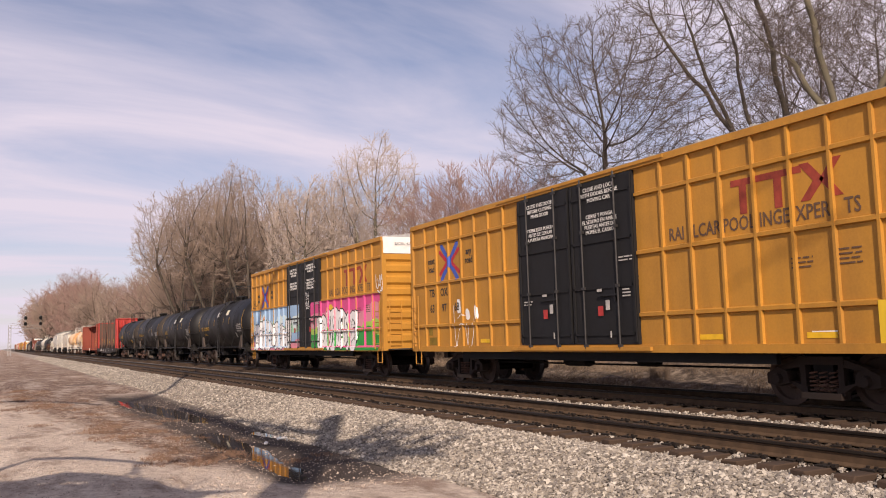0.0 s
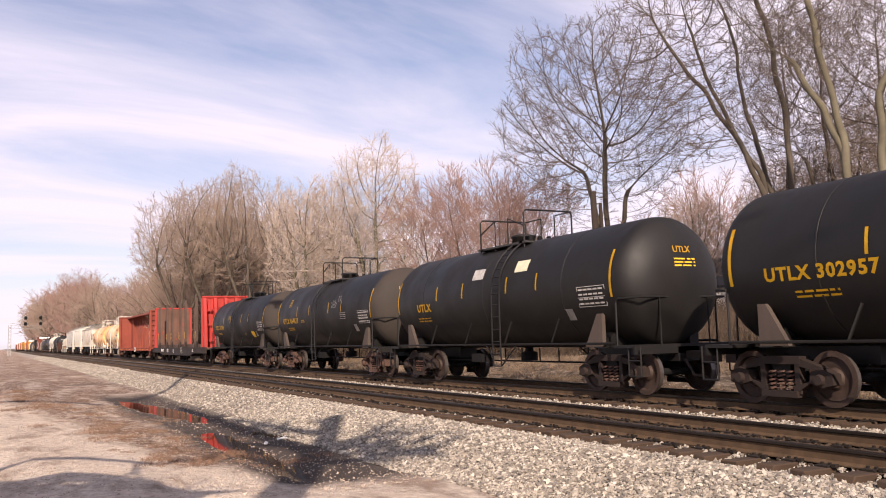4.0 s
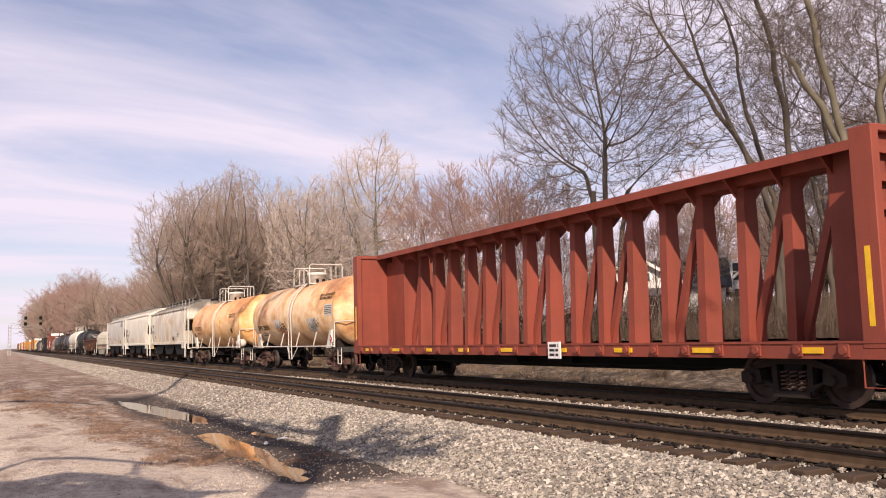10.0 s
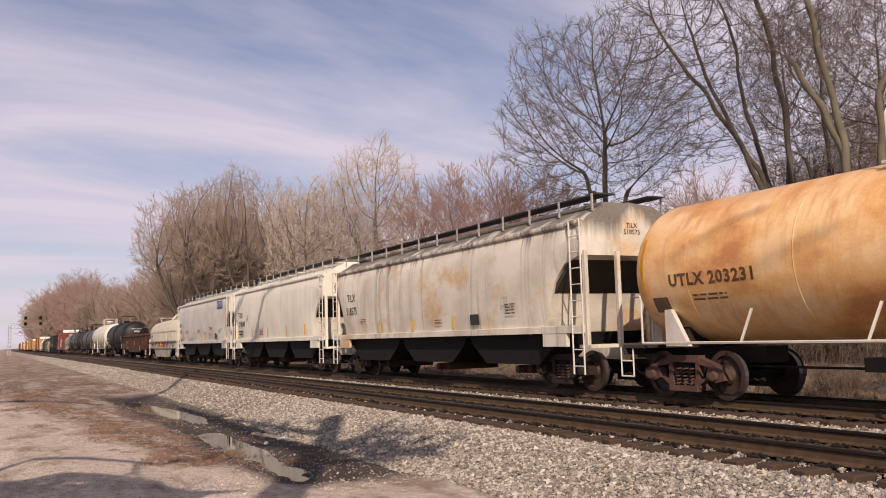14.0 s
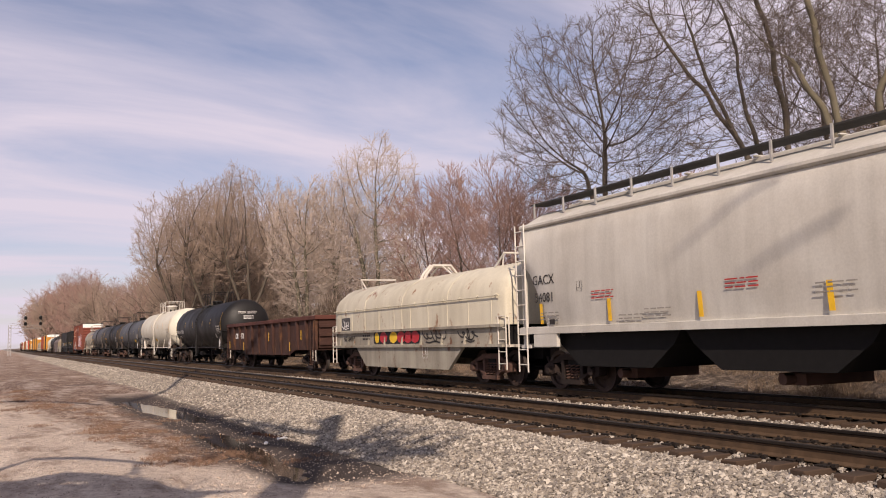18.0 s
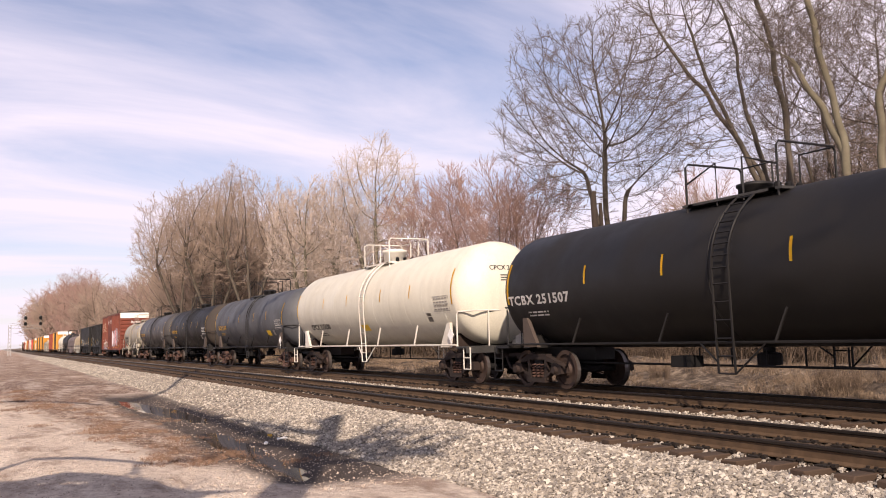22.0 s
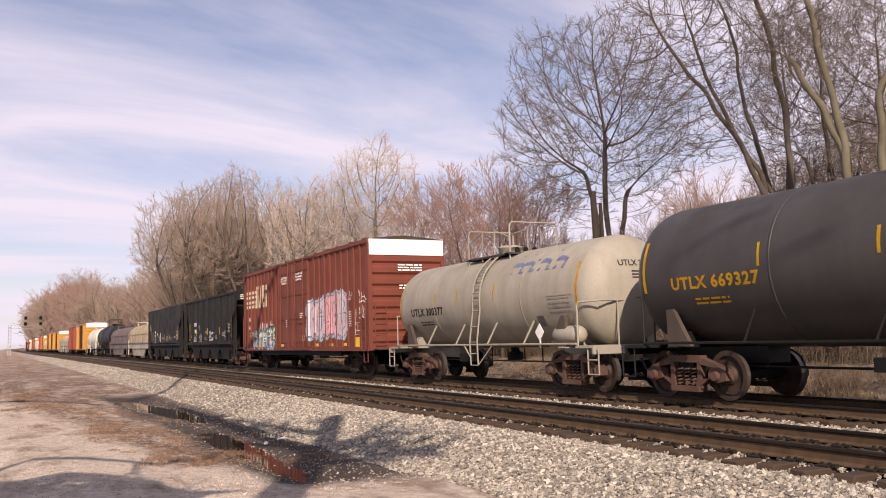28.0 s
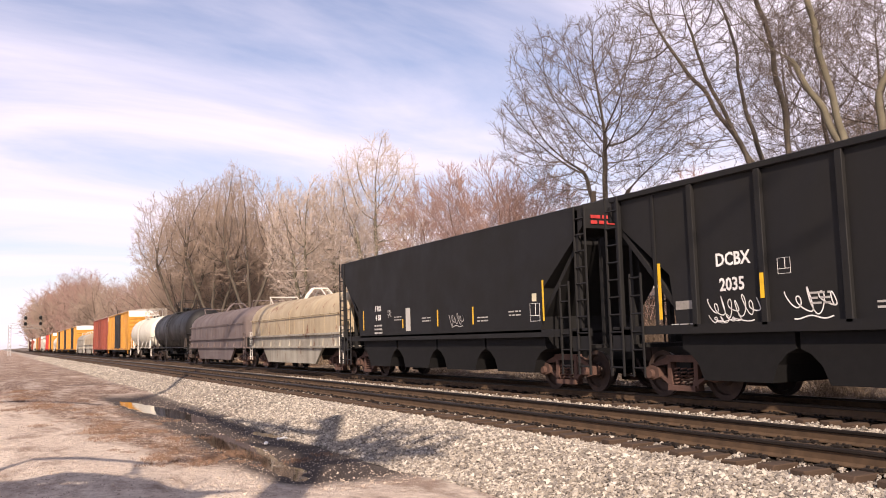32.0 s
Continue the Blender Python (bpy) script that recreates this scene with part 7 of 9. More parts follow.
def coil_car(name, s0, s1, label, cover, sill, far=False):
    e, h = car(name, s0, s1, label, "coil car", 1.75, "rust_truck")
    P, Q = M[cover], M[sill]
    L = h - 0.22
    # deep fish-belly sill with its flange
    for x in (-1, 1):
        bm = bmesh.new()
        xo, xi = x * 1.50, x * 1.40
        prism(bm, [(-h + 0.3, 1.62), (h - 0.3, 1.62), (h - 0.3, 1.12), (h - 2.6, 1.10), (h - 3.6, 0.38), (-h + 3.6, 0.38), (-h + 2.6, 1.10), (-h + 0.3, 1.12)], min(xo, xi), max(xo, xi), "x")
        part("side_sill", fix(bm), Q, e)
        bm = bmesh.new()
        box(bm, min(x * 1.6, x * 1.4), -h + 0.3, 1.60, max(x * 1.6, x * 1.4), h - 0.3, 1.68)
        box(bm, min(x * 1.58, x * 1.4), -h + 0.3, 1.06, max(x * 1.58, x * 1.4), h - 0.3, 1.14)
        part("sill_flange", fix(bm), Q, e)
        for k in range(9):
            y = -h + 1.0 + k * (2 * h - 2) / 8
            bm = bmesh.new()
            prism(bm, [(x * 1.5, 1.14), (x * 1.58, 1.14), (x * 1.5, 1.45)][::x], y - 0.03, y + 0.03)
            part("sill_gusset", fix(bm), Q, e)
    bm = bmesh.new()
    box(bm, -1.4, -h + 0.3, 1.0, 1.4, h - 0.3, 1.6)
    box(bm, -0.4, -h + 0.1, 0.7, 0.4, h - 0.1, 1.0)
    part("trough", fix(bm), M["under"], e)
    # rounded cover
    def arch(y, k):
        w, t = 1.5 * (0.93 + 0.07 * k), 1.66 + (3.46 - 1.66) * (0.82 + 0.18 * k)
        pts = [(-w, 1.66), (-w, 2.42)]
        for a in np.linspace(math.pi, 0, 13)[1:-1]:
            pts.append((w * math.cos(a), 2.42 + (t - 2.42) * math.sin(a) ** 0.9))
        return [(px, y, pz) for px, pz in pts + [(w, 2.42), (w, 1.66)]]
    bm = bmesh.new()
    rows = [(-L, 0.0), (-L + 0.1, 0.6), (-L + 0.45, 1.0), (L - 0.45, 1.0), (L - 0.1, 0.6), (L, 0.0)]
    rings = [[bm.verts.new(p) for p in arch(y, k)] for y, k in rows]
    for a, b in zip(rings, rings[1:]):
        for k in range(len(a) - 1):
            bm.faces.new((a[k], a[k + 1], b[k + 1], b[k]))
    bm.faces.new(rings[0])
    bm.faces.new(rings[-1][::-1])
    part("cover", fix(bm), P, e, "", True)
    for y in (-L * 0.5, 0.0, L * 0.5):
        bm = bmesh.new()
        pts = [(a * 1.004, y, b + 0.006) for a, _, b in arch(y, 1.0)]
        pipe(bm, pts, 0.009, 5)
        part("cover_seam", bm, P, e)
    for x in (-1, 1):
        bm = bmesh.new()
        pipe(bm, [(x * 1.56, -L + 0.2, 2.46), (x * 1.56, L - 0.2, 2.46)], 0.018, 5)
        for k in range(13):
            y = -L + 0.4 + k * (2 * L - 0.8) / 12
            pipe(bm, [(x * 1.49, y, 2.52), (x * 1.56, y, 2.46), (x * 1.49, y, 2.40)], 0.016, 4)
        part("cover_handrail", bm, P, e)
    for k in range(10):
        y = -L + 0.7 + k * (2 * L - 1.4) / 9
        bm = bmesh.new()
        box(bm, -1.512, y - 0.02, 1.68, -1.495, y + 0.02, 2.4)
        part("cover_rib", bm, P, e)
    # lifting yoke and end brackets on the crown
    bm = bmesh.new()
    arc = [(0.72, 0, 3.28), (0.62, 0, 3.5), (0.34, 0, 3.82), (-0.34, 0, 3.82), (-0.62, 0, 3.5), (-0.72, 0, 3.28)]
    for y in (-0.14, 0.14):
        pipe(bm, [(p[0], y, p[2]) for p in arc], 0.05, 6)
    for s in (-1, 1):
        pipe(bm, [(0, s * 0.14, 3.82), (0, s * 0.9, 3.44)], 0.03, 5)
    pipe(bm, [(-0.55, -1.4, 3.36), (-0.55, 1.4, 3.36)], 0.03, 5)
    part("lifting_yoke", bm, M["white_rail"] if cover != "dark_coil" else P, e)
    for s in (-1, 1):
        bm = bmesh.new()
        y = s * (L - 1.3)
        pipe(bm, [(-0.75, y, 3.22), (-0.75, y + s * 0.15, 3.72), (0.75, y + s * 0.15, 3.72), (0.75, y, 3.22)], 0.035, 5)
        pipe(bm, [(-0.75, y - s * 0.5, 3.25), (-0.75, y + s * 0.15, 3.72)], 0.03, 5)
        part("cover_bracket", bm, M["white_rail"] if cover != "dark_coil" else P, e)
        bm = bmesh.new()
        box(bm, -1.45, min(s * (h - 0.1), s * (h - 0.6)), 1.05, 1.45, max(s * (h - 0.1), s * (h - 0.6)), 1.12)
        for x in (-1.42, 1.42):
            pipe(bm, [(x, s * (h - 0.15), 1.1), (x, s * (h - 0.15), 1.85), (x, s * (h - 0.5), 1.85), (x, s * (h - 0.5), 1.1)], 0.022, 5)
        part("end_platform", fix(bm), M["white_rail"] if cover != "dark_coil" else Q, e)
        ladder(e, -1.52, s * (h - 0.35), 0.45, 1.9, M["white_rail"] if cover != "dark_coil" else Q, 0.4, step=0.32)
    return e, h


def gondola(s0, s1):
    e, h = car("gondola", s0, s1, "dark brown mill gondola with bulging rusty sides and ribs", "gondola", 2.0)
    P = M["brown_gon"]
    bm = bmesh.new()
    box(bm, -1.42, -h, 0.95, 1.42, h, 1.05)
    part("floor", fix(bm), P, e)
    for x in (-1, 1):
        bm = bmesh.new()
        xo, xi = x * 1.46, x * 1.41
        prism(bm, [(-h, 2.3), (h, 2.3), (h, 0.98), (h - 3.2, 0.95), (h - 4.2, 0.72), (-h + 4.2, 0.72), (-h + 3.2, 0.95), (-h, 0.98)], min(xo, xi), max(xo, xi), "x")
        part("side_wall", fix(bm), P, e)
        bm = bmesh.new()
        box(bm, min(x * 1.60, x * 1.38), -h, 2.26, max(x * 1.60, x * 1.38), h, 2.44)
        part("top_rim", bevelled(bm, 0.02), M["gon_rim"], e, "rusty red top rim")
        n = 13
        for k in range(n):
            y = -h + 0.12 + k * (2 * h - 0.24) / (n - 1)
            lo = 0.70 if abs(y) < h - 4 else 0.94
            bm = bmesh.new()
            prism(bm, [(x * 1.57, 2.28), (x * 1.57, lo + 0.5), (x * 1.50, lo + 0.02), (x * 1.44, lo), (x * 1.44, 2.28)][::-x], y - 0.11, y + 0.11)
            part("side_rib", bevelled(bm, 0.02), P, e)
        for y, z in ((7.3, 1.05), (4.1, 0.95), (-0.9, 1.40), (-4.4, 0.92), (-6.1, 1.42)):
            bm = bmesh.new()
            box(bm, min(x * 1.588, x * 1.582), y - 0.045, z, max(x * 1.588, x * 1.582), y + 0.045, z + 0.42)
            part("reflective_stripe", bm, M["yellow_mark"], e)
    for s in (-1, 1):
        bm = bmesh.new()
        box(bm, -1.45, min(s * h, s * (h - 0.06)), 0.98, 1.45, max(s * h, s * (h - 0.06)), 2.3)
        part("end_wall", fix(bm), P, e)
        for k in range(3):
            bm = bmesh.new()
            box(bm, -1.4, min(s * h, s * (h + 0.09)), 1.15 + k * 0.38, 1.4, max(s * h, s * (h + 0.09)), 1.30 + k * 0.38)
            part("end_rib", bevelled(bm, 0.02), P, e)
        bm = bmesh.new()
        box(bm, -1.6, min(s * (h + 0.1), s * (h - 0.1)), 2.26, 1.6, max(s * (h + 0.1), s * (h - 0.1)), 2.445)
        part("end_rim", bevelled(bm, 0.02), M["gon_rim"], e)
        ladder(e, -1.6, s * (h - 0.35), 0.5, 2.2, P, 0.42)
        stirrup(e, -1.5, s * (h - 0.35), M["white_rail"], 0.95, 0.5)
    lettering("CR5B", 0.42, M["white"], e, -1.465, h - 2.05, 1.72, wide=0.85, bold=0.008)
    lettering("2176", 0.42, M["white"], e, -1.465, h - 3.15, 1.72, wide=0.85, bold=0.008)
    stencil(e, -1.466, -h + 4.2, 1.45, 0.4)
    bars(e, M["cream_mark"], -1.465, -h + 2.9, 1.95, 3, 0.45, 0.06, 0.04, seed=8)
    brake_rigging(e, h)
    return e


# ---- paint colours of the spray work ----
M["sp_smoke"] = plain("smoke_grey_spray_paint", (0.10, 0.09, 0.10), 0.6)
for key, rgb in (("sp_white", (0.80, 0.78, 0.76)), ("sp_black", (0.012, 0.011, 0.012)), ("sp_sky", (0.30, 0.46, 0.64)), ("sp_cloud", (0.62, 0.72, 0.70)), ("sp_mint", (0.34, 0.60, 0.42)), ("sp_pink", (0.66, 0.08, 0.24)), ("sp_rose", (0.70, 0.26, 0.32)),
                 ("sp_green", (0.02, 0.30, 0.05)), ("sp_lime", (0.38, 0.56, 0.10)), ("sp_orange", (0.80, 0.30, 0.03)), ("sp_red", (0.45, 0.03, 0.04)), ("sp_blue", (0.05, 0.10, 0.42)), ("sp_pale_blue", (0.30, 0.42, 0.52)), ("sp_teal", (0.08, 0.42, 0.34)), ("sp_yellow", (0.78, 0.50, 0.03)), ("sp_lilac", (0.56, 0.46, 0.50)), ("sp_petal", (0.66, 0.36, 0.40))):
    M[key] = plain("spray_" + key[3:], rgb, 0.6, 0, 0.1, 1.5)


M["faded_blue"] = plain("faded_blue_paint", (0.13, 0.15, 0.24), 0.6, 0, 0.3)


def pool_marks(e, sprayed):
    """Lettering and emblems shared by the two yellow boxcars."""
    face = -1.527
    slab(e, [[(-5.00, 4.10), (-6.60, 4.10), (-6.60, 3.98), (-5.00, 3.98)], [(-5.20, 3.98), (-5.37, 3.98), (-5.37, 3.45), (-5.20, 3.45)], [(-6.00, 3.98), (-6.17, 3.98), (-6.17, 3.45), (-6.00, 3.45)],
             [(-6.55, 4.12), (-6.75, 4.12), (-7.05, 3.80), (-6.75, 3.48), (-6.55, 3.48), (-6.83, 3.80)], [(-7.40, 4.12), (-7.23, 4.12), (-6.95, 3.80), (-7.23, 3.48), (-7.40, 3.48), (-7.13, 3.80)]], face, M["emblem_red"], "emblem", "faded red emblem")
    for word, y in (("RAI", -3.5), ("LCAR", -4.33), ("POOL", -5.15), ("INGE", -5.97), ("XPER", -6.78), ("TS", -7.55)):
        lettering(word, 0.37, M["faded_mark"], e, face, y, 3.28, wide=0.80, bold=0.004)
    d = box_depth(e)
    for key, lift, thick, arm in (("sp_blue", 0.004, 0.085, [[(0.0, 0.02), (0.50, 0.50)]]), ("sp_red", 0.006, 0.06, [[(0.20, 0.06), (0.62, 0.34)]])):
        lines = [[(6.39 + sy * a_, 3.62 + sz * b_) for a_, b_ in q] for q in arm for sy in (-1, 1) for sz in (-1, 1)]
        spray(e, 5.5, 7.3, 2.85, 4.3, lambda Y, Z, lines=lines, thick=thick: near_strokes(Y, Z, lines) < thick, d, M[key], "emblem", 0.03, lift, "blue and red crossed arrows emblem")
    lettering("next\nload", 0.27, M["dark_mark"], e, face, 7.60, 3.60, wide=0.9, bold=0.006)
    lettering("any\nroad", 0.27, M["dark_mark"], e, face, 5.17, 3.70, wide=0.9, bold=0.006)
    door = -1.634
    lettering("CLOSE THIS DOOR\nBEFORE CLOSING\nMAIN DOOR", 0.135, M["white"], e, door, 1.25, 4.45)
    lettering("CIERRE ESTA PUERTA\nANTES DE CERRAR\nLA PUERTA PRINCIPAL", 0.125, M["white"], e, door, 1.25, 3.85)
    lettering("CLOSE AND LOCK\nBOTH DOORS BEFORE\nMOVING CAR", 0.135, M["white"], e, door, -1.15, 4.50)
    lettering("CIERRE Y PONGA\nEL SEGURO EN AMBAS\nPUERTAS ANTES DE\nMOVER EL CARRO", 0.125, M["white"], e, door, -1.15, 3.82)
    for y in (0.95, -1.25):
        slab(e, [[(y, 2.08), (y - 0.14, 2.08), (y - 0.14, 1.86), (y, 1.86)], [(y + 0.30, 2.28), (y + 0.12, 2.28), (y + 0.12, 2.34), (y + 0.30, 2.34)], [(y - 0.12, 1.4), (y - 0.17, 1.4), (y - 0.17, 1.25), (y - 0.12, 1.25)]], door, M["dull_print"], "decal")
        slab(e, [[(y + 0.28, 1.96), (y + 0.1, 1.96), (y + 0.1, 1.74), (y + 0.28, 1.74)]], door, M["red_mark"], "decal")
    bars(e, M["dull_print"], door, -2.0, 3.0, 2, 0.45, 0.03, 0.04, seed=4)
    bars(e, M["dull_print"], door, -2.0, 2.3, 3, 0.3, 0.03, 0.04, seed=5)
    bars(e, M["dull_print"], door, 1.9, 2.2, 2, 0.4, 0.03, 0.04, seed=6)
    slab(e, [[(7.85, 1.12), (7.35, 1.12), (7.35, 1.36), (7.85, 1.36)], [(7.88, 1.42), (7.62, 1.42), (7.62, 1.74), (7.88, 1.74)]], face - 0.002, M["faded_yellow"] if not sprayed else M["sp_yellow"], "decal", "yellow notice plate")
    for y in (4.3, -4.3, -6.8):
        slab(e, [[(y + 0.3, 1.18), (y - 0.3, 1.18), (y - 0.3, 1.28), (y + 0.3, 1.28)]], face - 0.001, M["yellow_mark"], "reflective_stripe")
    bars(e, M["faded_mark"], face, -6.5, 2.55, 3, 0.45, 0.028, 0.05, seed=9)
    bars(e, M["faded_mark"], face, -7.43, 2.62, 4, 0.45, 0.028, 0.05, seed=10)
    lettering("EXCESS HEIGHT CAR", 0.12, M["dark_mark"], e, -0.55, -9.04, 4.72, TAIL)
    if not sprayed:
        d = box_depth(e)
        blobs = [[(5.02, 2.38), (4.98, 2.12)], [(4.52, 2.06), (4.44, 1.92)], [(3.98, 2.14), (3.92, 1.98)]]
        spray(e, 4.4, 6.6, 1.0, 2.7, lambda Y, Z: near_strokes(Y - 0.85, Z, blobs) < 0.11 + 0.03 * np.sin(Y * 17) * np.sin(Z * 13), d, M["sp_white"], "spray_letters", 0.03)
        lines = [[(5.45, 2.3), (5.36, 1.3), (5.28, 1.06), (5.15, 1.5), (4.95, 1.74), (4.75, 1.72), (4.6, 1.1)], [(5.2, 1.9), (4.95, 2.05), (4.7, 1.95)], [(4.6, 1.12), (4.55, 1.75)], [(4.2, 1.9), (4.25, 1.45), (4.4, 1.05)]]
        spray(e, 4.4, 6.6, 1.0, 2.7, lambda Y, Z: near_strokes(Y - 0.75, Z, lines) < 0.013, d, M["sp_white"], "spray_outline", 0.022)
        lettering("TB", 0.34, M["dark_mark"], e, face, 7.60, 2.72, wide=0.9, bold=0.006)
        lettering("OX", 0.34, M["dark_mark"], e, face, 6.79, 2.72, wide=0.9, bold=0.006)
        for word, y in (("63", 7.60), ("97", 6.79), ("68", 5.98)):
            lettering(word, 0.34, M["dark_mark"], e, face, y, 2.24, wide=0.9, bold=0.006)
        slab(e, [[(-6.6, 1.30), (-7.1, 1.30), (-7.1, 1.18), (-6.6, 1.18)]], face, M["white"], "decal")
        slab(e, [[(-7.9, 1.75), (-8.4, 1.75), (-8.4, 0.95), (-7.9, 0.95)]], -1.584, M["sp_yellow"], "decal", "yellow notice plate")


def spray_boxcar(e):
    d = box_depth(e)
    wave = lambda Y, a, b, k, p: a + b * np.sin(Y * k + p) + 0.5 * b * np.sin(Y * k * 2.3 + 1.7 * p)
    L0, L1, R0, R1 = 0.55, 8.9, -8.55, -1.1
    base = lambda Y, Z: Z < 3.03
    spray(e, L0, L1, 0.96, 3.03, base, d, M["sp_sky"], "spray_field", 0.06, 0.004)
    spray(e, L0, L1, 0.96, 3.03, lambda Y, Z: (Z < wave(Y, 2.45, 0.22, 2.1, 0.4)), d, M["sp_cloud"], "spray_cloud", 0.05, 0.006)
    spray(e, L0, L1, 0.96, 3.03, lambda Y, Z: (Z < wave(Y, 2.15, 0.2, 2.6, 2.0)), d, M["sp_mint"], "spray_cloud", 0.05, 0.008)
    spray(e, 6.1, 7.0, 2.0, 2.8, lambda Y, Z: (np.hypot(Y - 6.5, Z - 2.35) < 0.33), d, M["sp_orange"], "spray_sun", 0.04, 0.010)
    spray(e, L0, L1, 0.96, 3.03, lambda Y, Z: (Z < wave(Y, 1.55, 0.15, 1.6, 1.0)), d, M["sp_rose"], "spray_field", 0.05, 0.010)
    spray(e, L0, L1, 0.96, 3.03, lambda Y, Z: (Z < wave(Y, 1.75, 0.12, 1.6, 1.0)) & (Z > wave(Y, 1.45, 0.1, 2.6, 1.0)), d, M["sp_sky"], "spray_field", 0.05, 0.011)
    spray(e, R0, R1, 0.96, 3.03, base, d, M["sp_pink"], "spray_field", 0.06, 0.004)
    spray(e, R0, R1, 0.96, 3.03, lambda Y, Z: (Z < wave(Y, 2.55, 0.12, 1.3, 0.0)), d, M["sp_rose"], "spray_field", 0.05, 0.006)
    spray(e, R0, R1, 0.96, 3.03, lambda Y, Z: (Z < wave(Y, 1.95, 0.14, 2.3, 0.8)), d, M["sp_lime"], "spray_hill", 0.05, 0.008)
    spray(e, R0, R1, 0.96, 3.03, lambda Y, Z: (Z < wave(Y, 1.72, 0.16, 1.9, 2.2)), d, M["sp_green"], "spray_hill", 0.05, 0.010)
    spray(e, -3.9, -3.0, 2.3, 2.95, lambda Y, Z: (np.hypot(Y + 3.4, Z - 2.5) < 0.34), d, M["sp_yellow"], "spray_sun", 0.04, 0.010)
    for (a, b, lo, hi, n, sd) in ((1.75, 8.3, 1.12, 2.2, 6, 3), (-6.4, -2.0, 1.15, 2.45, 4, 8)):
        g = glyphs(sd, a, b, lo, hi, n)
        spray(e, a - 0.5, b + 0.5, 0.95, 2.7, lambda Y, Z, g=g: (near_strokes(Y, Z, g) < 0.25), d, M["sp_black"], "spray_outline", 0.034, 0.013)
        spray(e, a - 0.5, b + 0.5, 0.95, 2.7, lambda Y, Z, g=g: (near_strokes(Y, Z, g) < 0.205), d, M["sp_white"], "spray_letters", 0.034, 0.016)
        h = glyphs(sd + 5, a + 0.1, b - 0.1, lo + 0.1, hi - 0.1, n + 2)
        spray(e, a - 0.5, b + 0.5, 0.95, 2.7, lambda Y, Z, g=g, h=h: (near_strokes(Y, Z, g) < 0.205) & (near_strokes(Y, Z, h) < 0.02), d, M["sp_black"], "spray_outline", 0.034, 0.019)
    scrawl(e, 8.35, 3.1, 1.0, 0.55, M["sp_black"], depth=d, seed=4, n=4, r=0.018)
    scrawl(e, -8.72, 3.0, 0.55, 0.7, M["sp_white"], x=-1.59, seed=7, n=3, r=0.02)
    scrawl(e, -0.8, 3.15, 0.5, 0.4, M["sp_white"], x=-1.66, seed=71, n=3, r=0.016)
    scrawl(e, -0.8, 2.75, 0.5, 0.35, M["sp_white"], x=-1.66, seed=72, n=3, r=0.016)


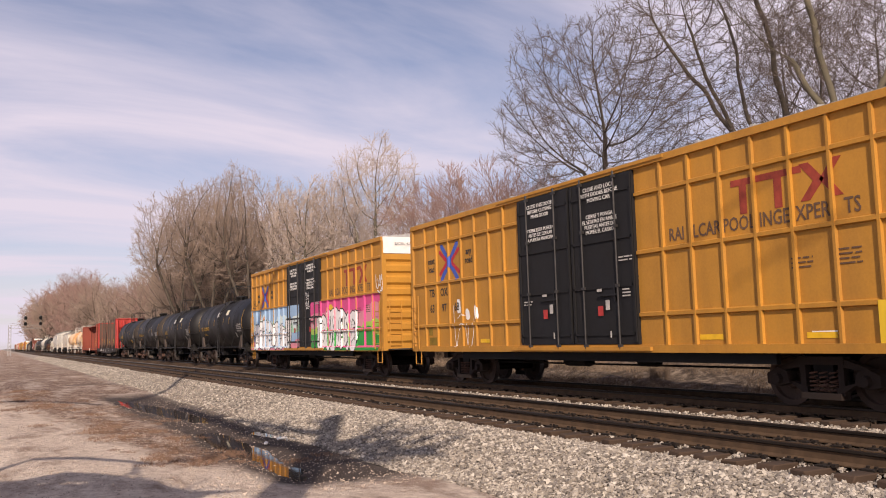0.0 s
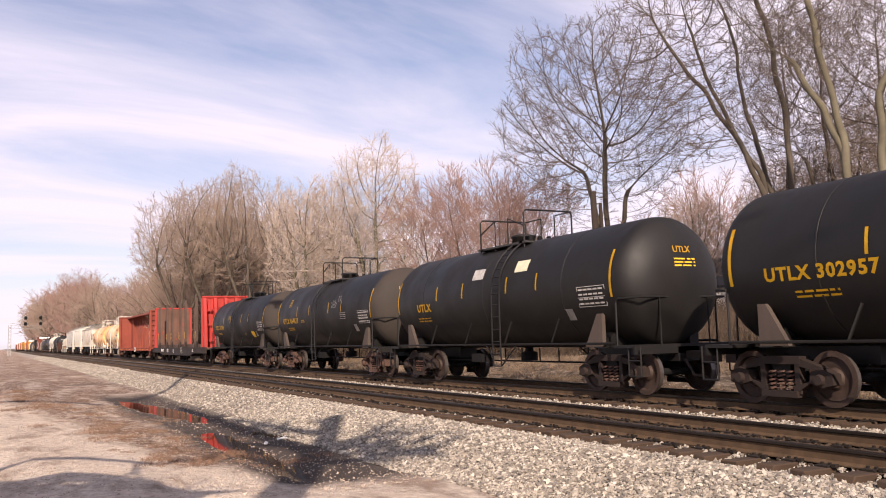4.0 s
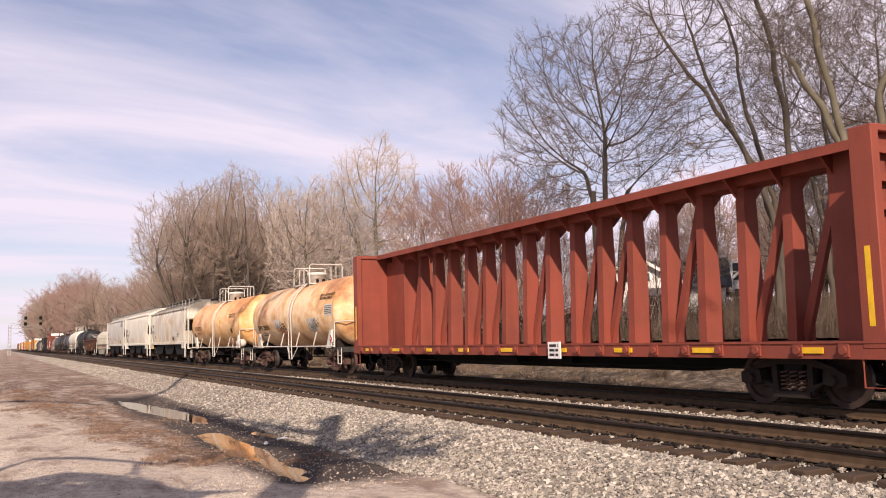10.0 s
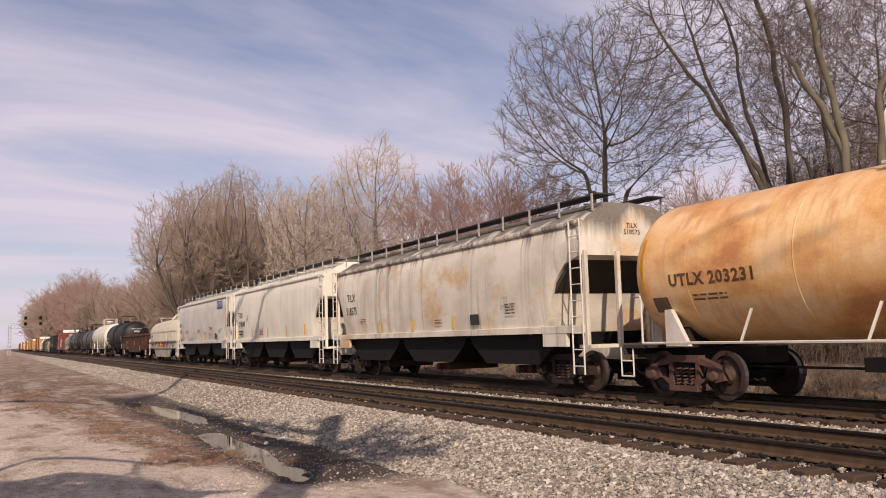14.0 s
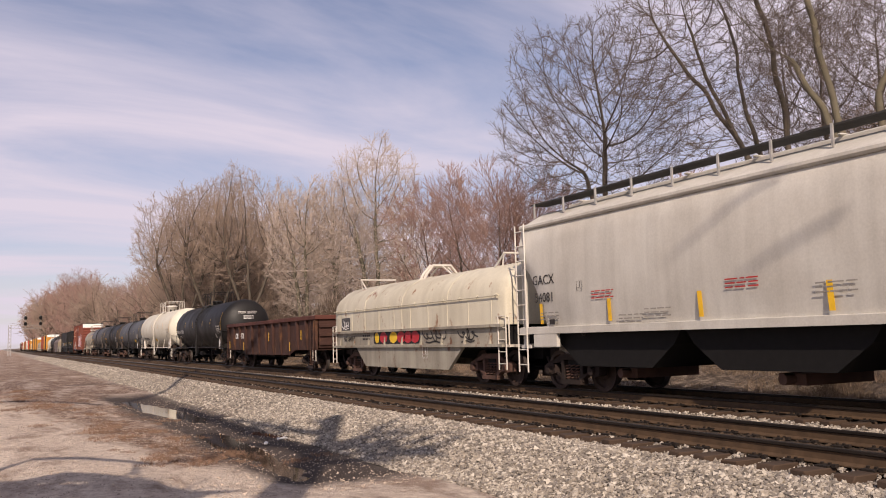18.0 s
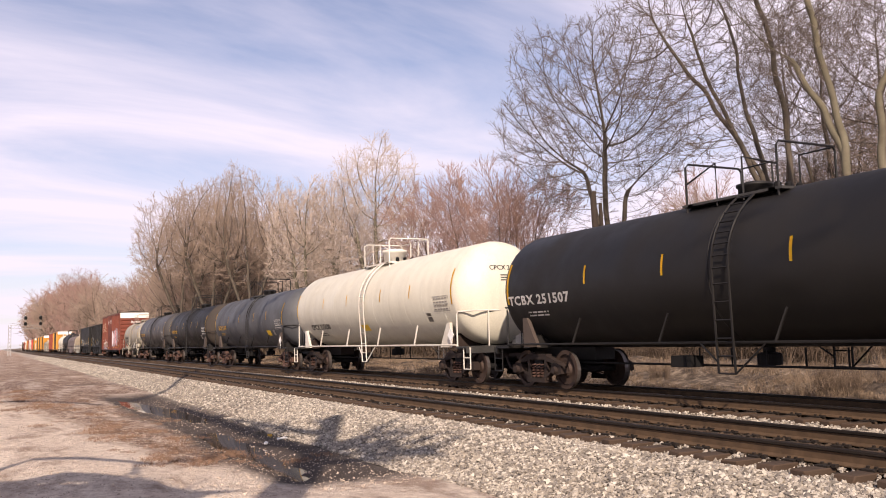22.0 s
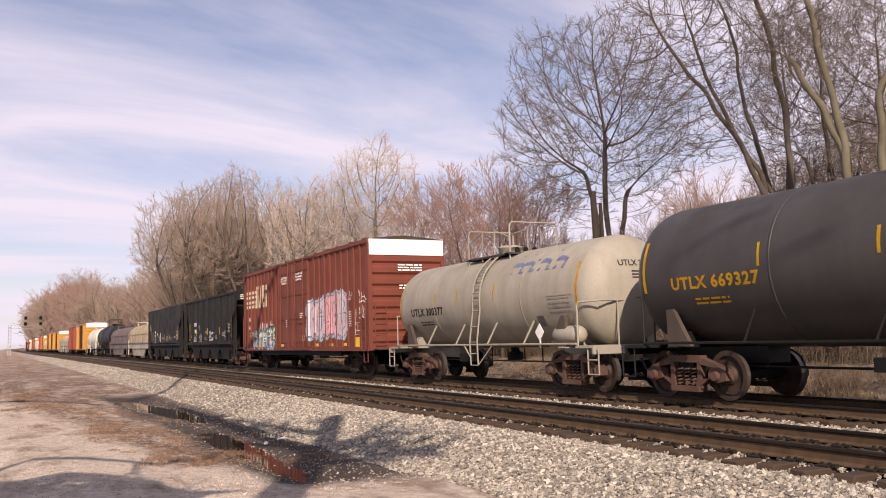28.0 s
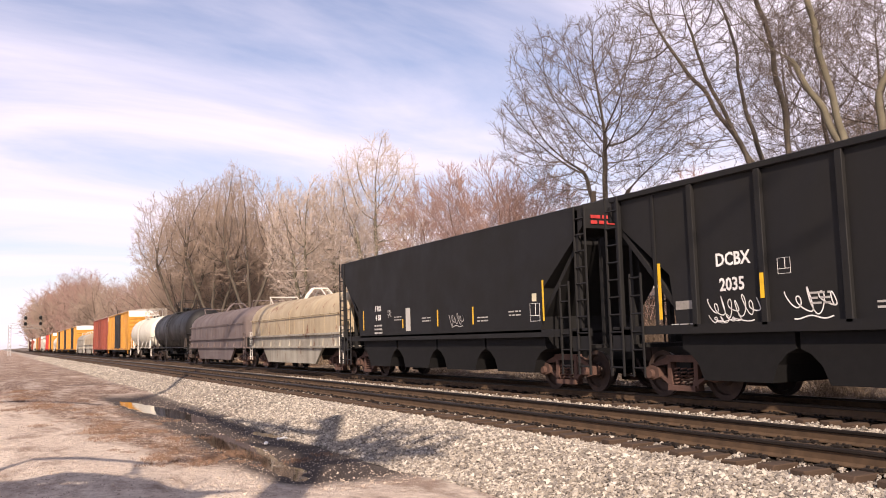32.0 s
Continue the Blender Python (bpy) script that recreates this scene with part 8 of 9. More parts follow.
def red_boxcar_marks(e):
    d = box_depth(e)
    face = -1.53
    def emblem(Y, Z):
        t = (Z - 3.12) / 1.16
        u = (Z - 3.12) / 0.98
        stripe = (u < 1) & (Y > 6.75 - 0.2 * t) & (Y < 8.65) & (np.abs((u * 4) % 1 - 0.5) < 0.31)
        bars_ = sum(((Y < c - 0.35 * t * k) & (Y > c - wd - 0.35 * t * k)) for c, wd, k in ((6.85, 0.42, 1), (6.30, 0.36, -1), (5.90, 0.36, 1)))
        hook = (Y > 4.6) & (Y < 5.35) & ((np.abs(t - 0.12) < 0.12) | (np.abs(t - 0.5) < 0.11) | (np.abs(t - 0.88) < 0.12) | ((Y > 5.08) & (t > 0.5)) | ((Y < 4.87) & (t < 0.5)))
        return (t > 0) & (t < 1) & (stripe | (bars_ > 0) | hook)
    spray(e, 4.4, 8.8, 3.1, 4.6, emblem, d, M["cream_mark"], "emblem", 0.03, 0.006, "cream stripes and slanted emblem")
    lettering("NS", 0.27, M["cream_mark"], e, face, 8.0, 2.55, bold=0.008)
    lettering("46935", 0.24, M["cream_mark"], e, face, 8.0, 2.12, wide=0.8, bold=0.006)
    bars(e, M["cream_mark"], face, 7.7, 1.86, 2, 0.6, 0.06, 0.06, seed=2)
    bars(e, M["cream_mark"], face, 6.9, 1.86, 2, 0.45, 0.08, 0.06, seed=3)
    lettering("CLOSE THIS DOOR\nBEFORE CLOSING\nMAIN DOOR", 0.135, M["white"], e, -1.634, 1.25, 4.20)
    lettering("CLOSE AND LOCK\nBOTH DOORS BEFORE\nMOVING CAR", 0.135, M["white"], e, -1.634, -0.95, 4.25)
    for y, z, n, w_ in ((-6.0, 2.35, 4, 0.3), (-7.05, 2.45, 7, 0.32), (-7.6, 2.5, 7, 0.3), (-1.3, 2.6, 3, 0.4), (0.9, 2.35, 4, 0.25), (-1.6, 1.6, 3, 0.3)):
        bars(e, M["white"], -1.634 if abs(y) < 2.2 else face, y, z, n, w_, 0.035, 0.055, seed=int(y * 10))
    bars(e, M["white"], 0.1, -9.15, 4.12, 3, 1.0, 0.05, 0.05, TAIL, seed=20)
    bars(e, M["white"], 0.2, -9.15, 3.35, 2, 1.1, 0.05, 0.05, TAIL, seed=21)
    bars(e, M["white"], 0.2, -9.15, 2.65, 3, 0.9, 0.05, 0.05, TAIL, seed=22)
    slab(e, [[(-7.6, 1.45), (-8.1, 1.45), (-8.1, 1.0), (-7.6, 1.0)]], -1.535, M["sp_yellow"], "decal", "yellow notice plate")
    stencil(e, -1.536, -7.85, 1.55, 0.45)
    for y in (6.0, 5.2, 1.6, -3.2, -4.9, -6.6):
        slab(e, [[(y + 0.25, 1.12), (y - 0.25, 1.12), (y - 0.25, 1.24), (y + 0.25, 1.24)]], -1.535 if not -2 < y < 2.4 else -1.634, M["yellow_mark"], "reflective_stripe")
    # the large grey-pink piece and the small teal one
    g = glyphs(21, -6.75, -2.1, 1.75, 2.95, 5)
    blob = lambda k: (lambda Y, Z: near_strokes(Y, Z, g) < k + 0.06 * np.sin(Y * 9) * np.sin(Z * 8))
    spray(e, -7.3, -1.6, 1.2, 3.5, blob(0.39), d, M["sp_pale_blue"], "spray_field", 0.04, 0.004)
    spray(e, -7.3, -1.6, 1.2, 3.5, lambda Y, Z: near_strokes(Y, Z, g) < 0.285, d, M["sp_smoke"], "spray_outline", 0.034, 0.007)
    spray(e, -7.3, -1.6, 1.2, 3.5, lambda Y, Z: near_strokes(Y, Z, g) < 0.25, d, M["sp_lilac"], "spray_letters", 0.034, 0.010)
    spray(e, -5.6, -4.3, 1.2, 3.5, lambda Y, Z: near_strokes(Y, Z, g) < 0.24, d, M["sp_petal"], "spray_letters", 0.034, 0.013)
    spray(e, -7.3, -1.6, 1.2, 3.5, lambda Y, Z: near_strokes(Y, Z, g) < 0.02, d, M["sp_smoke"], "spray_outline", 0.03, 0.014)
    g2 = glyphs(33, 3.0, 7.2, 1.12, 1.95, 5)
    spray(e, 2.5, 7.6, 0.97, 2.5, lambda Y, Z: (near_strokes(Y, Z, g2) < 0.27 + 0.05 * np.sin(Y * 11)) & (Z > 1.0), d, M["sp_black"], "spray_field", 0.036, 0.004)
    spray(e, 2.5, 7.6, 0.97, 2.5, lambda Y, Z: (near_strokes(Y, Z, g2) < 0.2) & (Z > 1.0), d, M["sp_teal"], "spray_letters", 0.034, 0.007)
    spray(e, 2.5, 7.6, 0.97, 1.6, lambda Y, Z: (near_strokes(Y, Z, g2) < 0.2) & (Z < 1.42 + 0.1 * np.sin(Y * 5)), d, M["sp_pale_blue"], "spray_letters", 0.034, 0.009)
    spray(e, 2.5, 7.6, 0.97, 2.5, lambda Y, Z: (near_strokes(Y, Z, g2) < 0.035) & (Z > 1.0), d, M["sp_black"], "spray_outline", 0.03, 0.012)
    spray(e, 2.8, 7.2, 1.2, 2.2, lambda Y, Z: (near_strokes(Y + 0.09, Z - 0.08, g2) < 0.035), d, M["sp_white"], "spray_letters", 0.03, 0.014)
    spray(e, 3.4, 6.2, 1.9, 2.6, lambda Y, Z: (Z < 2.2 + 0.18 * np.sin(Y * 7) + 0.12 * np.sin(Y * 13)), d, M["sp_lilac"], "spray_field", 0.036, 0.003)
    scrawl(e, -8.4, 2.75, 0.7, 0.5, M["white"], depth=d, seed=3, n=3, r=0.02)
    scrawl(e, -8.4, 2.15, 0.6, 0.5, M["white"], depth=d, seed=5, n=3, r=0.02)
    scrawl(e, -6.95, 2.9, 0.7, 0.4, M["sp_lilac"], depth=d, seed=6, n=3, r=0.018)


def hopper_marks(h2, h3, bh1, bh2, k1):
    w = -1.592
    lettering("TILX", 0.44, M["dark_mark"], h2, w, 6.05, 2.86)
    lettering("518694", 0.44, M["dark_mark"], h2, w, 5.72, 2.36, wide=0.95)
    bars(h2, M["dark_mark"], w, 5.9, 2.02, 2, 0.9, 0.08, 0.08, seed=1)
    stencil(h2, w, 4.6, 2.48, 0.34, "dark_mark")
    scrawl(h2, 2.7, 1.6, 1.2, 0.9, M["grey_print"], x=w, seed=9, n=4, r=0.008)
    bars(h2, M["red_mark"], w, 1.7, 2.0, 4, 0.55, 0.04, 0.04, seed=2)
    for e, ys in ((h2, (6.55, 3.6, 0.6, -2.6, -5.4)), (h3, (6.95, 4.25, 1.45, -1.5, -4.3))):
        for y in ys:
            slab(e, [[(y + 0.06, 1.62), (y - 0.06, 1.62), (y - 0.03, 2.12), (y + 0.09, 2.12)]], w, M["yellow_mark"], "reflective_stripe")
    logo = []
    for k, (a, b) in enumerate(((-5.05, 0.34), (-5.45, 0.34), (-5.85, 0.30), (-6.18, 0.30))):
        logo.append([(a, 3.48), (a - b, 3.48), (a - b - 0.1, 3.56), (a - 0.02, 3.56)])
        logo.append([(a - 0.04, 3.86), (a - b - 0.04, 3.86), (a - b - 0.1, 3.94), (a - 0.1, 3.94)])
        logo.append([(a, 3.48), (a - 0.1, 3.48), (a - 0.18, 3.94), (a - 0.08, 3.94)])
        logo.append([(a - b, 3.48), (a - b - 0.1, 3.48), (a - b - 0.14, 3.74), (a - b - 0.04, 3.74)])
    for stroke in logo:
        slab(h3, [stroke], -1.585, M["blue_mark"], "emblem_stroke", "blue slanted stroke")
    lettering("GACX", 0.34, M["dark_mark"], h3, w, 6.85, 2.70)
    lettering("54081", 0.34, M["dark_mark"], h3, w, 6.82, 2.26)
    for y, z, m_ in ((4.5, 2.32, "red_mark"), (6.6, 1.90, "dark_mark"), (3.55, 1.75, "dark_mark"), (2.7, 1.85, "dark_mark"), (0.4, 2.30, "red_mark"), (-3.35, 2.40, "red_mark"), (-3.2, 2.02, "dark_mark"), (-5.9, 2.25, "dark_mark"), (-1.6, 2.1, "dark_mark")):
        bars(h3, M[m_ if m_ == "red_mark" else "grey_print"], w, y, z, 3, 0.8, 0.026, 0.05, seed=int(y * 7))
    slab(h3, [[(6.62, 1.60), (6.40, 1.60), (6.40, 1.76), (6.62, 1.76)]], w, M["dark_mark"], "decal")
    stencil(h3, w, 5.35, 2.36, 0.22, "dark_mark")
    slab(h3, [[(-4.6, 1.65), (-5.05, 1.65), (-5.05, 1.98), (-4.6, 1.98)]], w, M["dark_mark"], "decal")
    # black hoppers
    x = -1.497
    lettering("DCBX", 0.34, M["white"], bh1, x, 4.18, 2.66, bold=0.008, wide=0.92)
    lettering("2035", 0.34, M["white"], bh1, x, 4.22, 2.19, bold=0.008, wide=0.92)
    scrawl(bh1, 4.2, 1.5, 1.2, 0.5, M["white"], x=x, seed=11, n=6, r=0.010)
    scrawl(bh1, 2.45, 1.5, 1.0, 0.55, M["white"], x=x, seed=12, n=4, r=0.012)
    scrawl(bh1, 4.4, 1.46, 0.8, 0.18, M["white"], x=x - 0.004, seed=13, n=5, r=0.008)
    stencil(bh1, x, 3.0, 2.3, 0.28)
    for y, z, n_, l_ in ((0.9, 1.75, 2, 0.7), (-2.2, 1.85, 3, 0.45), (-4.1, 2.0, 3, 0.7), (-5.55, 2.55, 7, 0.55), (5.6, 1.5, 1, 0.6), (2.3, 1.95, 3, 0.4)):
        bars(bh1, M["dull_print"], x, y, z, n_, l_, 0.035, 0.05, seed=int(y * 9))
    slab(bh1, [[(5.75, 1.78), (5.25, 1.78), (5.25, 1.95), (5.75, 1.95)], [(1.0, 2.02), (0.6, 2.02), (0.6, 2.18), (1.0, 2.18)]], x, M["grey_print"], "decal")
    stencil(bh1, x, -4.75, 1.6, 0.5)
    g = glyphs(41, -1.75, -0.25, 1.58, 2.1, 4)
    spray(bh1, -2.0, 0.0, 1.45, 2.3, lambda Y, Z: near_strokes(Y, Z, g) < 0.11, lambda y, z: 1.49, M["sp_white"], "spray_letters", 0.03)
    spray(bh1, -2.0, 0.0, 1.45, 2.3, lambda Y, Z: near_strokes(Y, Z, g) < 0.05, lambda y, z: 1.494, M["sp_black"], "spray_outline", 0.03)
    for y, lo, hi, face in ((6.2, 1.6, 2.75, x), (3.44, 1.9, 2.35, -1.576), (0.0, 1.9, 2.35, -1.576), (-3.44, 1.9, 2.35, -1.576), (-6.15, 1.7, 2.9, x)):
        slab(bh1, [[(y + 0.045, lo), (y - 0.045, lo), (y - 0.045, hi), (y + 0.045, hi)]], face, M["yellow_mark"], "reflective_stripe")
    for y in (6.3, -6.27):
        bm = bmesh.new()
        box(bm, -1.52, y - 0.035, 1.46, -1.49, y + 0.035, 4.2)
        part("edge_stiffener", fix(bm), M["black_hop"], bh1)
    x = -1.576
    lettering("F RX", 0.27, M["white"], bh2, x, 4.3, 2.42, bold=0.005)
    lettering("4 58", 0.27, M["white"], bh2, x, 4.3, 2.10, bold=0.005)
    bars(bh2, M["dull_print"], x, 4.3, 1.86, 3, 0.7, 0.06, 0.07, seed=3)
    stencil(bh2, x, 3.3, 2.1, 0.24)
    slab(bh2, [[(1.95, 1.6), (1.6, 1.6), (1.6, 2.35), (1.95, 2.35)]], x, M["pale_hop"], "decal")
    scrawl(bh2, -1.67, 1.65, 0.9, 0.4, M["dull_print"], x=x, seed=14, n=5, r=0.012)
    stencil(bh2, x, -5.86, 1.7, 0.45)
    slab(bh2, [[(-5.75, 2.2), (-5.95, 2.2), (-5.95, 2.4), (-5.75, 2.4)]], x, M["cream_mark"], "decal")
    for y, z in ((0.4, 2.0), (-3.2, 1.9), (-4.9, 2.0), (2.6, 2.1)):
        bars(bh2, M["dull_print"], x, y, z, 2, 0.6, 0.035, 0.06, seed=int(y * 5))
    for y, hi in ((5.7, 2.4), (2.2, 2.0), (-0.4, 2.2), (-2.64, 2.2), (-6.25, 2.7)):
        slab(bh2, [[(y + 0.035, 1.7), (y - 0.035, 1.7), (y - 0.035, hi), (y + 0.035, hi)]], x, M["yellow_mark"], "reflective_stripe")
    bars(bh2, M["red_mark"], -1.0, -8.105, 4.1, 2, 0.8, 0.08, 0.05, TAIL, seed=6)
    bars(bh1, M["white"], -1.0, -7.755, 4.1, 3, 0.7, 0.05, 0.05, TAIL, seed=7)
    # coil car
    w = -1.512
    lettering("NS 164954", 0.26, M["dark_mark"], k1, w, 4.95, 1.38, bold=0.006)
    slab(k1, [[(5.75, 1.72), (4.85, 1.72), (4.85, 2.2), (5.75, 2.2)]], w, M["slate_tank"], "decal", "grey patch with a white scrawl")
    scrawl(k1, 5.3, 1.76, 0.75, 0.35, M["white"], x=w - 0.006, seed=15, n=3, r=0.02)
    bars(k1, M["dark_mark"], w, 3.2, 1.52, 2, 0.7, 0.06, 0.06, seed=8)
    band = lambda a, b: (lambda Y, Z: (Y > a) & (Y < b))
    spray(k1, -1.4, 2.5, 1.18, 1.58, lambda Y, Z: Y < 9, lambda y, z: 1.50, M["sp_black"], "spray_field", 0.06, 0.004)
    for k, (a, m_) in enumerate(((2.2, "sp_yellow"), (1.6, "sp_red"), (0.75, "sp_yellow"), (0.1, "sp_red"), (-0.45, "sp_red"), (-1.0, "sp_red"))):
        r_ = 0.2 if k == 0 else 0.33
        spray(k1, a - 0.4, a + 0.4, 1.2, 1.58, lambda Y, Z, a=a, r_=r_: np.hypot((Y - a) / r_, (Z - 1.4) / 0.19) < 1, lambda y, z: 1.50, M[m_], "spray_letters", 0.03, 0.007)
    scrawl(k1, -2.4, 1.2, 1.5, 0.4, M["dark_mark"], x=w, seed=16, n=5, r=0.022)
    scrawl(k1, -4.6, 1.2, 1.0, 0.4, M["dark_mark"], x=w, seed=17, n=3, r=0.022)
    stencil(k1, w, -1.75, 0.72, 0.38)


# ---- the train, head to tail: places run along it in metres ----
def build_train():
    UT = "black tank car with yellow stripes and a ladder over its shell"
    a = box_car("boxcar", 7.75, 25.70, "yellow high-cube boxcar with black double plug doors", "yellow", belts=(4.28, 3.03, 1.72), door=(-2.3, 2.35), door_mat="black_door", posts=8)
    pool_marks(a, False)
    b = box_car("boxcar", 28.20, 46.00, "yellow high-cube boxcar with bright spray-painted lower sides", "yellow", belts=(4.28, 3.03, 1.72), door=(-2.3, 2.35), door_mat="black_door", posts=8)
    pool_marks(b, True)
    spray_boxcar(b)
    c1 = tank_car("tank_car", 47.51, 61.06, UT, "black_tank", mark="UTLX 302957", ladder_at=-0.46, bands=3)
    c2 = tank_car("tank_car", 62.63, 76.13, UT, "black_tank", mark="UTLX", ladder_at=-0.87, bands=3)
    on_shell = lambda e, y, z, w_, h_, m_: patch(e, y - w_ / 2, y + w_ / 2, z - h_ / 2, z + h_ / 2, M[m_], 1.5, 2.5)
    for t_ in (c1, c2):
        on_shell(t_, 0.37, 3.11, 0.62, 0.30, "dull_print")
        on_shell(t_, -1.91, 3.17, 0.62, 0.30, "cream_mark")
    c3 = tank_car("tank_car", 76.72, 90.42, "black tank car with yellow lettering and dusty brown head", "black_tank", mark="UTLX 664613", bands=1, look_="rust_truck")
    c4 = tank_car("tank_car", 91.23, 105.03, "black tank car with yellow stencils and ladder", "black_tank", mark="UTLX 68209", bands=0, look_="rust_truck")
    for y, z, w_, h_ in ((-3.45, 1.80, 0.62, 0.30), (1.58, 2.82, 0.32, 0.22), (-1.87, 1.84, 0.26, 0.14)):
        on_shell(c4, y, z, w_, h_, "yellow_mark" if w_ > 0.5 else "faded_yellow")
    shell_ = lambda y, z: math.sqrt(max(0.1, 1.5 ** 2 - (z - 2.5) ** 2))
    scrawl(c3, -1.95, 2.66, 0.55, 0.36, M["dull_print"], depth=shell_, seed=31, n=4, r=0.006)
    scrawl(c3, -2.5, 2.9, 0.35, 0.25, M["dull_print"], depth=shell_, seed=32, n=4, r=0.006)
    for y, z, n_, l_, m_ in ((-3.0, 2.45, 4, 0.62, "dull_print"), (4.1, 3.28, 5, 0.40, "yellow_mark"), (2.1, 2.3, 2, 0.45, "yellow_mark")):
        bars(c3, M[m_], 0, y, z, n_, l_, 0.035, 0.04, wrap=lambda p: Vector((-shell_(p.y, p.z) - 0.008, p.y, p.z)), seed=int(y * 10))
    flat_car(105.98, 127.88)
    centre_beam(129.22, 151.72)
    o1 = tank_car("tank_car", 153.22, 167.52, "pale orange tank car blotched with rust and grime", "peach_tank", r=1.52, zc=2.58, marks="faded_mark", mark_at=(1.75, -0.52), mark_wide=0.9, mark="SHPX 203530", ladder_at=-0.64, rail="white_rail", bands=5, look_="rust_truck", plate="red_mark", stripes=0, print_=False, tall_dome=True)
    o2 = tank_car("tank_car", 168.82, 183.92, "orange tank car with white rails and an air reservoir", "orange_tank", r=1.52, zc=2.58, marks="dim_mark", mark="UTLX 203231", ladder_at=-0.5, rail="white_rail", bands=5, plate="red_mark", stripes=0, print_=False, tall_dome=True, bottle=True, look_="rust_truck")
    skin = lambda y, z: math.sqrt(max(0.1, 1.52 ** 2 - (z - 2.58) ** 2))
    lay = lambda p: Vector((-skin(p.y, p.z) - 0.010, p.y, p.z))
    for y0, y1, z0, z1 in ((1.35, 2.35, 2.02, 2.42), (-3.85, -2.75, 1.80, 2.35), (-6.15, -5.15, 2.38, 2.86)):
        patch(o1, y0, y1, z0, z1, M["white_rail"], 1.52, 2.58, label="cream repainted patch")
    for y, z, sd in ((1.7, 1.88, 51), (0.9, 1.9, 54), (-3.3, 1.75, 52), (-3.9, 1.95, 53)):
        scrawl(o1, y, z, 0.75, 0.42, M["dark_mark"], depth=skin, seed=sd, n=4, r=0.014)
    bars(o1, M["dark_mark"], 0, -5.65, 2.80, 5, 0.85, 0.035, 0.04, wrap=lay, seed=61)
    lettering("METHYL METHACRYLATE\nMONOMER, STABILIZED", 0.15, M["faded_mark"], o1, 0, -5.2, 3.2, wrap=lay, bold=0.004)
    patch(o2, -2.15, -1.75, 2.55, 2.80, M["sp_yellow"], 1.52, 2.58, label="yellow notice plate")
    patch(o2, -4.75, -4.4, 1.95, 2.2, M["dark_mark"], 1.52, 2.58)
    lettering("METHYL METHACRYLATE\nMONOMER STABILIZED", 0.14, M["faded_mark"], o2, 0, -4.9, 2.95, wrap=lay, bold=0.004)
    patch(o2, 5.9, 6.35, 1.75, 2.05, M["faded_mark"], 1.52, 2.58)
    h1 = round_hopper("covered_hopper", 184.83, 201.93, "grey-white covered hopper with dark streaks down its sides", "grey_hop", z1=4.0, zr=4.5)
    lettering("TILX", 0.40, M["dark_mark"], h1, -1.592, 6.40, 2.92)
    lettering("518575", 0.40, M["dark_mark"], h1, -1.592, 6.36, 2.42, wide=0.92)
    for y in (3.6, 0.9, -2.0):
        slab(h1, [[(y + 0.06, 1.60), (y - 0.06, 1.60), (y - 0.02, 1.98), (y + 0.10, 1.98)]], -1.592, M["yellow_mark"], "reflective_stripe")
    slab(h1, [[(-3.05, 1.68), (-3.55, 1.68), (-3.50, 1.98), (-3.0, 1.98)]], -1.592, M["dark_mark"], "decal")
    stencil(h1, -1.592, -4.9, 2.05, 0.34, "grey_print")
    lettering("TILX\n518575", 0.17, M["dark_mark"], h1, 0.05, -8.31, 3.85, TAIL)
    for y, z, n_ in ((5.2, 2.1, 2), (-1.0, 1.9, 2), (-5.2, 2.2, 4)):
        bars(h1, M["faded_mark"], -1.592, y, z, n_, 0.5, 0.03, 0.05, seed=int(y * 7))
    h2 = round_hopper("covered_hopper", 202.95, 218.85, "cream white covered hopper with black lettering", "white_hop")
    h3 = round_hopper("covered_hopper", 219.76, 236.20, "pale grey covered hopper with blue mark and white sill", "pale_hop")
    k1, _ = coil_car("coil_car", 236.65, 250.45, "cream coil car with rounded cover and painted scrawls along its sill", "cream_coil", "dirty_coil")
    gondola(252.40, 268.45)
    tank_car("tank_car", 269.54, 286.24, "clean black tank car with white lettering", "black_tank", r=1.52, zc=2.52, marks="white", mark="TCBX 251507", mark_at=(1.4, -0.28), mark_wide=1.18, ladder_at=-0.43, bands=1, plate="white")
    cpcx = tank_car("tank_car", 287.40, 304.40, "cream white tank car with white ladder and handrails", "white_tank", r=1.58, zc=2.68, marks="dark_mark", mark_at=(2.65, -0.80), mark="CPCX 215030", ladder_at=-0.5, rail="white_rail", bands=11, plate="white", tall_dome=True)
    patch(cpcx, -0.41, 0.29, 1.68, 1.90, M["sp_yellow"], 1.58, 2.68, label="yellow notice plate")
    natx = tank_car("tank_car", 305.21, 321.51, "dusty grey tank car with yellow lettering", "grey_tank", marks="yellow_mark", mark="NATX 251547", mark_at=(1.85, -0.25), mark_wide=0.85, ladder_at=-1.0, bands=2, look_="rust_truck", plate="white")
    patch(natx, -4.85, -4.15, 1.68, 1.94, M["sp_yellow"], 1.5, 2.5, label="yellow notice plate")
    tank_car("tank_car", 322.62, 337.82, "dull black tank car with yellow lettering", "black_tank", mark="UTLX 670291", ladder_at=-0.5, bands=2, look_="rust_truck")
    tank_car("tank_car", 338.92, 354.27, "slate grey tank car, lighter on top", "slate_tank", mark="UTLX 669327", ladder_at=-0.6, bands=2, look_="rust_truck")
    tan = tank_car("tank_car", 354.89, 366.99, "small tan-grey tank car with faded blue lettering", "tan_tank", r=1.38, zc=2.38, marks="dark_mark", mark="UTLX 300377", ladder_at=-0.35, rail="tan_tank", bands=2, look_="rust_truck", plate="white", bottle=True, stripes=3)
    slant = []
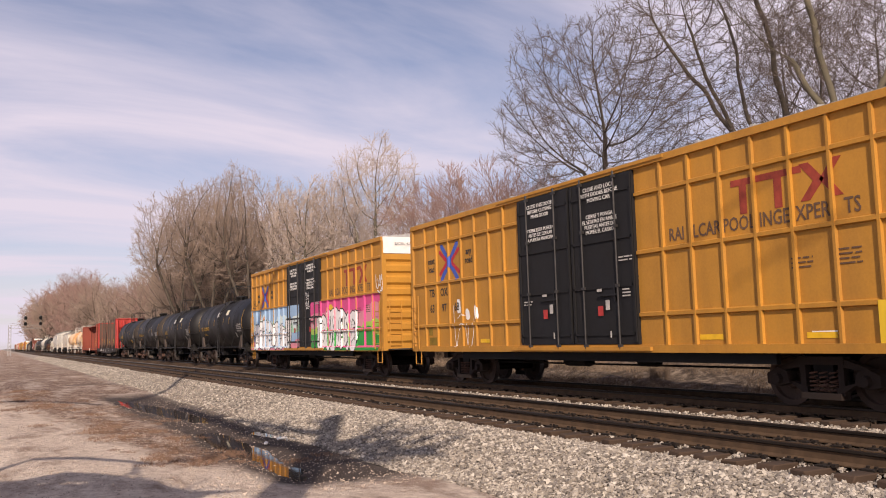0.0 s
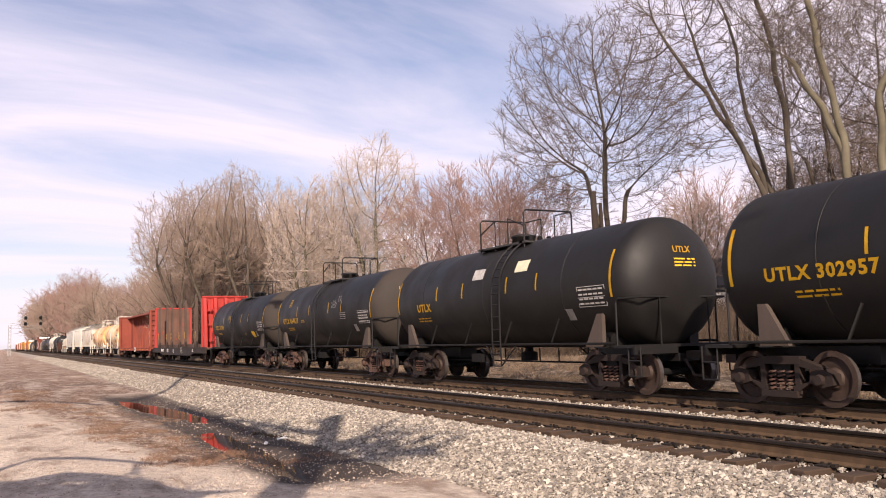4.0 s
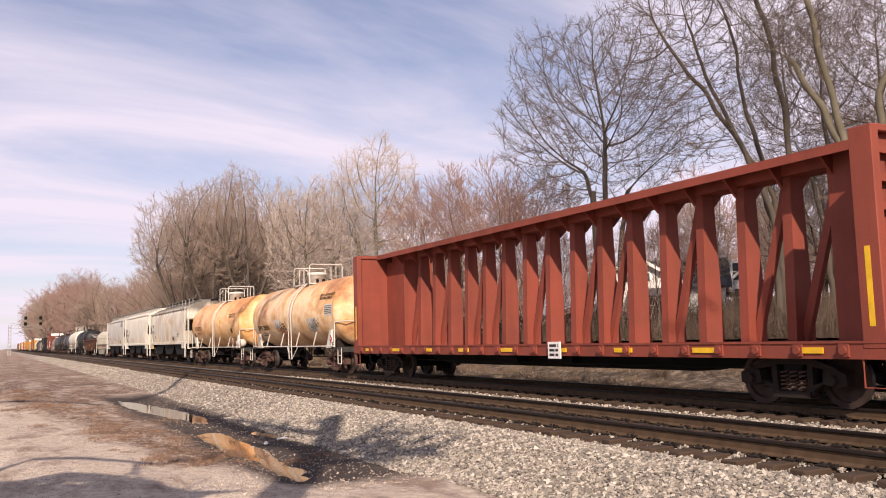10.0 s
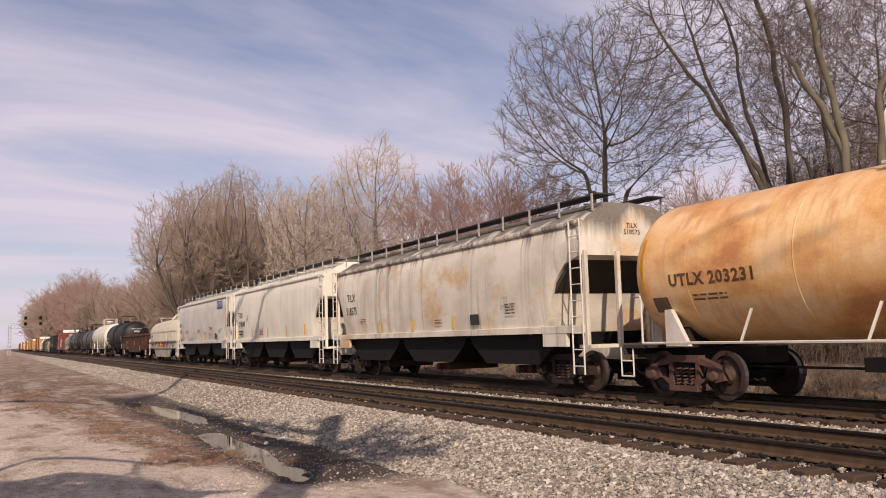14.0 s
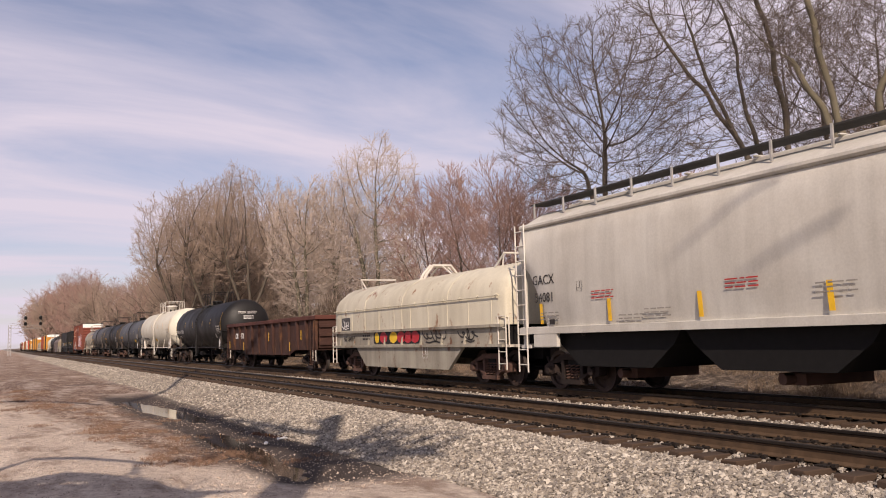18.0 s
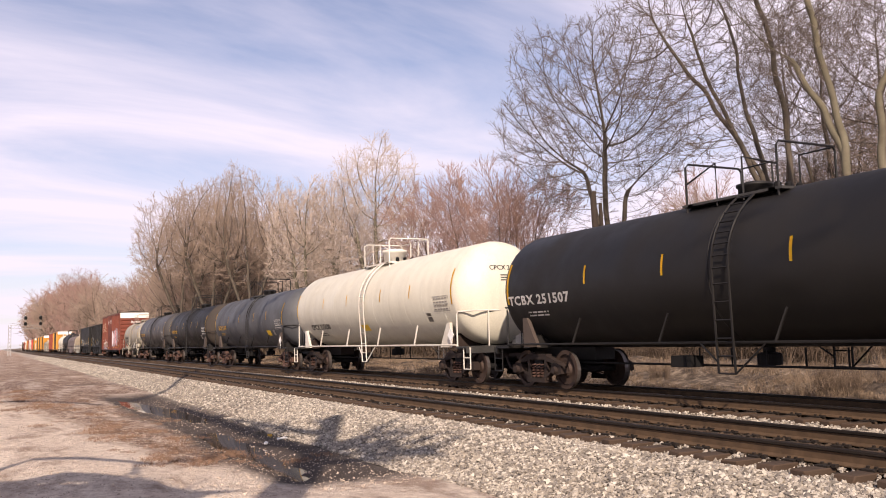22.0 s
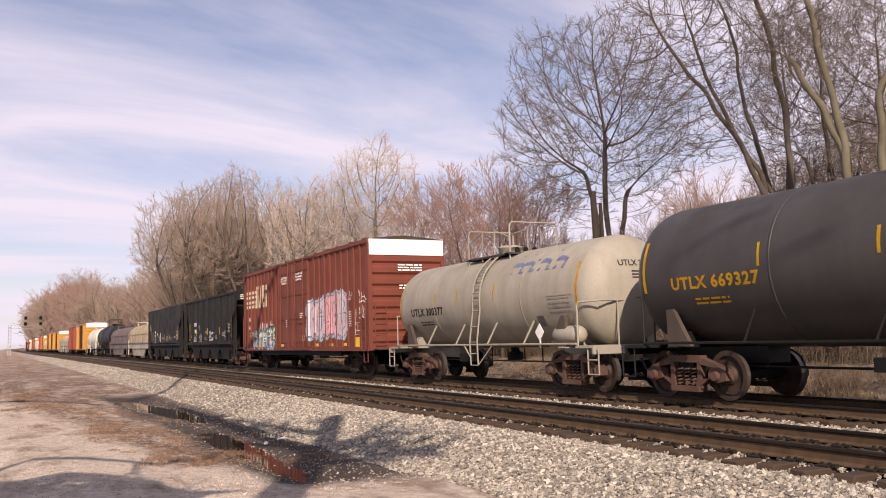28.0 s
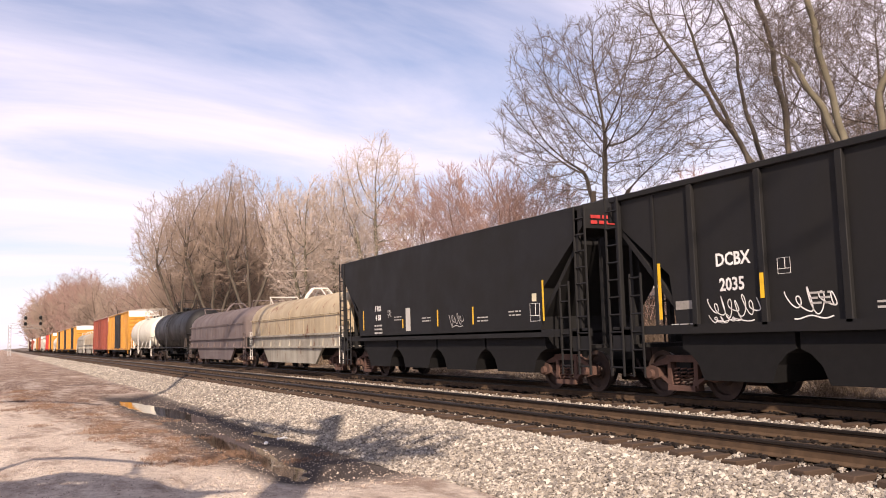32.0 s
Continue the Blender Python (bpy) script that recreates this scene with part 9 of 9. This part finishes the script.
    for k, (a, b) in enumerate(((-2.1, 0.34), (-2.5, 0.30), (-2.86, 0.14), (-3.08, 0.30), (-3.42, 0.14), (-3.62, 0.30))):
        lo, hi = (3.02, 3.42) if k in (0, 1, 4) else (3.02, 3.28)
        slant.append([(a, lo), (a - 0.09, lo), (a - 0.19, hi), (a - 0.10, hi)])
        if b > 0.2:
            slant.append([(a - 0.02, lo + 0.16), (a - b, lo + 0.16), (a - b - 0.02, lo + 0.24), (a - 0.05, lo + 0.24)])
            slant.append([(a - b + 0.02, lo), (a - b - 0.06, lo), (a - b - 0.10, lo + 0.2), (a - b - 0.02, lo + 0.2)])
    for q in slant:
        bm = bmesh.new()
        prism(bm, [(-2.85 + (a + 2.85) * 1.35, 3.0 + (b - 3.02) * 1.25) for a, b in q], 0, 0.003, "x")
        for v in bm.verts:
            v.co.x = -math.sqrt(max(0.1, 1.38 ** 2 - (v.co.z - 2.38) ** 2)) - 0.006 - v.co.x
        part("emblem_stroke", fix(bm), M["faded_blue"], tan, "faded blue slanted stroke")
    # black roof; its dark paint also stands in for shadow along the eave
    ns = box_car("boxcar", 368.49, 386.59, "dark red ribbed boxcar with white stripes and spray-painted panels", "ns_red", posts=10, door=(-2.2, 2.3), post_d=0.06, post_w=0.13, z0=0.95, z1=5.08, roof="dusty")
    red_boxcar_marks(ns)
    bh1, hh1 = ribbed_hopper("covered_hopper", 388.20, 403.90, "black covered hopper with outside posts and white scrawls")
    bh2, hh2 = ribbed_hopper("covered_hopper", 404.50, 420.90, "black smooth-sided covered hopper with red warning board", ribs=0)
    hopper_marks(h2, h3, bh1, bh2, k1)
    coil_car("coil_car", 420.60, 435.10, "tan coil car with rust-streaked rounded cover", "tan_coil", "dirty_coil")
    coil_car("coil_car", 435.90, 451.70, "soot-grey coil car with rounded cover", "dark_coil", "dark_coil")
    tank_car("tank_car", 452.50, 468.50, "black tank car near the train's tail", "black_tank", far=True)
    tank_car("tank_car", 469.30, 483.50, "white tank car with a black end band", "white_tank", far=True, rail="white_rail")
    far_list = [("yellow", 18.6), ("red_steel", 18.0), ("tan_coil", 14.2), ("dirty_coil", 14.2), ("yellow", 18.4), ("yellow", 18.4), ("yellow", 18.4), ("tank", 15.5), ("yellow", 18.4), ("bright_red", 16.5),
                ("tank", 15.5), ("grey_hop", 16.0), ("red_steel", 17.5), ("yellow", 18.4), ("white_hop", 16.0), ("tank", 15.5), ("red_steel", 17.5), ("tan_tank", 15.5), ("brown_gon", 17.0), ("grey_hop", 16.0)]
    s = 484.30
    for kind, n in far_list:
        if kind == "tank":
            tank_car("tank_car", s, s + n, "white tank car far down the train", "white_tank", far=True, rail="white_rail")
        elif kind == "tan_tank":
            tank_car("tank_car", s, s + n, "tan tank car far down the train", "tan_tank", far=True)
        elif kind in ("tan_coil", "dirty_coil"):
            coil_car("coil_car", s, s + n, "dusty tan coil car far down the train", kind, "dirty_coil")
        elif kind in ("grey_hop", "white_hop"):
            round_hopper("covered_hopper", s, s + n, "pale covered hopper far down the train", kind)
        elif kind == "yellow":
            box_car("boxcar", s, s + n, "yellow high-cube boxcar with black doors, far down the train", "yellow", far=True, door_mat="black_door", posts=7)
        else:
            box_car("boxcar", s, s + n, "red boxcar far down the train", kind, far=True, posts=7)
        s += n + 0.9


def travelled(t):
    """Metres the train has rolled: it eases from 12 m/s to a steadier pace."""
    ease = 0.42 * min(t, 7) + (0.42 * (min(t, 10) - 7) - 0.045 * (min(t, 10) - 7) ** 2 if t > 7 else 0) + 0.15 * max(0, t - 10)
    return 11.58 * t + 0.0105 * t * t + ease


def motions():
    for e, s in CARS:
        walk(e, [(t, pose(TRAIN_X, s - travelled(t), 0)) for t in (0, 2, 4, 6, 7, 8, 9, 10, 12, 16, 20, 24, 28, 32)])


build_train()
motions()
